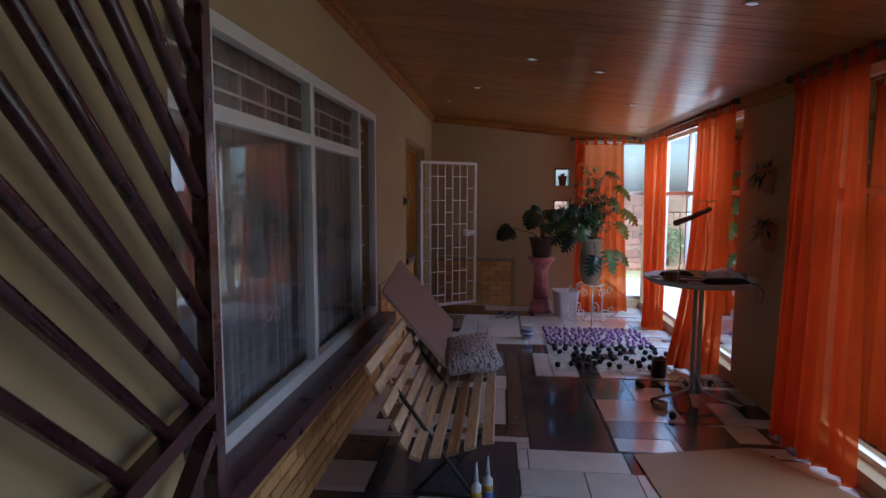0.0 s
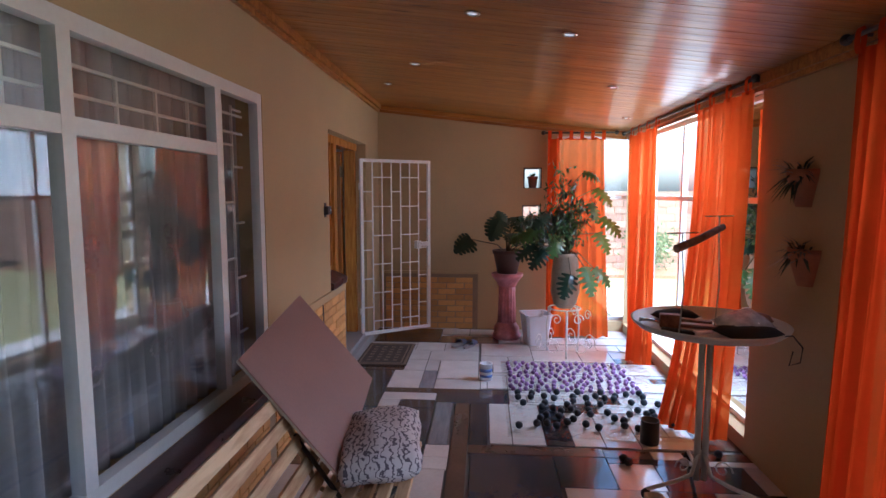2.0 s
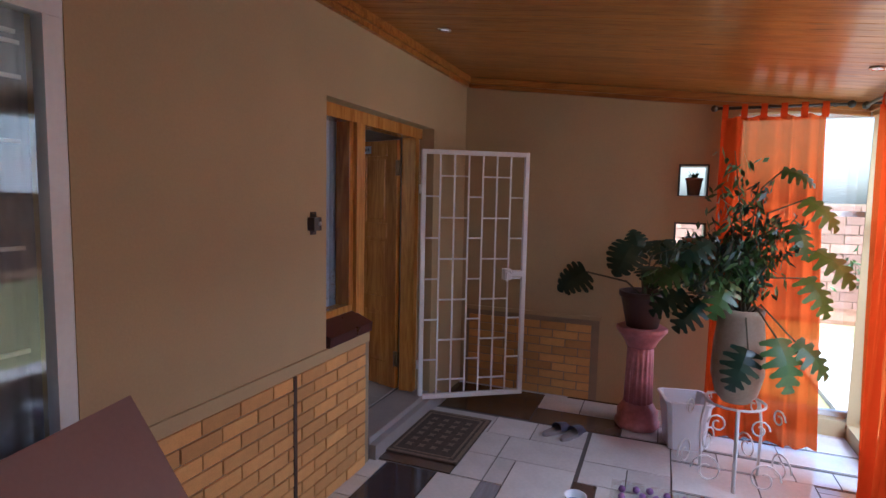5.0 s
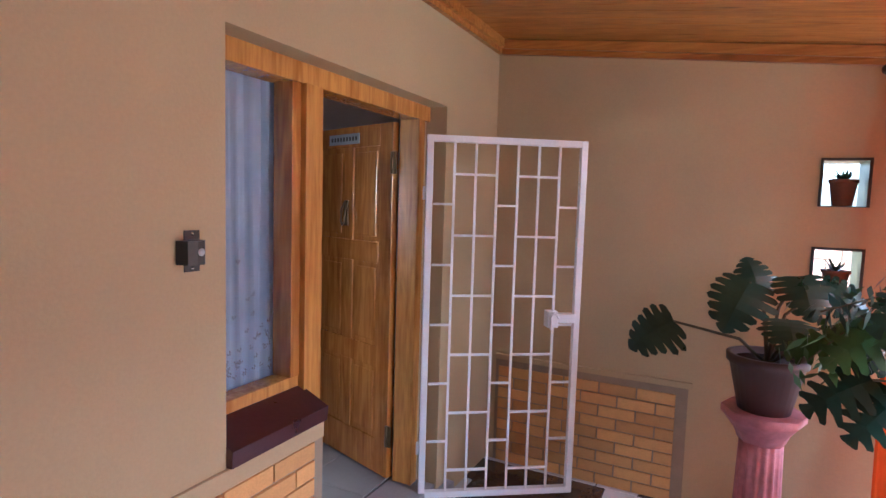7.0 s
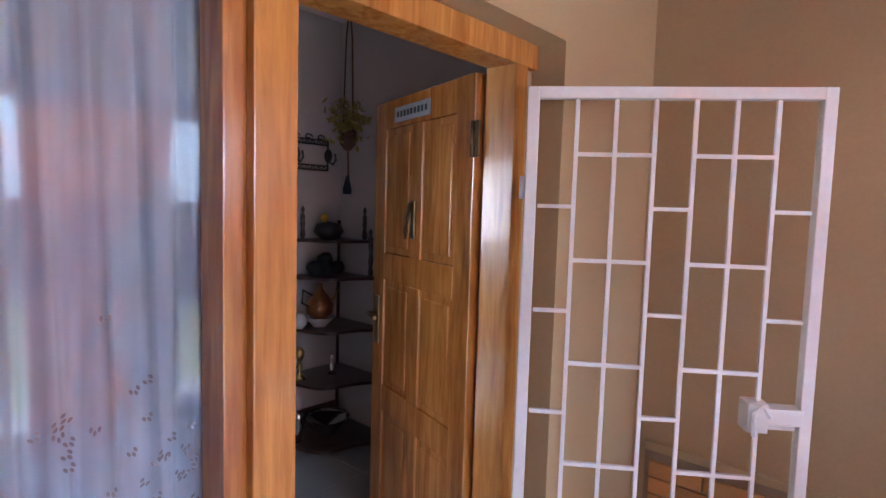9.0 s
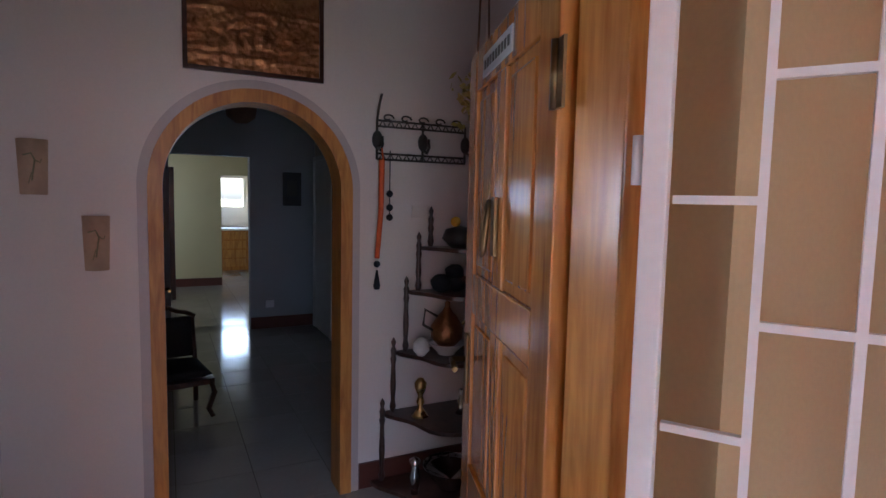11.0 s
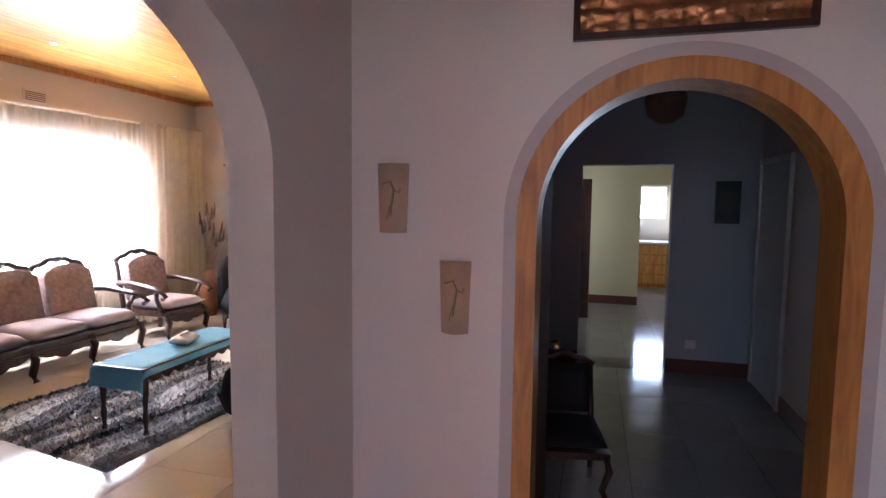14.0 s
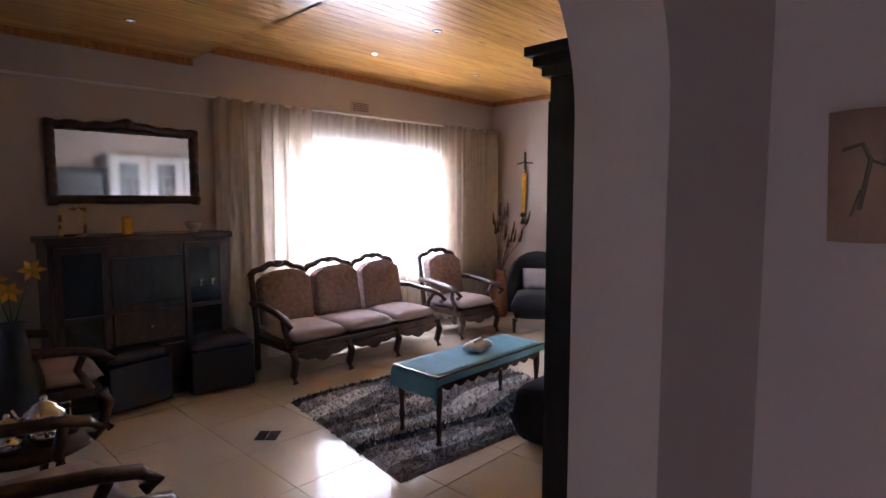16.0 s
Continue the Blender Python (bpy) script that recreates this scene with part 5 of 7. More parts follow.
def door_mat():
    m = thing("door_mat", pose(0.29, 7.55, 0.002), "small brown woven door mat with a tan pattern", "mat")
    part("weave", made(box, -0.27, 0.27, -0.39, 0.39, 0, 0.012, 0.003), MAT_BROWN, m)
    bm = bmesh.new()
    for a, b, w in ((0.25, 0.37, 0.012), (0.21, 0.33, 0.008)):
        for s in (-1, 1):
            box(bm, s * a - w, s * a + w, -b, b, 0.012, 0.0155)
            box(bm, -a + w, a - w, s * b - w, s * b + w, 0.012, 0.0155)
    part("border", bm, MAT_TAN, m)
    for i in range(4):
        for j in range(6):
            bm = bmesh.new()
            c = (-0.135 + 0.09 * i, -0.235 + 0.094 * j)
            pts = [(c[0] + 0.034 * math.cos(k * math.tau / 8) * (1 if k % 2 else 0.45), c[1] + 0.036 * math.sin(k * math.tau / 8) * (1 if k % 2 else 0.45)) for k in range(8)]
            prism(bm, pts, 0.003, lambda u, v, w: (u, v, 0.012 + w))
            part("motif", bm, MAT_TAN, m)


door_mat()


def sealant(x, y, turn, label, band):
    s = thing("sealant_cartridge", pose(x, y, 0, 0, 0, turn), label, "cartridge", "sealant cartridges")
    part("body", made(lathe, [(0.025, 0), (0.025, 0.21), (0.012, 0.222), (0.012, 0.235)], 16), WHITE_PLASTIC, s)
    part("nozzle", made(lathe, [(0.011, 0.235), (0.009, 0.26), (0.003, 0.33)], 12), WHITE_PLASTIC, s)
    part("label_band", made(lathe, [(0.0255, 0.09), (0.0255, 0.15)], 16), band, s)
    part("label_band", made(lathe, [(0.0255, 0.155), (0.0255, 0.185)], 16), YELLOW_LABEL, s)


sealant(0.985, 3.22, 10, "white sealant cartridge with blue print on the floor", BLUE_INK)
sealant(0.93, 3.15, 60, "white sealant cartridge with red print on the floor", RED_INK)
bm = bmesh.new()
prism(bm, [(0, 0), (0.78, 0.18), (1.10, -0.40), (0.60, -0.98), (0.05, -0.75)], 0.008, lambda u, v, w: (u, v, w))
tagged(link("tan_board", bm, TAN_BOARD, pose(1.88, 4.0, 0.003, 0, 0, 0)), "smooth tan hardboard panel lying on the tiles", "board")


def downlight(x, y, z, tilt, label):
    d = thing("downlight", pose(x, y, z, 0, tilt, 0), label, "ceiling light", "ceiling downlights")
    part("ring", made(lathe, [(0.028, -0.001), (0.032, -0.006), (0.042, -0.004), (0.045, 0.0)], 20), CHROME, d)
    part("lens", made(lathe, [(0.001, -0.002), (0.028, -0.001)], 16), LAMP_ON, d)


for x, y in ((0.78, 6.2), (0.4, 7.2), (2.3, 6.3), (2.75, 7.7), (1.25, 4.85), (1.78, 5.05), (0.75, 3.0), (2.2, 3.4)):
    downlight(x, y, 2.79 - 0.117 * x, 6.7, "small chrome downlight in the pine ceiling")

sw = thing("latch_keeper", pose(0.0, 6.385, 1.57) @ Matrix.Diagonal((0.8, 0.8, 0.8, 1)), "dark metal gate latch keeper screwed to the wall", "latch")
part("plate", made(box, 0, 0.006, -0.02, 0.045, -0.075, 0.075, 0.002), DARK_STEEL, sw)
part("keeper", made(prism, [(0.006, -0.055), (0.05, -0.04), (0.062, -0.01), (0.062, 0.02), (0.035, 0.045), (0.006, 0.045)], 0.085, lambda u, v, w: (u, v, -0.045 + w)), DARK_STEEL, sw)
part("badge", made(lathe, [(0.014, 0), (0.014, 0.002), (0.001, 0.003)], 14), SIGN_GREY, sw, "small grey oval badge").matrix_local = pose(0.062, 0.005, 0.0, 0, 90, 0)
for dz in (-0.062, 0.062):
    part("screw", made(ball, (0.006, 0.012, dz), 0.007), CHROME, sw)


def niche_pot(x, z, h, mat, seed):
    p = pot(mat, 0.045, 0.062, h, pose(x, 8.86, z), "small terracotta pot with a plant in the wall niche", "niche_pot")
    bm = bmesh.new()
    rn = random.Random(seed)
    for k in range(26):
        a = rn.uniform(0, 6.28)
        L = rn.uniform(0.05, 0.10)
        d = Vector((math.cos(a) * 0.7, math.sin(a) * 0.7, rn.uniform(0.3, 1))).normalized()
        s = d.cross(Vector((0, 0, 1))).normalized() * 0.008
        b0 = Vector((0, 0, h * 0.88))
        bm.faces.new([bm.verts.new(q) for q in (b0 - s * 0.3, b0 + d * L * 0.5 + s, b0 + d * L, b0 + d * L * 0.5 - s)])
    part("leaf_tuft", bm, LEAF, p)


niche_pot(1.92, 1.776, 0.14, TERRACOTTA, 1)
niche_pot(1.92, 1.336, 0.10, TERRACOTTA, 2)


for x0, x1, z0, z1 in ((1.80, 2.02, 1.77, 2.02), (1.79, 2.02, 1.33, 1.56)):
    bm = bmesh.new()
    for a in ((x0, x0 + 0.014, z0, z1), (x1 - 0.014, x1, z0, z1), (x0 + 0.014, x1 - 0.014, z1 - 0.014, z1), (x0 + 0.014, x1 - 0.014, z0, z0 + 0.004)):
        box(bm, a[0], a[1], 8.752, 8.99, a[2], a[3])
    structure("trim_niche", bm, DARK_STEEL, "dark painted lining of the wall niche", "trim")


def wall_planter(y, z, seed):
    w = thing("wall_planter", pose(3.05, y, z), "terracotta wall pocket with trailing plant on the pier", "wall planter", "wall planters")
    bm = bmesh.new()
    n = 12
    rings = [[bm.verts.new((-r * math.sin(math.pi * k / n) - 0.002, r * math.cos(math.pi * k / n), zz)) for k in range(n + 1)] for r, zz in ((0.05, -0.14), (0.10, 0.02), (0.105, 0.06), (0.092, 0.06), (0.08, 0.0))]
    for a, b in zip(rings, rings[1:]):
        for k in range(n):
            bm.faces.new((a[k], a[k + 1], b[k + 1], b[k])).smooth = True
    bm.faces.new(rings[0])
    bm.faces.new(rings[-1])
    part("pocket", bm, TERRACOTTA, w)
    rn = random.Random(seed)
    bm = bmesh.new()
    for k in range(60):
        a = rn.uniform(0, math.pi)
        L = rn.uniform(0.09, 0.2)
        d = Vector((-math.sin(a) * 0.6, math.cos(a) * 0.9, rn.uniform(-0.6, 1))).normalized()
        s = d.cross(Vector((0.2, 0, 1))).normalized() * 0.007
        b0 = Vector((-0.05, rn.uniform(-0.06, 0.06), 0.03))
        bm.faces.new([bm.verts.new(q) for q in (b0 - s * 0.3, b0 + d * L * 0.5 + s, b0 + d * L + Vector((0, 0, -0.04)), b0 + d * L * 0.5 - s)])
    part("trailing_leaves", bm, LEAF_DARK, w)


wall_planter(4.98, 1.78, 5)
wall_planter(4.92, 1.36, 6)

# ---- hall things ----
def copper_picture():
    p = thing("copper_picture", pose(-2.24, 7.655, 2.285), "beaten copper relief picture in a dark frame over the arch", "picture")
    W, H = 0.63, 0.5
    for a in ((0, 0.02, -W / 2, W / 2, 0, 0.02), (0, 0.02, -W / 2, W / 2, H - 0.02, H), (0, 0.02, -W / 2, -W / 2 + 0.02, 0.02, H - 0.02), (0, 0.02, W / 2 - 0.02, W / 2, 0.02, H - 0.02)):
        part("frame", made(box, *a), DARK_WOOD, p)
    bm = bmesh.new()
    nx, ny = 70, 50
    gv = []
    for j in range(ny + 1):
        row = []
        for i in range(nx + 1):
            y, z = -W / 2 + 0.02 + (W - 0.04) * i / nx, 0.02 + (H - 0.04) * j / ny
            v = j / ny
            amp = 0.014 if v < 0.62 else 0.004
            h = 0.006 + amp * abs(noise.noise(Vector((y * 16, z * 44, 3)))) + amp * 0.8 * abs(noise.noise(Vector((y * 60, z * 45, 9)))) + 0.004 * (abs(v - 0.12) < 0.02) + 0.004 * (abs(v - 0.58) < 0.015)
            row.append(bm.verts.new((h, y, z)))
        gv.append(row)
    for j in range(ny):
        for i in range(nx):
            bm.faces.new((gv[j][i], gv[j][i + 1], gv[j + 1][i + 1], gv[j + 1][i])).smooth = True
    part("relief", bm, COPPER, p, "embossed town scene in copper sheet")


copper_picture()


def bark_card(y0, y1, z0, z1):
    c = thing("bark_card", pose(-2.238, (y0 + y1) / 2, z0), "curved tan wall plaque with a green painted bird", "wall plaque", "wall plaques")
    w, h = y1 - y0, z1 - z0
    bm = bmesh.new()
    n = 10
    for r0, r1 in ((0.028, 0.022),):
        f = [[bm.verts.new((rr * math.sin(math.pi * k / n) + 0.001, (k / n - 0.5) * w * (0.86 + 0.14 * zz), h * zz)) for k in range(n + 1)] for rr in (r0,) for zz in (0, 0.5, 1)]
        g = [[bm.verts.new((max(0, rr * math.sin(math.pi * k / n)) + 0.001, (k / n - 0.5) * w * (0.84 + 0.14 * zz), h * zz)) for k in range(n + 1)] for rr in (r1,) for zz in (0, 0.5, 1)]
        for s in (f, g):
            for a, b in zip(s, s[1:]):
                for k in range(n):
                    bm.faces.new((a[k], a[k + 1], b[k + 1], b[k])).smooth = True
        for k in range(n):
            bm.faces.new((f[2][k], f[2][k + 1], g[2][k + 1], g[2][k]))
            bm.faces.new((f[0][k], f[0][k + 1], g[0][k + 1], g[0][k]))
    part("plaque", bm, PAPYRUS, c)
    bm = bmesh.new()
    for pts, r in (([(0.03, -0.028, 0.70), (0.031, 0.0, 0.74), (0.031, 0.012, 0.62), (0.03, 0.006, 0.45), (0.03, 0.0, 0.25)], 0.0035), ([(0.031, 0.01, 0.62), (0.03, 0.03, 0.58), (0.029, 0.034, 0.64)], 0.0025), ([(0.03, 0.0, 0.4), (0.03, -0.012, 0.2)], 0.002)):
        tube(bm, [(x, y, z * h) for x, y, z in pts], r, 5)
    part("painted_bird", bm, GREEN_INK, c)


bark_card(6.725, 6.835, 1.71, 1.935)
bark_card(6.94, 7.045, 1.39, 1.625)


def coat_rack():
    r = thing("coat_rack", pose(-2.24, 8.25, 1.93), "dark cast-metal scrolled coat rack on the wall", "coat rack")
    L = 0.52
    for z in (0.0, 0.17):
        for dz in (0, 0.03):
            part("rail", made(tube, [(0.02, 0, z + dz), (0.02, L, z + dz)], 0.006, 6), DARK_STEEL, r)
        for k in range(11):
            y = 0.03 + (L - 0.06) * k / 10
            part("fret", made(tube, [(0.02, y - 0.018, z), (0.02, y, z + 0.03), (0.02, y + 0.018, z)], 0.004, 5), DARK_STEEL, r)
    for k in range(5):
        y = 0.06 + 0.10 * k
        part("scroll", made(tube, [(0.02, y + 0.035 * math.cos(q * 0.7) * (1 - q / 12), 0.215 + 0.022 * math.sin(q * 0.7) * (1 - q / 12)) for q in range(9)], 0.005, 5), DARK_STEEL, r)
    for y in (0.0, L / 2, L):
        bm = bmesh.new()
        ball(bm, (0.025, y, 0.10), 0.028, 1.7)
        tube(bm, [(0.03, y, 0.06), (0.08, y, 0.04), (0.11, y, 0.07), (0.10, y, 0.11)], 0.007, 7)
        tube(bm, [(0.02, y, 0.0), (0.02, y, 0.2)], 0.007, 6)
        part("hook", bm, DARK_STEEL, r)
    part("top_hook", made(tube, [(0.02, 0, 0.2), (0.05, 0, 0.27), (0.06, 0.01, 0.33)], 0.007, 6), DARK_STEEL, r)


coat_rack()


def tassel(name, x, y, z, length, mat, label, r=0.016, axis="x"):
    t = thing(name, pose(x, y, z), label, "tassel")
    part("loop", made(tube, [(0, 0, 0), (0.005, 0.005, -0.06)], 0.005, 6), mat, t)
    part("cord", made(tube, [(0, 0, -0.06), (0.006, -0.004, -0.06 - length * 0.5), (0, -0.02, -0.06 - length)], r, 8, r * 0.8), mat, t)
    part("bead", made(ball, (0, -0.02, -0.09 - length), r * 1.1), BLACKISH, t)
    part("fringe", made(lathe, [(0.004, -0.12 - length), (r * 1.1, -0.20 - length), (r * 0.9, -0.22 - length)], 10, (0, -0.02, 0)), BLACKISH, t)


tassel("orange_tassel", -2.13, 8.245, 1.98, 0.5, ORANGE_CORD, "long orange cord with a dark tassel on the coat rack")
part_t = thing("key_string", pose(-2.13, 8.29, 1.97), "string with small dark charms on the coat rack", "key string")
for k, z in enumerate((-0.22, -0.29, -0.34)):
    part("charm", made(ball, (0, 0.0, z), 0.018), BLACKISH, part_t)
part("string", made(tube, [(0, 0, 0), (0, 0, -0.34)], 0.003, 5), BLACKISH, part_t)


def whatnot():
    w = thing("corner_whatnot", pose(-2.22, 8.88, FLOOR_IN), "dark turned-wood corner whatnot stand with five tiers", "corner shelf")
    tiers = ((0.02, 0.62), (0.40, 0.56), (0.73, 0.49), (1.06, 0.42), (1.30, 0.35))
    n = 14
    for z, r in tiers:
        pts = [(0, 0)]
        for k in range(n + 1):
            a = math.pi / 2 * k / n
            rr = r * (1 + 0.05 * math.cos(a * 8))
            pts.append((rr * math.cos(a) * 0.92, -rr * math.sin(a)))
        part("tier", made(prism, pts, 0.02, lambda u, v, q, z=z: (u, v, z + q)), DARK_WOOD, w)
    for (z, r), (z2, r2) in zip(tiers, tiers[1:] + ((1.44, 0.35),)):
        for px, py in ((0.02, -r + 0.03), (r * 0.92 - 0.03, -0.02)):
            prof = [(0.012, z + 0.02), (0.018, z + 0.05), (0.011, z + 0.08), (0.016, (z + z2) / 2), (0.011, z2 - 0.05), (0.017, z2 - 0.02), (0.012, z2), (0.016, z2 + 0.03), (0.008, z2 + 0.05), (0.014, z2 + 0.075), (0.002, z2 + 0.10)]
            part("post", made(lathe, prof, 10, (px, py, 0)), DARK_WOOD, w)
        part("post", made(lathe, [(0.012, z + 0.02), (0.012, z2)], 8, (0.02, -0.02, 0)), DARK_WOOD, w)


whatnot()


def ornament(name, x, y, z, prof, mat, label, extra=None):
    o = thing(name, pose(x, y, z), label, "ornament")
    part("body", made(lathe, prof, 20), mat, o)
    if extra:
        extra(o)


def jug_parts(o):
    part("handle", made(tube, [(0.0, -0.06, 0.16), (0, -0.13, 0.2), (0, -0.14, 0.12), (0, -0.06, 0.07)], 0.008, 7), DARK_STEEL, o)
    part("spout", made(tube, [(0, 0.06, 0.08), (0, 0.12, 0.13), (0, 0.14, 0.19)], 0.012, 7, 0.006), BRASS, o)


Z1 = FLOOR_IN
ornament("copper_kettle", -2.06, 8.60, Z1 + 0.80, [(0.05, 0), (0.085, 0.04), (0.088, 0.1), (0.05, 0.16), (0.03, 0.18), (0.012, 0.21), (0.015, 0.23), (0.001, 0.24)], COPPER, "shining copper kettle in a white dish on the whatnot", jug_parts)
ornament("white_bowl", -2.06, 8.60, Z1 + 0.75, [(0.045, 0), (0.05, 0.012), (0.10, 0.06), (0.105, 0.065), (0.085, 0.055), (0.001, 0.03)], PORCELAIN, "white footed china bowl on the whatnot")
ornament("white_egg", -2.08, 8.46, Z1 + 0.75, [(0.02, 0), (0.045, 0.03), (0.042, 0.07), (0.02, 0.095), (0.001, 0.1)], PORCELAIN, "pale round china ornament on the whatnot")
ornament("brass_candlestick", -2.08, 8.46, Z1 + 0.42, [(0.045, 0), (0.03, 0.02), (0.012, 0.05), (0.022, 0.08), (0.012, 0.11), (0.03, 0.15), (0.033, 0.18), (0.015, 0.205), (0.001, 0.21)], BRASS, "small turned brass candlestick on the whatnot")
ornament("brass_candlestick", -2.03, 8.68, Z1 + 0.42, [(0.03, 0), (0.012, 0.03), (0.02, 0.07), (0.01, 0.1), (0.018, 0.13), (0.001, 0.14)], CHROME, "small silver candlestick on the whatnot")
ornament("glass_bowl", -1.98, 8.60, Z1 + 0.04, [(0.06, 0), (0.07, 0.02), (0.15, 0.12), (0.155, 0.125), (0.13, 0.10), (0.001, 0.04)], CHROME, "shining silver bowl on the lowest tier")
ornament("glass_bowl", -2.0, 8.40, Z1 + 0.04, [(0.02, 0), (0.03, 0.1), (0.02, 0.14), (0.032, 0.18), (0.001, 0.2)], CHROME, "tall silver goblet on the lowest tier")
for yy, zz, rr in ((8.56, Z1 + 1.08, 0.055), (8.65, Z1 + 1.08, 0.055), (8.74, Z1 + 1.08, 0.05), (8.64, Z1 + 1.14, 0.05)):
    bm = made(ball, (0, 0, rr), rr, 0.9, 14, 9)
    for v in bm.verts:
        v.co += v.co.normalized() * 0.01 * noise.noise(v.co * 40)
    tagged(link("dark_pompom", bm, BLACK_CLOTH, pose(-2.06, yy, zz)), "fuzzy black pompom on the whatnot", "pompom", "black pompoms")
tagged(link("dark_basket", made(lathe, [(0.05, 0), (0.10, 0.05), (0.08, 0.10), (0.001, 0.12)], 18), DARK_STEEL, pose(-2.08, 8.68, Z1 + 1.32)), "low dark covered basket on the top tier", "basket")
tagged(link("yellow_trinket", made(ball, (0, 0, 0.03), 0.028), YELLOW, pose(-2.1, 8.66, Z1 + 1.43)), "small yellow trinket on the covered basket", "trinket")


def hanging_basket():
    h = thing("hanging_flowers", pose(-1.92, 8.70, 1.75), "hanging macrame holder with dried yellow-green flowers", "hanging basket")
    for dy in (-0.04, 0.04):
        part("cord", made(tube, [(0, dy, 0.42), (0, dy * 0.6, 1.0), (0, 0, 1.2)], 0.006, 6), DRIED, h)
    part("basket", made(lathe, [(0.02, 0.30), (0.05, 0.34), (0.055, 0.42), (0.05, 0.42)], 14), DRIED, h)
    part("drop_cord", made(tube, [(0, 0, 0.32), (0.0, 0.01, 0.12)], 0.007, 6), DRIED, h)
    part("tassel", made(lathe, [(0.008, 0.14), (0.03, 0.05), (0.028, 0.02)], 10), BLACKISH, h)
    bm = bmesh.new()
    rn = random.Random(6)
    leaf_fill(bm, rn, 260, (0, 0, 0.48), (0.05, 0.06, 0.06), 0.05)
    tagged(part("blossom", bm, DRIED_FLOWER, h), "dried yellow-green flower heads", kind="stuff")


def leaf_fill(bm, rn, n, c, spread, size):
    for _ in range(n):
        p = Vector((rn.gauss(c[0], spread[0]), rn.gauss(c[1], spread[1]), rn.gauss(c[2], spread[2])))
        d = Vector((rn.gauss(0, 1), rn.gauss(0, 1), rn.gauss(0, 1))).normalized()
        s = d.cross(Vector((rn.gauss(0, 1), rn.gauss(0, 1), rn.gauss(0, 1)))).normalized()
        L = size * rn.uniform(0.6, 1.4)
        bm.faces.new([bm.verts.new(q) for q in (p, p + d * L * 0.5 + s * L * 0.25, p + d * L, p + d * L * 0.5 - s * L * 0.25)])


hanging_basket()
sp = thing("wall_switch", pose(-2.24, 8.52, 1.66), "pale wide switch plate on the hall wall", "switch")
part("plate", made(box, 0, 0.008, -0.06, 0.06, -0.035, 0.035, 0.003), HALL_WHITE, sp)

# ---- passage things ----
pl = thing("dark_plaque", pose(-6.3, 8.625, 1.63), "small black wall plaque in the passage", "plaque")
part("board", made(box, 0, 0.02, -0.11, 0.11, 0, 0.4, 0.004), BLACK_WOOD, pl)
part("picture_field", made(box, 0.02, 0.023, -0.06, 0.06, 0.12, 0.30), DARK_STEEL, pl)


def carved_chair(m, label, width=0.55, name="carved_chair", arms=False):
    c = thing(name, m, label, "chair")
    w = width / 2
    for sx in (-1, 1):
        part("front_leg", made(tube, [(sx * (w - 0.03), -0.26, 0.40), (sx * (w - 0.01), -0.29, 0.28), (sx * (w - 0.05), -0.26, 0.10), (sx * (w - 0.02), -0.29, 0.02)], 0.026, 9, 0.02), DARK_WOOD, c)
        part("back_leg", made(tube, [(sx * (w - 0.04), 0.24, 0.0), (sx * (w - 0.04), 0.25, 0.42), (sx * (w - 0.05), 0.32, 0.98)], 0.022, 8), DARK_WOOD, c)
        if arms:
            part("arm", made(tube, [(sx * (w - 0.04), 0.27, 0.66), (sx * w, 0.0, 0.68), (sx * w, -0.24, 0.64), (sx * (w + 0.01), -0.29, 0.58)], 0.026, 9, 0.034), DARK_WOOD, c)
            part("arm_post", made(tube, [(sx * (w - 0.01), -0.20, 0.62), (sx * (w - 0.03), -0.22, 0.42)], 0.02, 8), DARK_WOOD, c)
    part("seat_rail", made(box, -w, w, -0.28, 0.26, 0.36, 0.42, 0.012), DARK_WOOD, c)
    part("seat", made(cushion, -w + 0.02, w - 0.02, -0.28, 0.24, 0.42, 0.52, 0.03), BLACK_CLOTH, c)
    pts = [(-w + 0.03, 0.95), (-w * 0.6, 1.0), (-w * 0.3, 1.02), (0, 1.07), (w * 0.3, 1.02), (w * 0.6, 1.0), (w - 0.03, 0.95)]
    part("crest_rail", made(tube, [(x, 0.31, z) for x, z in pts], 0.026, 9), DARK_WOOD, c)
    bm = made(cushion, -w + 0.06, w - 0.06, -0.22, 0.22, -0.035, 0.035, 0.02)
    bm.transform(Matrix.Translation((0, 0.27, 0.74)) @ pose(0, 0, 0, 82, 0, 0))
    part("back_pad", bm, BLACK_CLOTH, c)
    return c


carved_chair(pose(-3.8, 7.30, FLOOR_IN, 0, 0, 100) @ Matrix.Diagonal((0.85, 0.85, 0.68, 1)), "dark carved side chair standing in the dim passage", 0.5)
dr = thing("wooden_door", pose(-2.45, 7.20, FLOOR_IN), "dark wooden door standing open inside the arch", "door")
part("leaf", made(box, -0.8, 0.0, -0.02, 0.02, 0.0, 1.78, 0.004), MATT_DOOR, dr)
part("door_handle", made(tube, [(-0.74, 0.02, 1.0), (-0.74, 0.07, 1.0), (-0.64, 0.07, 1.0)], 0.009, 7), BRASS, dr)
ku = thing("kitchen_unit", pose(-12.4, 8.3, FLOOR_IN), "brown kitchen drawers under a pale worktop", "cabinet")
part("body", made(box, -0.3, 0.3, -0.6, 0.6, 0, 0.86), DOOR_WOOD, ku)
for k in range(4):
    part("drawer", made(box, 0.3, 0.32, -0.5, 0.5, 0.08 + 0.195 * k, 0.25 + 0.195 * k, 0.004), FRAME_WOOD, ku)
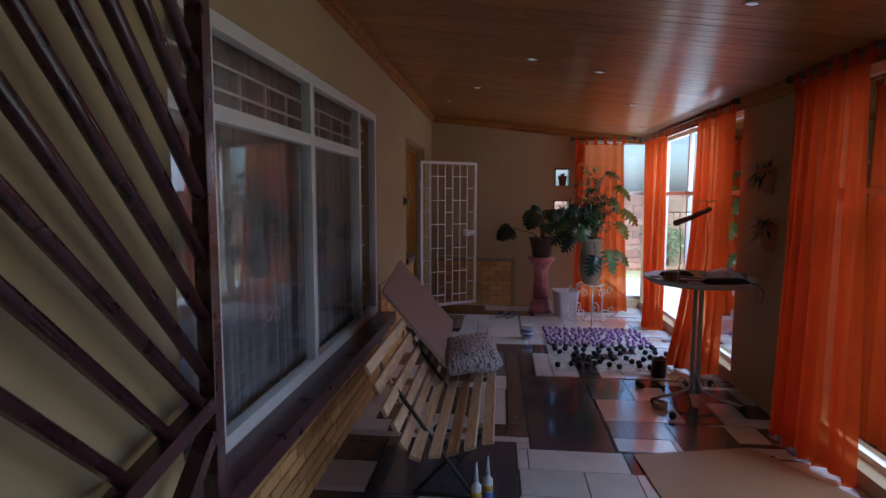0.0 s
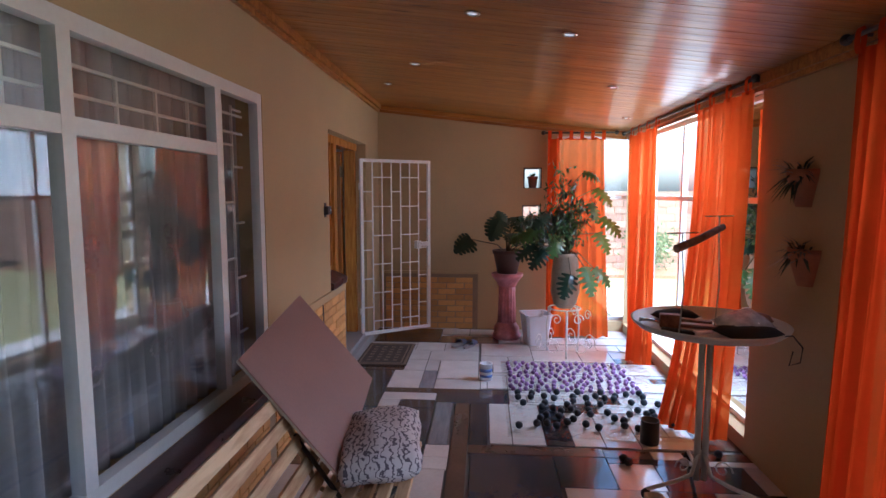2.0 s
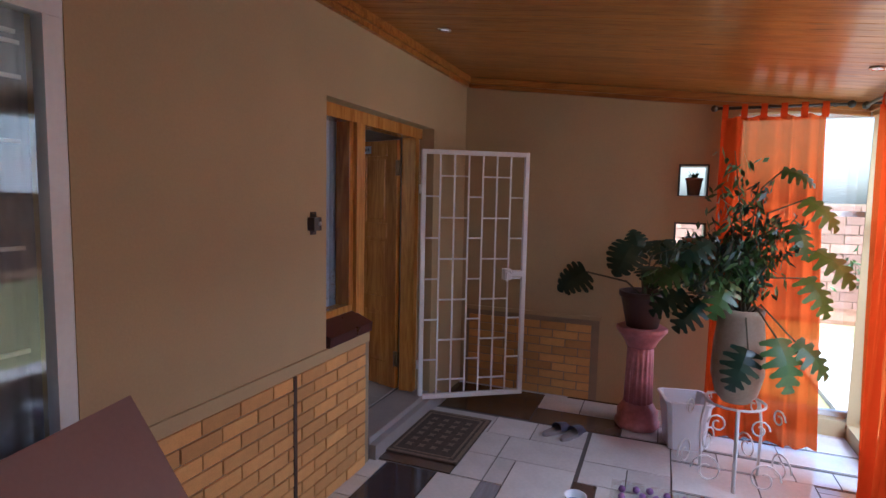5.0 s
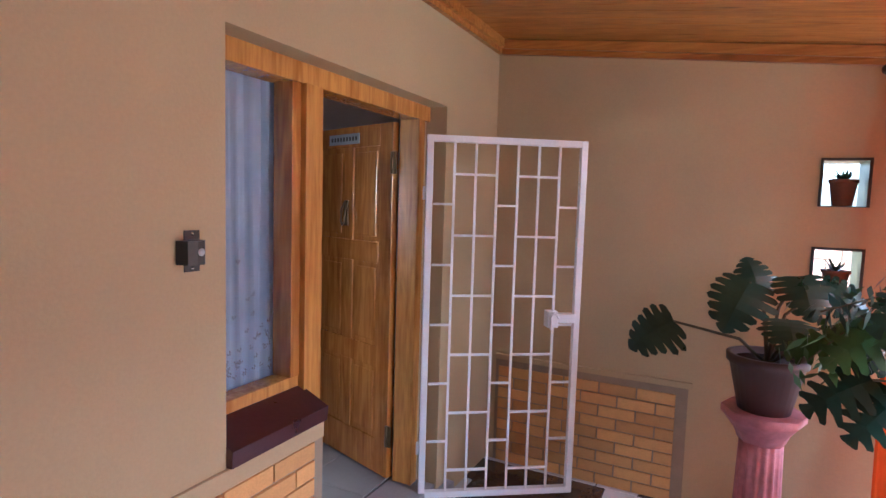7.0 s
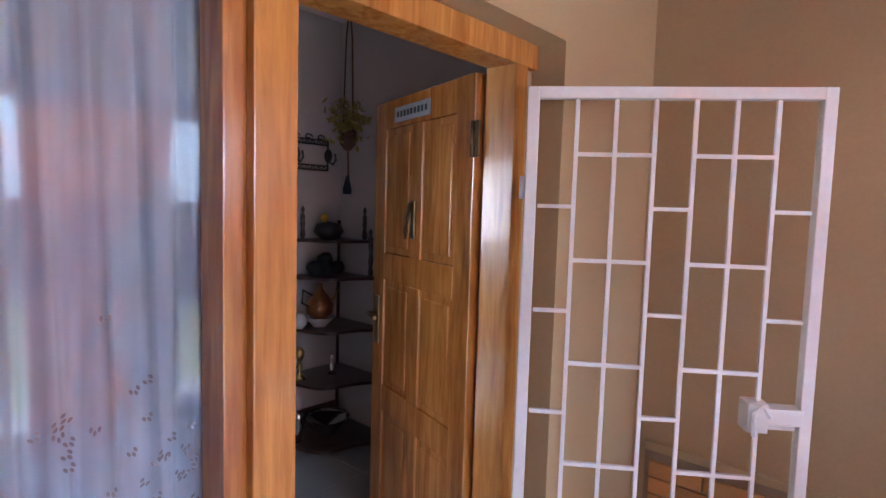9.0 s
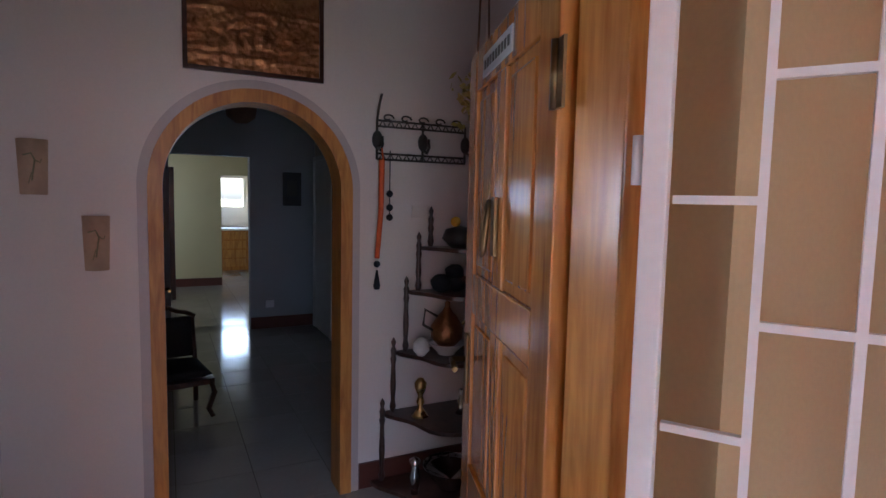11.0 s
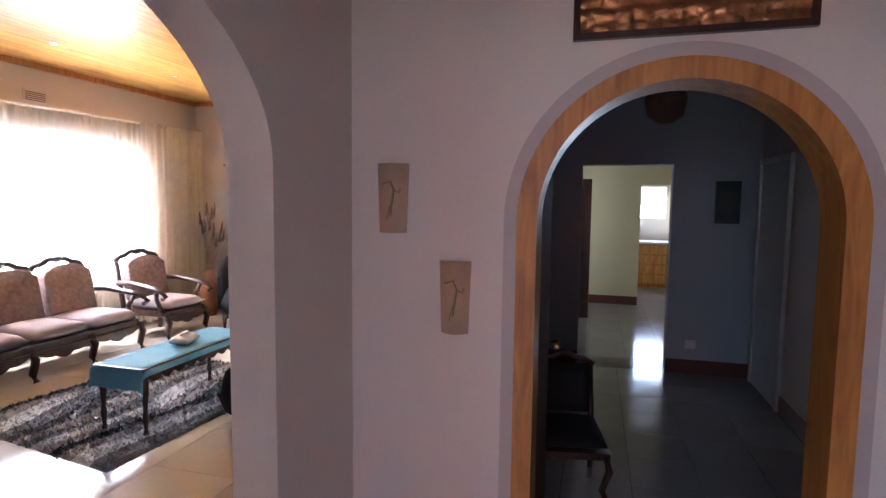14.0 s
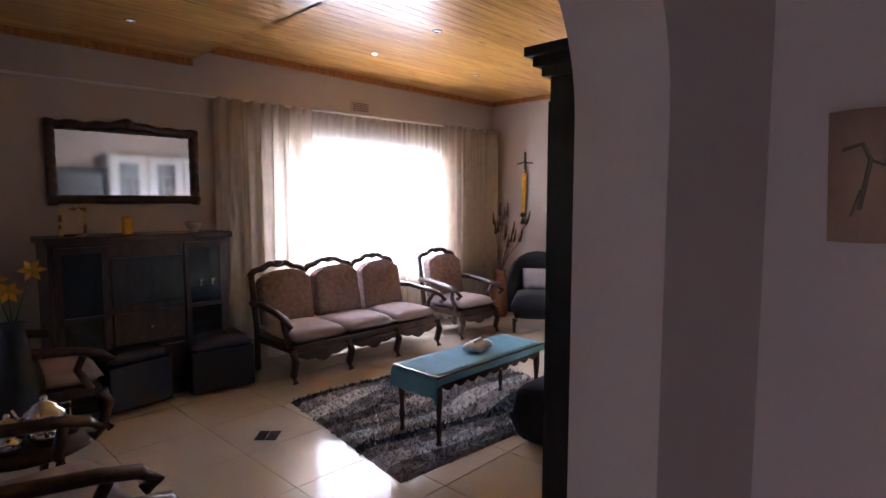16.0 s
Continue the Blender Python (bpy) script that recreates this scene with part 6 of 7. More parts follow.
tagged(link("kitchen_worktop", made(box, -0.32, 0.34, -0.65, 0.65, 0, 0.04, 0.005), PORCELAIN, pose(-12.4, 8.3, FLOOR_IN + 0.86)), "pale kitchen worktop on the drawers", "worktop")
bf = thing("tall_clock", pose(-8.9, 7.12, FLOOR_IN), "tall dark wooden cabinet beside the far wall", "cabinet")
part("case", made(box, -0.2, 0.2, -0.25, 0.25, 0, 2.0, 0.01), DARK_WOOD, bf)
part("brass_front", made(box, 0.2, 0.21, -0.12, 0.12, 0.9, 1.8), BRASS, bf)

so = thing("wall_socket", pose(-6.3, 8.36, 0.40), "small white wall socket low on the passage wall", "socket")
part("plate", made(box, 0, 0.01, -0.05, 0.05, 0, 0.09, 0.003), WHITE_PLASTIC, so)
for dy in (-0.02, 0.02):
    part("switch", made(box, 0.01, 0.016, dy - 0.01, dy + 0.01, 0.055, 0.08, 0.002), WHITE_PLASTIC, so)
ln = thing("hanging_lantern", pose(-4.6, 7.86, 2.36), "dim brown woven lantern hanging in the passage", "lantern")
part("shade", made(lathe, [(0.05, 0), (0.12, 0.05), (0.14, 0.16), (0.11, 0.26), (0.05, 0.30)], 18, (0, 0, 0), 0.06, 9), DRIED, ln)
part("cord", made(tube, [(0, 0, 0.30), (0, 0, 0.59)], 0.006, 6), DRIED, ln)

# ---- lounge things ----
window("window_5", "y", 1.57, -6.5, -3.95, 0.95, 2.36, (-5.65, -4.8), (), "wide lounge window flooded with daylight", 0.05)
curtain("net_curtain", "y", 1.76, -7.3, -3.4, 0.2, 2.72, NET_LOUNGE, "cream net curtain across the bright lounge window", 0.025, 0.10, 21)
curtain("drape", "y", 1.86, -4.35, -3.33, 0.2, 2.70, DRAPE, "heavy cream drape beside the lounge window", 0.04, 0.15, 22, group="lounge drapes")
curtain("drape", "y", 1.86, -7.46, -6.35, 0.2, 2.74, DRAPE, "heavy cream drape beside the lounge window", 0.04, 0.15, 23, group="lounge drapes")
cr = thing("curtain_rail", Matrix(), "thin white curtain rail along the lounge wall", "curtain rail")
part("rail", made(tube, [(-7.5, 1.84, 2.76), (-3.3, 1.84, 2.72), (-0.6, 1.8, 2.70)], 0.012, 8), WHITE_PAINT, cr)
vt = thing("air_vent", pose(-5.12, 1.69, 2.86), "small louvred wall vent above the window", "vent")
part("frame", made(box, -0.13, 0.13, 0, 0.012, -0.06, 0.06, 0.003), LOUNGE_WALL, vt)
for k in range(5):
    part("slat", made(box, -0.11, 0.11, 0.012, 0.02, -0.045 + 0.02 * k, -0.037 + 0.02 * k), SKIRTING, vt)
for x, y, z in ((-4.5, 3.55, ZC), (-4.6, 2.6, ZC), (-6.0, 2.7, ZC), (-2.45, 2.5, 3.06), (-1.6, 3.6, 3.06)):
    downlight(x, y, z, 0, "small chrome downlight in the golden pine ceiling")


def carved_sofa(m, seats, label, name, category):
    """Open carved frame; faces -y, stands on z 0."""
    s = thing(name, m @ Matrix.Diagonal((1, 1, 0.93, 1)), label, category)
    sw = 0.60
    W = seats * sw
    n = seats
    for i in range(n + 1):
        x = -W / 2 + i * sw
        part("front_leg", made(tube, [(x, -0.36, 0.34), (x, -0.40, 0.24), (x, -0.36, 0.10), (x, -0.40, 0.03)], 0.04, 9, 0.03), DARK_WOOD, s)
    for x in (-W / 2 + 0.03, W / 2 - 0.03):
        part("back_leg", made(tube, [(x, 0.34, 0.0), (x, 0.33, 0.4), (x, 0.42, 0.98)], 0.03, 8), DARK_WOOD, s)
    part("seat_frame", made(box, -W / 2, W / 2, -0.36, 0.34, 0.30, 0.38, 0.012), DARK_WOOD, s)
    for i in range(n):
        xa = -W / 2 + i * sw
        pts = [(xa + 0.03, 0.31)]
        for k in range(13):
            f = k / 12
            pts.append((xa + 0.03 + (sw - 0.06) * f, 0.25 - 0.03 * abs(math.sin(f * math.pi * 3)) + 0.03 * math.cos(f * math.tau)))
        pts.append((xa + sw - 0.03, 0.31))
        part("apron", made(prism, pts, 0.03, lambda u, v, w: (u, -0.385 + w, v)), DARK_WOOD, s)
        part("seat_cushion", made(cushion, xa + 0.01, xa + sw - 0.01, -0.38, 0.26, 0.38, 0.50, 0.025, 10), SEAT_CLOTH, s)
        bm = bmesh.new()
        out = [(-0.27, -0.25)]
        for k in range(15):
            f = k / 14
            out.append((-0.27 + 0.54 * f, 0.20 + 0.10 * math.sin(math.pi * f) ** 0.7))
        out.append((0.27, -0.25))
        prism(bm, out, 0.13, lambda u, v, w: (u, w, v))
        bmesh.ops.bevel(bm, geom=[e for e in bm.edges], offset=0.025, segments=3, affect="EDGES", profile=0.6)
        for fc in bm.faces:
            fc.smooth = True
        bm.transform(Matrix.Translation((xa + sw / 2, 0.20, 0.74)) @ pose(0, 0, 0, -10, 0, 0))
        part("back_cushion", bm, SOFA_CLOTH, s)
        cp = []
        for k in range(15):
            f = k / 14
            cp.append((xa + sw * f, 0.40, 0.97 + 0.11 * math.sin(math.pi * f) ** 0.7 + 0.012 * math.sin(f * 22)))
        part("crest_rail", made(tube, cp, 0.032, 8), DARK_WOOD, s)
        part("carved_shell", made(ball, (xa + sw / 2, 0.385, 1.095), 0.05, 0.55), DARK_WOOD, s)
    for sx in (-1, 1):
        x = sx * W / 2
        part("arm", made(tube, [(x, 0.36, 0.70), (x + sx * 0.03, 0.1, 0.71), (x + sx * 0.05, -0.22, 0.67), (x + sx * 0.06, -0.36, 0.64), (x + sx * 0.06, -0.42, 0.58), (x + sx * 0.055, -0.37, 0.55)], 0.034, 9, 0.03), DARK_WOOD, s)
        part("arm_post", made(tube, [(x + sx * 0.04, -0.26, 0.64), (x + sx * 0.0, -0.22, 0.52), (x, -0.30, 0.36)], 0.026, 8), DARK_WOOD, s)
    return s


carved_sofa(pose(-4.48, 2.32, FLOOR_IN, 0, 0, 180), 3, "three-seat dark carved sofa with mauve floral cushions", "sofa", "sofa")
carved_sofa(pose(-6.08, 2.36, FLOOR_IN, 0, 0, 176), 1, "dark carved armchair with mauve floral cushions by the window", "armchair", "armchair")
carved_sofa(pose(-1.80, 2.25, FLOOR_IN, 0, 0, 264), 1, "dark carved armchair with mauve cushions", "armchair", "armchair")
carved_sofa(pose(-1.36, 4.30, FLOOR_IN, 0, 0, 270), 1, "dark carved armchair with mauve cushions beside the tea table", "armchair", "armchair")
carved_sofa(pose(-1.36, 5.31, FLOOR_IN, 0, 0, 270), 1, "dark carved armchair with mauve cushions beside the arch", "armchair", "armchair")


def tub_chair():
    c = thing("wing_chair", pose(-6.95, 2.95, FLOOR_IN, 0, 0, 124), "black upholstered wing chair with a grey cushion in the corner", "armchair")
    for x in (-0.28, 0.28):
        for y in (-0.3, 0.3):
            part("leg", made(tube, [(x, y, 0.0), (x, y, 0.18)], 0.018, 8, 0.028), DARK_WOOD, c)
    part("seat", made(cushion, -0.33, 0.33, -0.36, 0.32, 0.16, 0.46, 0.03, 10), BLACK_CLOTH, c)
    n = 16
    bm = bmesh.new()
    ring = []
    for k in range(n + 1):
        a = math.pi * (k / n)
        h = 0.62 + 0.34 * math.sin(a) ** 0.8
        ring.append((0.38 * math.cos(a), 0.06 + 0.32 * math.sin(a), h))
    for r0, in ((0,),):
        o = [[bm.verts.new((x * s, (y - 0.06) * s + 0.06, z)) for x, y, h in ring for z in (f * h,)] for s, f in ((1.0, 0.3), (1.04, 0.7), (1.0, 1.0), (0.86, 1.0), (0.84, 0.7), (0.84, 0.3))]
        for p, q in zip(o, o[1:]):
            for k in range(n):
                bm.faces.new((p[k], p[k + 1], q[k + 1], q[k])).smooth = True
        for k in (0, n):
            bm.faces.new([r[k] for r in o])
    part("back", bm, BLACK_CLOTH, c)
    bm = made(cushion, -0.2, 0.2, -0.15, 0.15, -0.05, 0.05, 0.02)
    bm.transform(Matrix.Translation((0, 0.18, 0.60)) @ pose(0, 0, 0, 75, 0, 0))
    part("cushion", bm, GREY_CUSHION, c, "grey scatter cushion")


tub_chair()


def coffee_table():
    t = thing("coffee_table", pose(-4.14, 4.28, FLOOR_IN, 0, 0, 0), "long dark coffee table with scalloped apron", "coffee table")
    L, W, H = 1.22, 0.44, 0.50
    part("tabletop", made(box, -L / 2, L / 2, -W / 2, W / 2, H - 0.025, H, 0.006), DARK_WOOD, t)
    for sx in (-1, 1):
        for sy in (-1, 1):
            prof = [(0.012, 0), (0.02, 0.03), (0.012, 0.06), (0.022, 0.14), (0.014, 0.2), (0.026, 0.34), (0.026, H - 0.025)]
            part("leg", made(lathe, prof, 10, (sx * (L / 2 - 0.05), sy * (W / 2 - 0.04), 0)), DARK_WOOD, t)
    def scallop(length, k):
        pts = [(-length / 2, H - 0.03)]
        for i in range(k * 8 + 1):
            f = i / (k * 8)
            pts.append((-length / 2 + length * f, H - 0.085 - 0.03 * abs(math.sin(math.pi * k * f))))
        pts.append((length / 2, H - 0.03))
        return pts
    for sy in (-1, 1):
        part("apron", made(prism, scallop(L - 0.12, 9), 0.015, lambda u, v, w, sy=sy: (u, sy * (W / 2 - 0.03) + w, v)), DARK_WOOD, t)
    cl = thing("table_runner", pose(-4.14, 4.28, FLOOR_IN + H), "turquoise cloth spread over the coffee table", "tablecloth")
    bm = bmesh.new()
    nx, ny = 30, 14
    rows = []
    for i in range(nx + 1):
        row = []
        for j in range(ny + 1):
            u, v = -0.64 + 1.40 * i / nx, -0.28 + 0.56 * j / ny
            x, y, z = u, v, 0.004 + 0.004 * abs(noise.noise(Vector((u * 9, v * 9, 2))))
            hang = max(0, abs(u) - L / 2)
            hy = max(0, abs(v) - W / 2)
            if hang:
                x = math.copysign(L / 2 + 0.008 + 0.02 * abs(math.sin(v * 20)) * hang * 6, u)
                z -= hang
            if hy:
                y = math.copysign(W / 2 + 0.006, v)
                z -= hy
            row.append(bm.verts.new((x, y, z)))
        rows.append(row)
    for a, b in zip(rows, rows[1:]):
        for j in range(ny):
            bm.faces.new((a[j], a[j + 1], b[j + 1], b[j])).smooth = True
    part("cloth", bm, TURQUOISE, cl)
    bx = thing("tissue_packet", pose(-4.2, 4.27, FLOOR_IN + H + 0.012, 0, 0, 15), "crumpled white packet on the turquoise cloth", "packet")
    bm = made(cushion, -0.12, 0.12, -0.08, 0.08, 0, 0.05, 0.02, 10)
    for v in bm.verts:
        v.co.z += 0.012 * noise.noise(v.co * 28)
    part("wrap", bm, WHITE_PLASTIC, bx)
    part("loose_fold", made(tube, [(-0.05, 0, 0.06), (0, 0.02, 0.085), (0.06, 0.0, 0.065)], 0.012, 6), WHITE_PLASTIC, bx)


coffee_table()


def shaggy_rug():
    """Wave-striped pile rug built as a bumpy sheet of stripes."""
    rug = thing("rug", pose(-3.1, 4.62, FLOOR_IN), "shaggy rug with wavy charcoal, grey and white bands", "rug")
    ax, ay = Vector((-2.0, 0.16, 0)), Vector((-0.25, -1.62, 0))
    mats = [RUG_MID, RUG_LIGHT, RUG_TAN, BLACKISH, RUG_TAN, RUG_LIGHT, RUG_MID, RUG_TAN, RUG_GREY]
    nb, nu = 13, 46
    rn = random.Random(8)
    for b in range(nb):
        bm = bmesh.new()
        rows = []
        for j in range(5):
            row = []
            for i in range(nu + 1):
                u = i / nu
                def edge(k):
                    if k <= 0 or k >= nb:
                        return min(1, max(0, k / nb))
                    return k / nb + 0.055 * math.sin(u * 6.0 + k * 0.5) * min(1, k / 2, (nb - k) / 2) + 0.013 * math.sin(u * 13 + k)
                v = edge(b) + (edge(b + 1) - edge(b)) * j / 4
                p = ax * u + ay * v
                z = 0.018 + 0.008 * rn.random()
                if b == 0 and j == 0 or b == nb - 1 and j == 4 or i in (0, nu):
                    z = 0.001
                row.append(bm.verts.new((p.x, p.y, z)))
            rows.append(row)
        for p, q in zip(rows, rows[1:]):
            for i in range(nu):
                bm.faces.new((p[i], p[i + 1], q[i + 1], q[i]))
        for _ in range(620):
            i, j = rn.randrange(nu), rn.randrange(4)
            q = rows[j][i].co.lerp(rows[j + 1][i + 1].co, rn.random()) + Vector((rn.uniform(-0.02, 0.02), rn.uniform(-0.02, 0.02), 0))
            lean = Vector((rn.gauss(0, 0.016), rn.gauss(0, 0.016), rn.uniform(0.012, 0.03)))
            wide = Vector((rn.uniform(-1, 1), rn.uniform(-1, 1), 0)).normalized() * 0.007
            bm.faces.new([bm.verts.new(e) for e in (q - wide, q + wide, q + lean)])
        part("pile_band", bm, mats[b % len(mats)], rug)


RUG_GREY = material("rug_grey_pile", (0.075, 0.07, 0.075), 0.95, 0.45, 40, 0.8, 150)
RUG_LIGHT = material("rug_white_pile", (0.42, 0.41, 0.43), 0.95, 0.35, 40, 0.8, 150)
RUG_TAN = material("rug_taupe_pile", (0.25, 0.225, 0.215), 0.95, 0.4, 40, 0.8, 150)
RUG_MID = material("rug_mid_pile", (0.16, 0.15, 0.165), 0.95, 0.4, 40, 0.8, 150)
shaggy_rug()
tagged(link("round_pouf", made(cushion, -0.26, 0.26, -0.26, 0.26, 0.0, 0.40, 0.03, 12), BLACK_CLOTH, pose(-4.25, 4.98, FLOOR_IN)), "black padded pouf beside the rug", "pouf")


def ottoman(x, y, w, d, h, turn, label):
    o = thing("ottoman", pose(x, y, FLOOR_IN, 0, 0, turn), label, "ottoman", "navy ottomans")
    part("body", made(box, -w / 2, w / 2, -d / 2, d / 2, 0.02, h - 0.09, 0.015), NAVY, o)
    part("lid", made(cushion, -w / 2, w / 2, -d / 2, d / 2, h - 0.11, h, 0.02, 10), NAVY, o)


ottoman(-2.45, 2.05, 0.48, 0.48, 0.46, 8, "dark navy leatherette cube ottoman")
ottoman(-3.13, 2.12, 0.52, 0.5, 0.46, -6, "dark navy leatherette cube ottoman beside the sofa")


def display_cabinet():
    c = thing("display_cabinet", pose(-2.62, 1.92, FLOOR_IN), "dark carved sideboard with glazed side doors", "cabinet")
    W, H, D = 1.34, 1.36, 0.42
    part("body", made(box, -W / 2, W / 2, -D / 2, D / 2 - 0.04, 0.08, H - 0.05, 0.006), DARK_WOOD, c)
    part("top", made(box, -W / 2 - 0.03, W / 2 + 0.03, -D / 2, D / 2 + 0.02, H - 0.05, H, 0.012), DARK_WOOD, c)
    part("plinth", made(box, -W / 2 - 0.01, W / 2 + 0.01, -D / 2, D / 2 - 0.02, 0, 0.08, 0.006), DARK_WOOD, c)
    for x0 in (-W / 2 + 0.04, W / 2 - 0.38):
        dr2 = part("glass_door", made(box, x0, x0 + 0.34, D / 2 - 0.04, D / 2 - 0.034, 0.14, H - 0.1), CABINET_GLASS, c)
        bm = bmesh.new()
        for a in ((x0, x0 + 0.04, 0.12, H - 0.08), (x0 + 0.30, x0 + 0.34, 0.12, H - 0.08), (x0 + 0.04, x0 + 0.30, 0.12, 0.17), (x0 + 0.04, x0 + 0.30, H - 0.13, H - 0.08), (x0 + 0.04, x0 + 0.30, 0.72, 0.75)):
            box(bm, a[0], a[1], D / 2 - 0.04, D / 2 - 0.015, a[2], a[3])
        part("door_frame", bm, DARK_WOOD, dr2)
    # No hollow here: a raised black panel gives the recess its dark inside.
    part("shelf_recess", made(box, -0.27, 0.27, D / 2 - 0.04, D / 2 - 0.02, 0.80, 1.18, 0.008), BLACK_WOOD, c)
    part("drawer", made(box, -0.27, 0.27, D / 2 - 0.04, D / 2 - 0.012, 0.48, 0.74, 0.01), DARK_WOOD, c)
    part("drawer", made(box, -0.27, 0.27, D / 2 - 0.04, D / 2 - 0.012, 0.14, 0.44, 0.01), DARK_WOOD, c)
    for z in (0.61, 0.29):
        part("knob", made(ball, (0, D / 2, z), 0.015), BRASS, c)
    for x, z in ((-0.42, 0.96), (-0.52, 0.96)):
        tagged(link("silver_cup", made(lathe, [(0.02, 0), (0.008, 0.02), (0.03, 0.06), (0.028, 0.06)], 12), CHROME, pose(-2.62 + x, 1.92 + 0.19, FLOOR_IN + z - 0.06)), "small silver cup in the cabinet", "cup", "silver cups")


display_cabinet()


def wall_mirror():
    m = thing("wall_mirror", pose(-2.63, 1.69, 1.75), "wide wall mirror in a dark carved frame", "mirror")
    W, H = 1.16, 0.68
    part("glass", made(box, -W / 2 + 0.06, W / 2 - 0.06, 0.012, 0.018, 0.07, H - 0.09), MIRROR, m)
    part("backing", made(box, -W / 2 + 0.02, W / 2 - 0.02, 0.0, 0.012, 0.02, H - 0.03), DARK_WOOD, m)
    for a, b in (((-W / 2, 0.04), (W / 2, 0.04)), ((-W / 2 + 0.03, 0), (-W / 2 + 0.03, H - 0.02)), ((W / 2 - 0.03, 0), (W / 2 - 0.03, H - 0.02))):
        n = 24
        pts = [(a[0] + (b[0] - a[0]) * i / n, 0.025 + 0.006 * math.sin(i * 1.7), a[1] + (b[1] - a[1]) * i / n) for i in range(n + 1)]
        part("moulding", made(tube, pts, 0.038, 8), DARK_WOOD, m)
    n = 30
    pts = [(-W / 2 + W * i / n, 0.025, H - 0.05 + 0.035 * math.exp(-((i / n - 0.5) / 0.13) ** 2) + 0.008 * math.sin(i * 1.3)) for i in range(n + 1)]
    part("moulding", made(tube, pts, 0.038, 8), DARK_WOOD, m)
    part("crest", made(ball, (0, 0.03, H), 0.05, 0.8), DARK_WOOD, m)


wall_mirror()
TOPZ = FLOOR_IN + 1.36
ph = thing("photo_frame", pose(-2.14, 1.98, TOPZ, -8, 0, 0), "small gilt picture frame on the sideboard", "picture frame")
for a in ((-0.09, 0.09, 0, 0.02), (-0.09, 0.09, 0.20, 0.22), (-0.09, -0.07, 0.02, 0.20), (0.07, 0.09, 0.02, 0.20)):
    part("frame", made(box, a[0], a[1], -0.01, 0.012, a[2], a[3]), BRASS, ph)
part("picture", made(box, -0.07, 0.07, -0.004, 0.004, 0.02, 0.20), PAPYRUS, ph)
ornament("yellow_candle", -2.52, 1.98, TOPZ, [(0.04, 0), (0.04, 0.13), (0.03, 0.145), (0.001, 0.145)], YELLOW, "thick yellow candle on the sideboard")
ornament("china_bowl", -3.05, 1.98, TOPZ, [(0.03, 0), (0.07, 0.06), (0.075, 0.09), (0.06, 0.07), (0.001, 0.02)], PORCELAIN, "pale china bowl on the sideboard")


def silver_tea_set():
    st = thing("side_table", pose(-1.54, 3.66, FLOOR_IN) @ Matrix.Diagonal((1, 1, 0.87, 1)), "small dark side table between the armchairs", "side table")
    part("tabletop", made(lathe, [(0.001, 0.50), (0.27, 0.50), (0.28, 0.515), (0.27, 0.53), (0.001, 0.53)], 28), DARK_WOOD, st)
    for k in range(3):
        a = k * 2.09
        part("leg", made(tube, [(0.2 * math.cos(a), 0.2 * math.sin(a), 0.5), (0.12 * math.cos(a), 0.12 * math.sin(a), 0.25), (0.22 * math.cos(a), 0.22 * math.sin(a), 0.0)], 0.02, 8), DARK_WOOD, st)
    for k, (x, y, s) in enumerate(((-0.08, -0.08, 1.0), (0.08, -0.02, 0.8), (-0.05, 0.10, 0.75), (0.10, 0.12, 0.6), (-0.17, 0.02, 0.5))):
        p = thing("silver_teapot", pose(-1.54 + x, 3.66 + y, FLOOR_IN + 0.461, 0, 0, 40 * k), "polished silver tea vessel on the side table", "teapot", "silver tea set")
        part("body", made(lathe, [(0.05 * s, 0), (0.055 * s, 0.012 * s), (0.09 * s, 0.05 * s), (0.098 * s, 0.08 * s), (0.085 * s, 0.115 * s), (0.055 * s, 0.135 * s), (0.055 * s, 0.145 * s), (0.03 * s, 0.16 * s), (0.014 * s, 0.167 * s), (0.02 * s, 0.18 * s), (0.012 * s, 0.192 * s), (0.001, 0.195 * s)], 28), CHROME, p)
        part("spout", made(tube, [(0.06 * s, 0, 0.06 * s), (0.11 * s, 0, 0.1 * s), (0.13 * s, 0, 0.15 * s)], 0.011 * s, 7, 0.006 * s), CHROME, p)
        part("handle", made(tube, [(-0.05 * s, 0, 0.13 * s), (-0.11 * s, 0, 0.13 * s), (-0.11 * s, 0, 0.06 * s), (-0.06 * s, 0, 0.05 * s)], 0.007 * s, 7), CHROME, p)


silver_tea_set()


def flower_vase():
    v = thing("flower_vase", pose(-1.66, 2.55, FLOOR_IN) @ Matrix.Diagonal((1, 1, 0.95, 1)), "tall dark vase with yellow artificial flowers", "vase")
    part("vase", made(lathe, [(0.12, 0), (0.16, 0.2), (0.15, 0.5), (0.07, 0.8), (0.06, 0.85), (0.09, 0.9)], 20), BLACK_WOOD, v)
    for k, (x, y, z) in enumerate(((0.02, 0.05, 1.12), (-0.1, 0.08, 1.26), (0.08, -0.05, 1.2))):
        stm = part("stem", made(tube, [(0, 0, 0.85), (x, y, z)], 0.005, 6), LEAF, v)
        bm = bmesh.new()
        for q in range(6):
            a = q * math.tau / 6
            d = Vector((math.cos(a), 0.5, math.sin(a))).normalized()
            s = d.cross(Vector((0, 1, 0))).normalized() * 0.028
            b0 = Vector((x, y, z))
            bm.faces.new([bm.verts.new(p) for p in (b0, b0 + d * 0.045 + s * 0.7, b0 + d * 0.09, b0 + d * 0.045 - s * 0.7)])
        part("flower", bm, YELLOW, stm, "yellow star-shaped flower")


flower_vase()


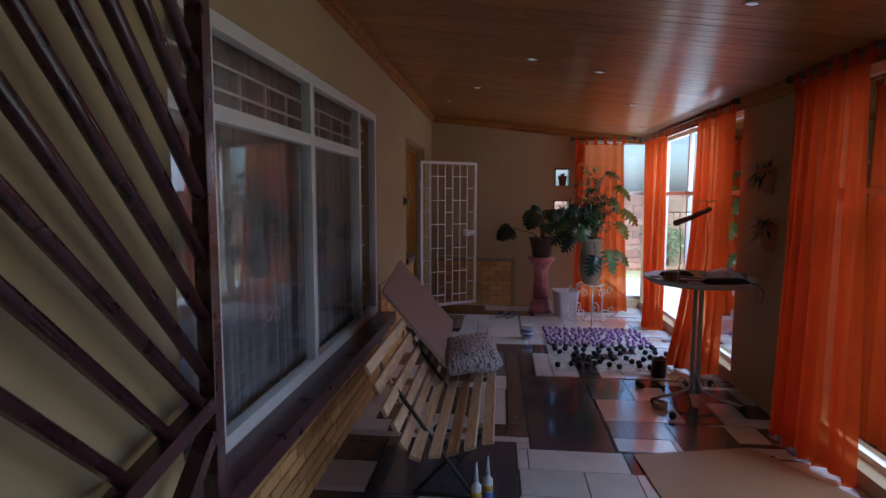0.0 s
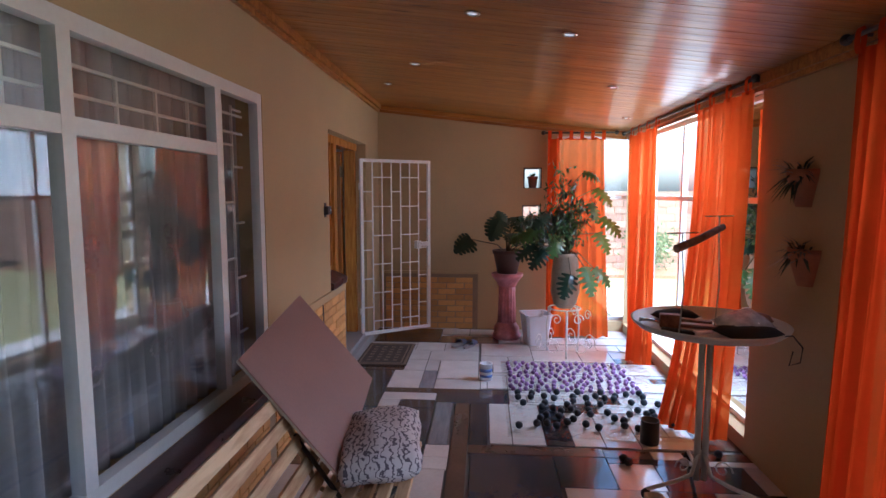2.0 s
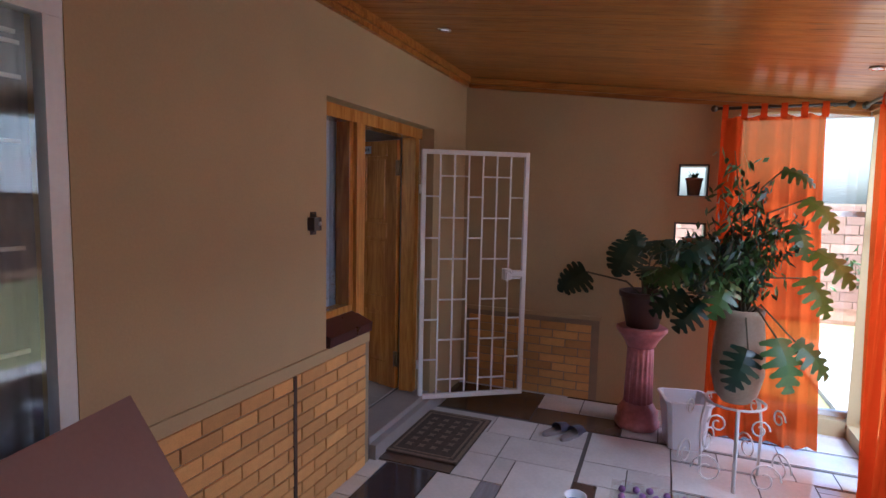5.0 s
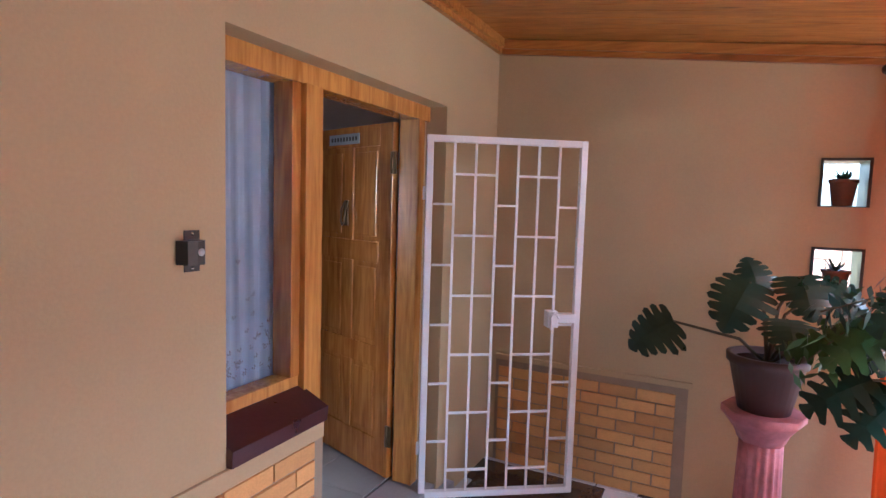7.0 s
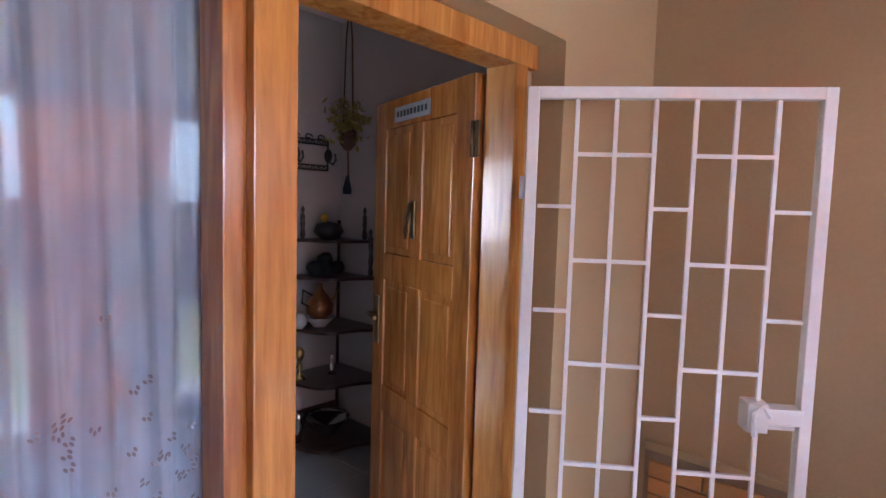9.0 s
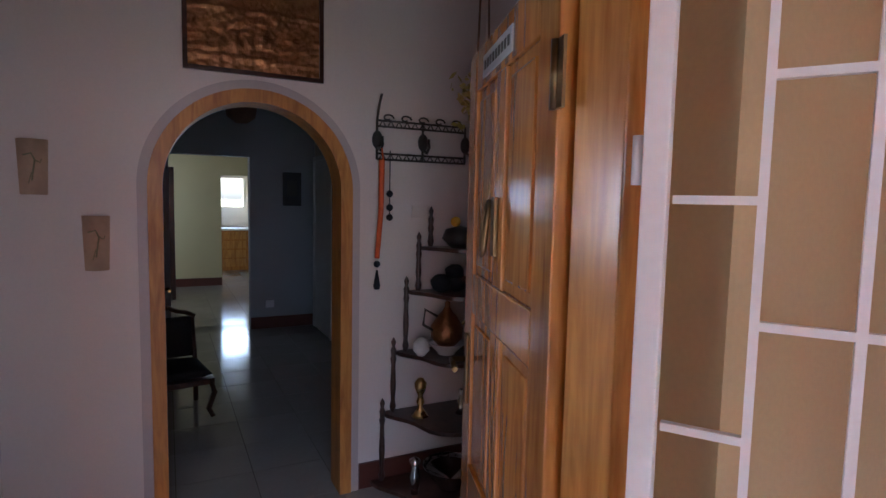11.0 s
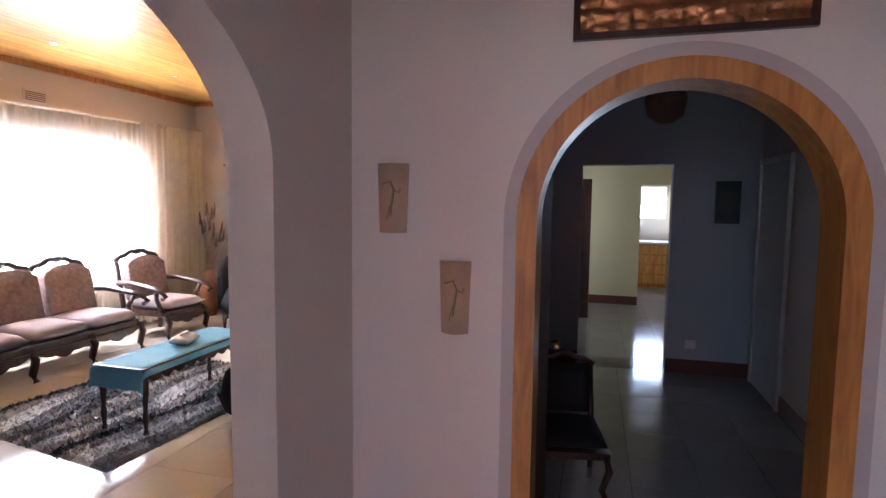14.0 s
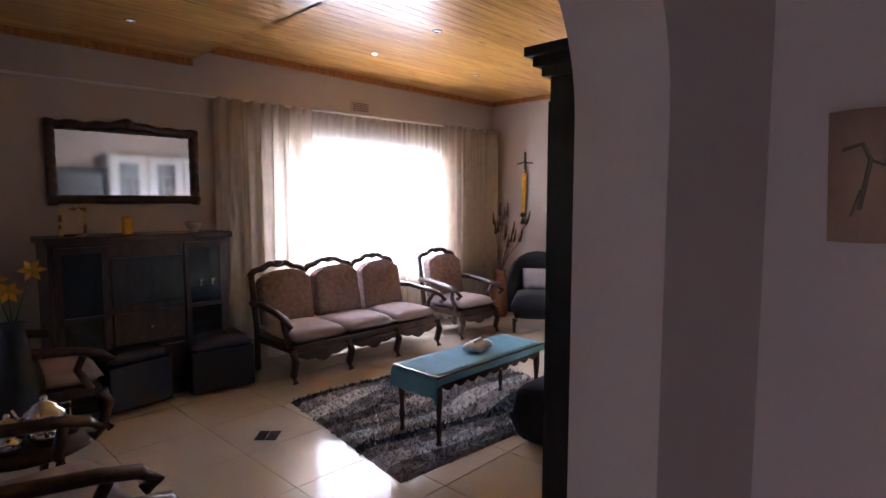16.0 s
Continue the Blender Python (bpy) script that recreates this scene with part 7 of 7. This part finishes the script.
def reed_vase():
    v = thing("reed_vase", pose(-7.2, 2.15, FLOOR_IN), "floor vase with tall dried reeds in the corner", "vase")
    part("vase", made(lathe, [(0.09, 0), (0.14, 0.2), (0.12, 0.45), (0.06, 0.6), (0.08, 0.66)], 18), TERRACOTTA, v)
    rn = random.Random(12)
    for k in range(16):
        a = rn.uniform(0, 6.28)
        r = rn.uniform(0.1, 0.42)
        z = rn.uniform(1.0, 1.45)
        tip = (abs(r * math.cos(a)) - 0.12, r * math.sin(a) * 0.8 + 0.1, z)
        stm = part("stem", made(tube, [(0, 0, 0.6), (tip[0] * 0.4, tip[1] * 0.4, 0.6 + (z - 0.6) * 0.55), tip], 0.005, 5), DRIED, v)
        part("plume", made(tube, [tip, (tip[0] * 1.1, tip[1] * 1.1, z + 0.09), (tip[0] * 1.15, tip[1] * 1.15, z + 0.18)], 0.022, 7, 0.006), REED, stm)


reed_vase()
tb = thing("wall_crucifix_hook", pose(-7.565, 2.30, 2.3), "small dark metal wall ornament with hooks", "wall ornament")
part("hook_bar", made(tube, [(0.015, -0.13, 0), (0.03, 0, 0.02), (0.015, 0.13, 0)], 0.01, 7), DARK_STEEL, tb)
part("stem", made(tube, [(0.015, 0, -0.12), (0.015, 0, 0.16)], 0.012, 7), DARK_STEEL, tb)
tassel("yellow_tassel", -7.53, 2.31, 2.22, 0.55, YELLOW, "long yellow cord tassel hanging on the lounge wall", 0.035)


def armoire():
    a = thing("tall_cabinet", pose(-2.57, 5.93, FLOOR_IN), "tall black lacquered cabinet with a moulded cornice", "cabinet")
    part("body", made(box, -1.0, 0, 0.0, 0.55, 0, 2.02, 0.006), BLACK_WOOD, a)
    for k, (e, z0, z1) in enumerate(((0.02, 2.02, 2.05), (0.04, 2.05, 2.08), (0.06, 2.08, 2.11))):
        part("cornice", made(box, -1.0 - e, e, -e, 0.555, z0, z1, 0.004), BLACK_WOOD, a)
    for x in (-0.98, -0.49):
        dd = part("door", made(box, x, x + 0.47, -0.02, 0.0, 0.1, 1.95, 0.006), BLACK_WOOD, a)
        part("handle", made(ball, (x + (0.43 if x < -0.6 else 0.04), -0.035, 1.0), 0.015), BRASS, dd)


armoire()


def wall_unit():
    u = thing("wall_unit", pose(-3.68, 6.12, FLOOR_IN), "cream painted wall unit with dark leaded glass doors", "cabinet")
    W, H, D = 1.7, 2.35, 0.37
    part("body", made(box, -W, 0, 0.02, D, 0, H, 0.006), CREAM_METAL, u)
    part("shelf_board", made(box, -W - 0.02, 0.02, -0.06, 0.02, 1.42, 1.47, 0.006), BLUE_INK, u, "blue-painted shelf board")
    for k in range(3):
        x = -W + 0.04 + 0.55 * k
        dr3 = part("glass_door", made(box, x + 0.12, x + 0.40, 0.0, 0.012, 1.62, 2.22), BLACK_WOOD, u, "dark leaded glass")
        bm = bmesh.new()
        for a in ((x, x + 0.12, 1.52, 2.32), (x + 0.40, x + 0.52, 1.52, 2.32), (x + 0.12, x + 0.40, 1.52, 1.62), (x + 0.12, x + 0.40, 2.22, 2.32)):
            box(bm, a[0], a[1], -0.012, 0.016, a[2], a[3])
        for f in range(1, 3):
            box(bm, x + 0.12 + 0.093 * f - 0.004, x + 0.12 + 0.093 * f + 0.004, -0.006, 0.0, 1.62, 2.22)
            box(bm, x + 0.12, x + 0.40, -0.008, -0.006, 1.62 + 0.2 * f - 0.004, 1.62 + 0.2 * f + 0.004)
        part("door_frame", bm, PORCELAIN, dr3)
        part("door", made(box, x, x + 0.52, -0.012, 0.018, 0.1, 1.38, 0.008), CREAM_METAL, u)


wall_unit()
il = thing("floor_inlay", pose(-2.9, 3.46, FLOOR_IN + 0.001, 0, 0, 45), "small dark diamond tile inlay in the lounge floor", "inlay")
for i in range(2):
    for j in range(2):
        part("inlay_tile", made(box, -0.075 + 0.078 * i, -0.003 + 0.078 * i, -0.075 + 0.078 * j, -0.003 + 0.078 * j, 0, 0.003), TILE_DARK, il)


# ---- garden ----
def garden_ground():
    bm = bmesh.new()
    n = 40
    vs = [bm.verts.new((600 * math.cos(k * math.tau / n), 600 * math.sin(k * math.tau / n), -0.22)) for k in range(n)]
    bm.faces.new(vs)
    return bm


structure("ground", garden_ground(), GRASS, "dry straw-coloured lawn reaching away from the house", "lawn")
structure("pavement_garden", made(box, 3.3, 4.5, -3, 13, -0.3, -0.17), PAVING, "pale concrete garden path along the windows", "path")
structure("flower_bed", made(box, 10.6, 11.9, -3, 30, -0.3, -0.15), EARTH, "bare red earth bed under the boundary wall", "flower bed")
structure("flower_bed_end", made(box, 2.0, 11.9, 14.6, 15.9, -0.3, -0.15), EARTH, "bare red earth bed", "flower bed")


def boundary(name, x0, x1, y0, y1, axis):
    w = thing(name, Matrix(), "boundary wall of rough red-brown bricks", "garden wall")
    w["kind"] = "structure"
    part("core", made(box, x0, x1, y0, y1, -0.25, 1.75), MORTAR, w)
    me = unit_block_early("brick", 0.40, 0.16, STONEWALL)
    rnd = random.Random(4)
    length = (y1 - y0) if axis == "x" else (x1 - x0)
    for r in range(11):
        k = 0
        while k * 0.42 < length:
            u = (k + 0.5 * (r % 2)) * 0.42
            z = -0.2 + r * 0.175
            m = Matrix.Translation((x0 - 0.01 + rnd.uniform(-0.01, 0.01), y0 + u, z)) @ pose(0, 0, 0, 0, 0, 90) if axis == "x" else Matrix.Translation((x0 + u, y0 - 0.01 + rnd.uniform(-0.01, 0.01), z))
            ob = new("brick", me)
            ob.parent = w
            ob.matrix_world = m
            k += 1


def unit_block_early(name, w, h, mat):
    bm = made(box, -w / 2, w / 2, -0.02, 0.02, 0, h)
    me = bpy.data.meshes.new(name)
    bmesh.ops.recalc_face_normals(bm, faces=bm.faces)
    bm.to_mesh(me)
    bm.free()
    me.materials.append(mat)
    return me


boundary("wall_boundary", 12.0, 12.2, 2.0, 16.0, "x")
boundary("wall_boundary_end", 1.0, 12.0, 16.0, 16.2, "y")


def far_house(x, y, w, d, h, label):
    hs = thing("house", pose(x, y, -0.2), label, "house")
    part("wall", made(box, -w / 2, w / 2, -d / 2, d / 2, 0, h), PALE_HOUSE, hs)
    bm = bmesh.new()
    e = 0.5
    vs = [bm.verts.new(c) for c in ((-w / 2 - e, -d / 2 - e, h - 0.1), (w / 2 + e, -d / 2 - e, h - 0.1), (w / 2 + e, d / 2 + e, h - 0.1), (-w / 2 - e, d / 2 + e, h - 0.1), (-w / 4, 0, h + 1.9), (w / 4, 0, h + 1.9))]
    for q in ((0, 1, 5, 4), (1, 2, 5), (2, 3, 4, 5), (3, 0, 4), (3, 2, 1, 0)):
        bm.faces.new([vs[i] for i in q])
    part("roof", bm, ROOFTILE, hs, "red tiled hip roof")
    for k in range(3):
        part("window", made(box, -w / 2 + 1 + k * 2.2, -w / 2 + 2.1 + k * 2.2, -d / 2 - 0.03, -d / 2 + 0.02, 1.0, 2.1), DARK_STEEL, hs)
    return hs


far_house(19, 22, 9, 7, 2.7, "pale single-storey house with a red tiled roof beyond the wall")
far_house(22, 8, 7, 9, 2.7, "pale single-storey house with a red tiled roof behind the garden wall")


def leaf_cards(bm, n, place, size, seed):
    rnd = random.Random(seed)
    for _ in range(n):
        p = Vector(place(rnd))
        d = Vector((rnd.gauss(0, 1), rnd.gauss(0, 1), rnd.gauss(0, 0.6))).normalized()
        s = d.cross(Vector((rnd.gauss(0, 1), rnd.gauss(0, 1), rnd.gauss(0, 1)))).normalized()
        L, W = size * rnd.uniform(0.6, 1.3), size * rnd.uniform(0.25, 0.45)
        up = d.cross(s) * L * 0.15
        v = [bm.verts.new(q) for q in (p, p + d * L * 0.5 + s * W / 2 + up, p + d * L, p + d * L * 0.5 - s * W / 2 + up)]
        bm.faces.new(v)


def shrub(x, y, h, r, seed, label="loose green garden shrub"):
    s = thing("shrub", pose(x, y, -0.18), label, "shrub", "garden shrubs")
    rnd = random.Random(seed)
    bm = bmesh.new()
    tips = []
    for k in range(7):
        a = rnd.uniform(0, 6.28)
        tip = (r * 0.7 * math.cos(a), r * 0.7 * math.sin(a), h * rnd.uniform(0.5, 0.95))
        tips.append(tip)
        tube(bm, [(0, 0, 0), (tip[0] * 0.35, tip[1] * 0.35, tip[2] * 0.5), tip], 0.02, 5, 0.006)
    part("stem", bm, STEM, s)

    def place(rn):
        t = rn.choice(tips)
        f = rn.uniform(0.35, 1.05)
        return (t[0] * f + rn.gauss(0, r * 0.22), t[1] * f + rn.gauss(0, r * 0.22), max(0.05, t[2] * f + rn.gauss(0, h * 0.1)))
    bm = bmesh.new()
    leaf_cards(bm, 520, place, 0.15, seed)
    part("foliage", bm, LEAF_PALE if seed % 2 else LEAF, s)


for i, (x, y, h, r) in enumerate(((11.0, 7.3, 1.3, 0.8), (11.1, 10.2, 1.6, 0.9), (10.9, 13.4, 1.2, 0.8), (8.2, 15.1, 1.3, 0.9), (5.3, 15.2, 1.0, 0.7), (11.2, 4.2, 1.1, 0.7))):
    shrub(x, y, h, r, 20 + i)


def tree(x, y, h, r, seed):
    t = thing("tree", pose(x, y, -0.2), "broad garden tree beyond the boundary wall", "tree")
    rnd = random.Random(seed)
    bm = bmesh.new()
    tube(bm, [(0, 0, 0), (0.1, 0.05, h * 0.3), (0, 0.1, h * 0.55)], 0.2, 9, 0.12)
    tips = []
    for k in range(11):
        a = k * 2.4
        tip = (r * rnd.uniform(0.4, 0.95) * math.cos(a), r * rnd.uniform(0.4, 0.95) * math.sin(a), h * rnd.uniform(0.6, 1.0))
        tips.append(tip)
        tube(bm, [(0, 0.1, h * 0.5), (tip[0] * 0.4, tip[1] * 0.4, h * 0.62), tip], 0.08, 6, 0.015)
    part("trunk", bm, STEM, t)

    def place(rn):
        q = rn.choice(tips)
        return (q[0] + rn.gauss(0, r * 0.2), q[1] + rn.gauss(0, r * 0.2), q[2] + rn.gauss(0, h * 0.07))
    bm = bmesh.new()
    leaf_cards(bm, 2600, place, 0.28, seed)
    part("crown", bm, LEAF, t)


tree(15.5, 12.5, 4.8, 2.2, 41)
tree(14.5, 19.5, 4.2, 2.0, 42)


# ---- bricks and tiles ----
def unit_block(name, w, d, h, mat, bevel=0.0):
    bm = bmesh.new()
    box(bm, -w / 2, w / 2, -d / 2, d / 2, -h, 0)
    me = bpy.data.meshes.new(name)
    bmesh.ops.recalc_face_normals(bm, faces=bm.faces)
    bm.to_mesh(me)
    bm.free()
    me.materials.append(mat)
    return me


def set_piece(name, me, parent, m):
    ob = new(name, me)
    ob.parent = parent
    ob.matrix_world = m
    return ob


def mosaic():
    """Offcuts of three tiles laid in a random bond on the veranda."""
    fl = thing("floor_veranda", Matrix(), "veranda floor of mixed grey, charcoal and brown tile offcuts", "floor")
    fl["kind"] = "structure"
    rnd = random.Random(11)
    fixed = [(0.12, 0.47, 6.12, 7.04, "d"), (0.47, 0.76, 6.57, 7.05, "l"), (0.76, 0.89, 6.57, 7.05, "s"), (0.89, 1.28, 6.83, 7.40, "l"), (0.89, 1.30, 6.57, 6.83, "l"), (1.36, 1.54, 6.60, 6.96, "l"),
             (0.47, 1.54, 6.46, 6.57, "b"), (0.47, 0.93, 6.30, 6.46, "l"), (0.47, 0.64, 6.12, 6.30, "l"), (0.64, 0.93, 6.12, 6.30, "d"), (0.93, 1.54, 6.25, 6.46, "d"),
             (0.50, 0.93, 5.30, 6.12, "d"), (0.94, 1.08, 5.48, 6.25, "s"), (0.93, 1.10, 5.30, 5.48, "l"), (1.10, 1.22, 4.20, 6.25, "b"), (1.22, 1.36, 5.50, 6.25, "d"),
             (1.37, 1.53, 5.52, 6.25, "l"), (1.53, 1.76, 5.52, 6.25, "l"), (1.76, 1.95, 5.52, 6.25, "d"), (1.95, 2.16, 5.52, 6.1, "l"), (2.16, 2.40, 5.52, 6.1, "l"), (1.22, 2.12, 5.37, 5.50, "b"),
             (1.24, 1.78, 4.03, 5.37, "d"), (1.78, 2.12, 4.98, 5.37, "d"), (1.80, 2.38, 4.55, 4.98, "l"), (1.80, 2.22, 4.26, 4.55, "s"), (1.80, 2.18, 4.06, 4.26, "l"),
             (0.84, 1.09, 4.40, 5.14, "l"), (1.22, 1.82, 3.76, 4.03, "l"), (1.16, 1.54, 3.46, 3.76, "l"), (1.54, 1.84, 3.46, 3.76, "l"), (0.30, 1.15, 3.40, 4.12, "d"),
             (0.55, 0.76, 7.06, 7.40, "l"), (0.76, 1.28, 7.40, 7.75, "l"), (0.58, 0.90, 7.75, 8.06, "l"), (0.90, 1.28, 7.75, 8.06, "l"), (1.30, 1.58, 7.28, 7.58, "l"), (1.58, 1.84, 7.28, 7.58, "l"), (1.30, 1.84, 7.58, 8.06, "l"),
             (1.84, 2.33, 7.42, 7.82, "l"), (2.33, 2.66, 7.42, 7.84, "l"), (0.06, 0.82, 8.10, 8.72, "b"), (0.82, 1.16, 8.40, 8.72, "l"), (0.82, 1.50, 8.08, 8.38, "b"), (2.22, 2.62, 4.10, 4.52, "b"), (2.40, 2.95, 4.98, 5.30, "d")]
    cells = []

    def split(x0, x1, y0, y1):
        w, h = x1 - x0, y1 - y0
        if max(w, h) < 0.36 or (max(w, h) < 0.62 and w * h < 0.22 and rnd.random() < 0.55):
            cells.append((x0, x1, y0, y1))
        elif w > h * (0.8 + 0.5 * rnd.random()):
            c = x0 + w * rnd.choice((0.33, 0.4, 0.5, 0.6))
            split(x0, c, y0, y1)
            split(c, x1, y0, y1)
        else:
            c = y0 + h * rnd.choice((0.33, 0.4, 0.5, 0.6))
            split(x0, x1, y0, c)
            split(x0, x1, c, y1)

    def free(x0, x1, y0, y1, fs):
        """Cuts the rectangle round the fixed tiles."""
        for k, (a, b, c, d, _) in enumerate(fs):
            if a < x1 - 1e-6 and b > x0 + 1e-6 and c < y1 - 1e-6 and d > y0 + 1e-6:
                rest = fs[k + 1:]
                if y0 < c:
                    free(x0, x1, y0, c, rest)
                if y1 > d:
                    free(x0, x1, d, y1, rest)
                lo, hi = max(y0, c), min(y1, d)
                if x0 < a:
                    free(x0, a, lo, hi, rest)
                if x1 > b:
                    free(b, x1, lo, hi, rest)
                return
        split(x0, x1, y0, y1)

    free(0.0, 3.05, 1.2, 8.76, fixed)
    kinds = {"l": TILE_LIGHT, "d": TILE_DARK, "b": TILE_BROWN, "s": TILE_SLATE}
    todo = [(a, b, c, d, kinds[k]) for a, b, c, d, k in fixed]
    for a, b, c, d in cells:
        far = c > 5.4 and (a + b) > 2.6 or c > 6.3
        roll = rnd.random()
        m = TILE_LIGHT if roll < (0.86 if far else 0.5) else TILE_DARK if roll < (0.9 if far else 0.85) else TILE_BROWN
        todo.append((a, b, c, d, m))
    for a, b, c, d, m in todo:
        if b - a < 0.03 or d - c < 0.03:
            continue
        me = unit_block("tile", b - a - 0.008, d - c - 0.008, 0.01, m)
        set_piece("tile", me, fl, Matrix.Translation(((a + b) / 2, (c + d) / 2, rnd.uniform(-0.001, 0.001))))


mosaic()


def tile_floor(name, label, x0, x1, y0, y1, size, mat, z, keep=None):
    fl = thing(name, Matrix(), label, "floor")
    fl["kind"] = "structure"
    me = unit_block("tile", size - 0.004, size - 0.004, 0.01, mat)
    nx, ny = int(math.ceil((x1 - x0) / size)), int(math.ceil((y1 - y0) / size))
    for i in range(nx):
        for j in range(ny):
            cx, cy = x1 - (i + 0.5) * size, y1 - (j + 0.5) * size
            if keep and not keep(cx, cy):
                continue
            set_piece("tile", me, fl, Matrix.Translation((cx, cy, z)))


tile_floor("floor_lounge", "polished cream ceramic lounge floor tiles", -7.55, -0.26, 1.7, 6.62, 0.6, LOUNGE_TILE, FLOOR_IN)
tile_floor("floor_hall", "polished pale grey hall and passage floor tiles", -6.3, -0.26, 6.632, 8.88, 0.4, PASSAGE_TILE, FLOOR_IN)
tile_floor("floor_far_room", "polished pale floor tiles of the far rooms", -12.95, -6.3, 6.0, 9.0, 0.4, PASSAGE_TILE, FLOOR_IN)

BW, BH = 0.222, 0.073


def brick_face(name, label, u0, u1, z0, z1, put, seed):
    """Stretcher bond in raked mortar; put(u, z) gives the pose of a brick face."""
    wall = thing(name, Matrix(), label, "brickwork")
    wall["kind"] = "structure"
    full = unit_block("brick", BW - 0.010, 0.02, BH - 0.010, BRICK)
    half = unit_block("brick", BW / 2 - 0.010, 0.02, BH - 0.010, BRICK)
    rnd = random.Random(seed)
    z, row = z0, 0
    while z + BH <= z1 + 0.01:
        u = u0
        if row % 2:
            set_piece("brick", half, wall, put(u + BW / 4, z + BH - 0.005, rnd.uniform(-0.002, 0.002)))
            u += BW / 2
        while u + BW / 2 <= u1 + 0.01:
            if u + BW <= u1 + 0.01:
                set_piece("brick", full, wall, put(u + BW / 2, z + BH - 0.005, rnd.uniform(-0.002, 0.002)))
                u += BW
            else:
                set_piece("brick", half, wall, put(u + BW / 4, z + BH - 0.005, rnd.uniform(-0.002, 0.002)))
                u += BW / 2
        z += BH
        row += 1
    return wall


structure("brick_backing", made(box, 0.0, 0.008, 5.14, 6.99, 0.0, 0.8), MORTAR, "mortar bed behind the brick dado", "wall")
structure("brick_backing_end", made(box, 0.06, 1.25, 8.752, 8.76, 0.0, 0.72), MORTAR, "mortar bed behind the brick panel", "wall")
structure("brick_backing_long", made(box, 0.0, 0.008, 1.605, 5.14, 0.0, 0.546), MORTAR, "mortar bed behind the brick dado", "wall")
brick_face("wall_brick_dado", "orange face-brick dado below the plaster beside the door", 5.16, 6.99, 0.0, 0.81, lambda u, z, w: Matrix.Translation((0.009 + w, u, z)) @ pose(0, 0, 0, 0, 0, 90), 3)
brick_face("wall_brick_long", "orange face-brick dado below the long window sill", 1.61, 5.14, 0.0, 0.54, lambda u, z, w: Matrix.Translation((0.009 + w, u, z)) @ pose(0, 0, 0, 0, 0, 90), 4)
brick_face("wall_brick_panel", "orange face-brick panel low on the end wall", 0.08, 1.22, 0.0, 0.7, lambda u, z, w: Matrix.Translation((u, 8.751 + w, z)), 5)
brick_face("wall_brick_return", "face-brick return beside the doorstep", -0.2, 0.0, 0.14, 0.81, lambda u, z, w: Matrix.Translation((u, 6.996 + w, z)), 6)
structure("trim_dado_cap", made(box, 0.0, 0.014, 5.16, 6.99, 0.80, 0.865, 0.003), OCHRE, "plaster band over the brick dado", "trim")
structure("trim_panel_cap", made(box, 0.06, 1.27, 8.735, 8.76, 0.70, 0.735, 0.004), OCHRE, "plaster ledge over the brick panel", "trim")
structure("trim_expansion", made(box, 0.012, 0.024, 6.20, 6.225, 0.0, 0.80), TILE_BROWN, "dark vertical joint strip in the brick dado", "trim")
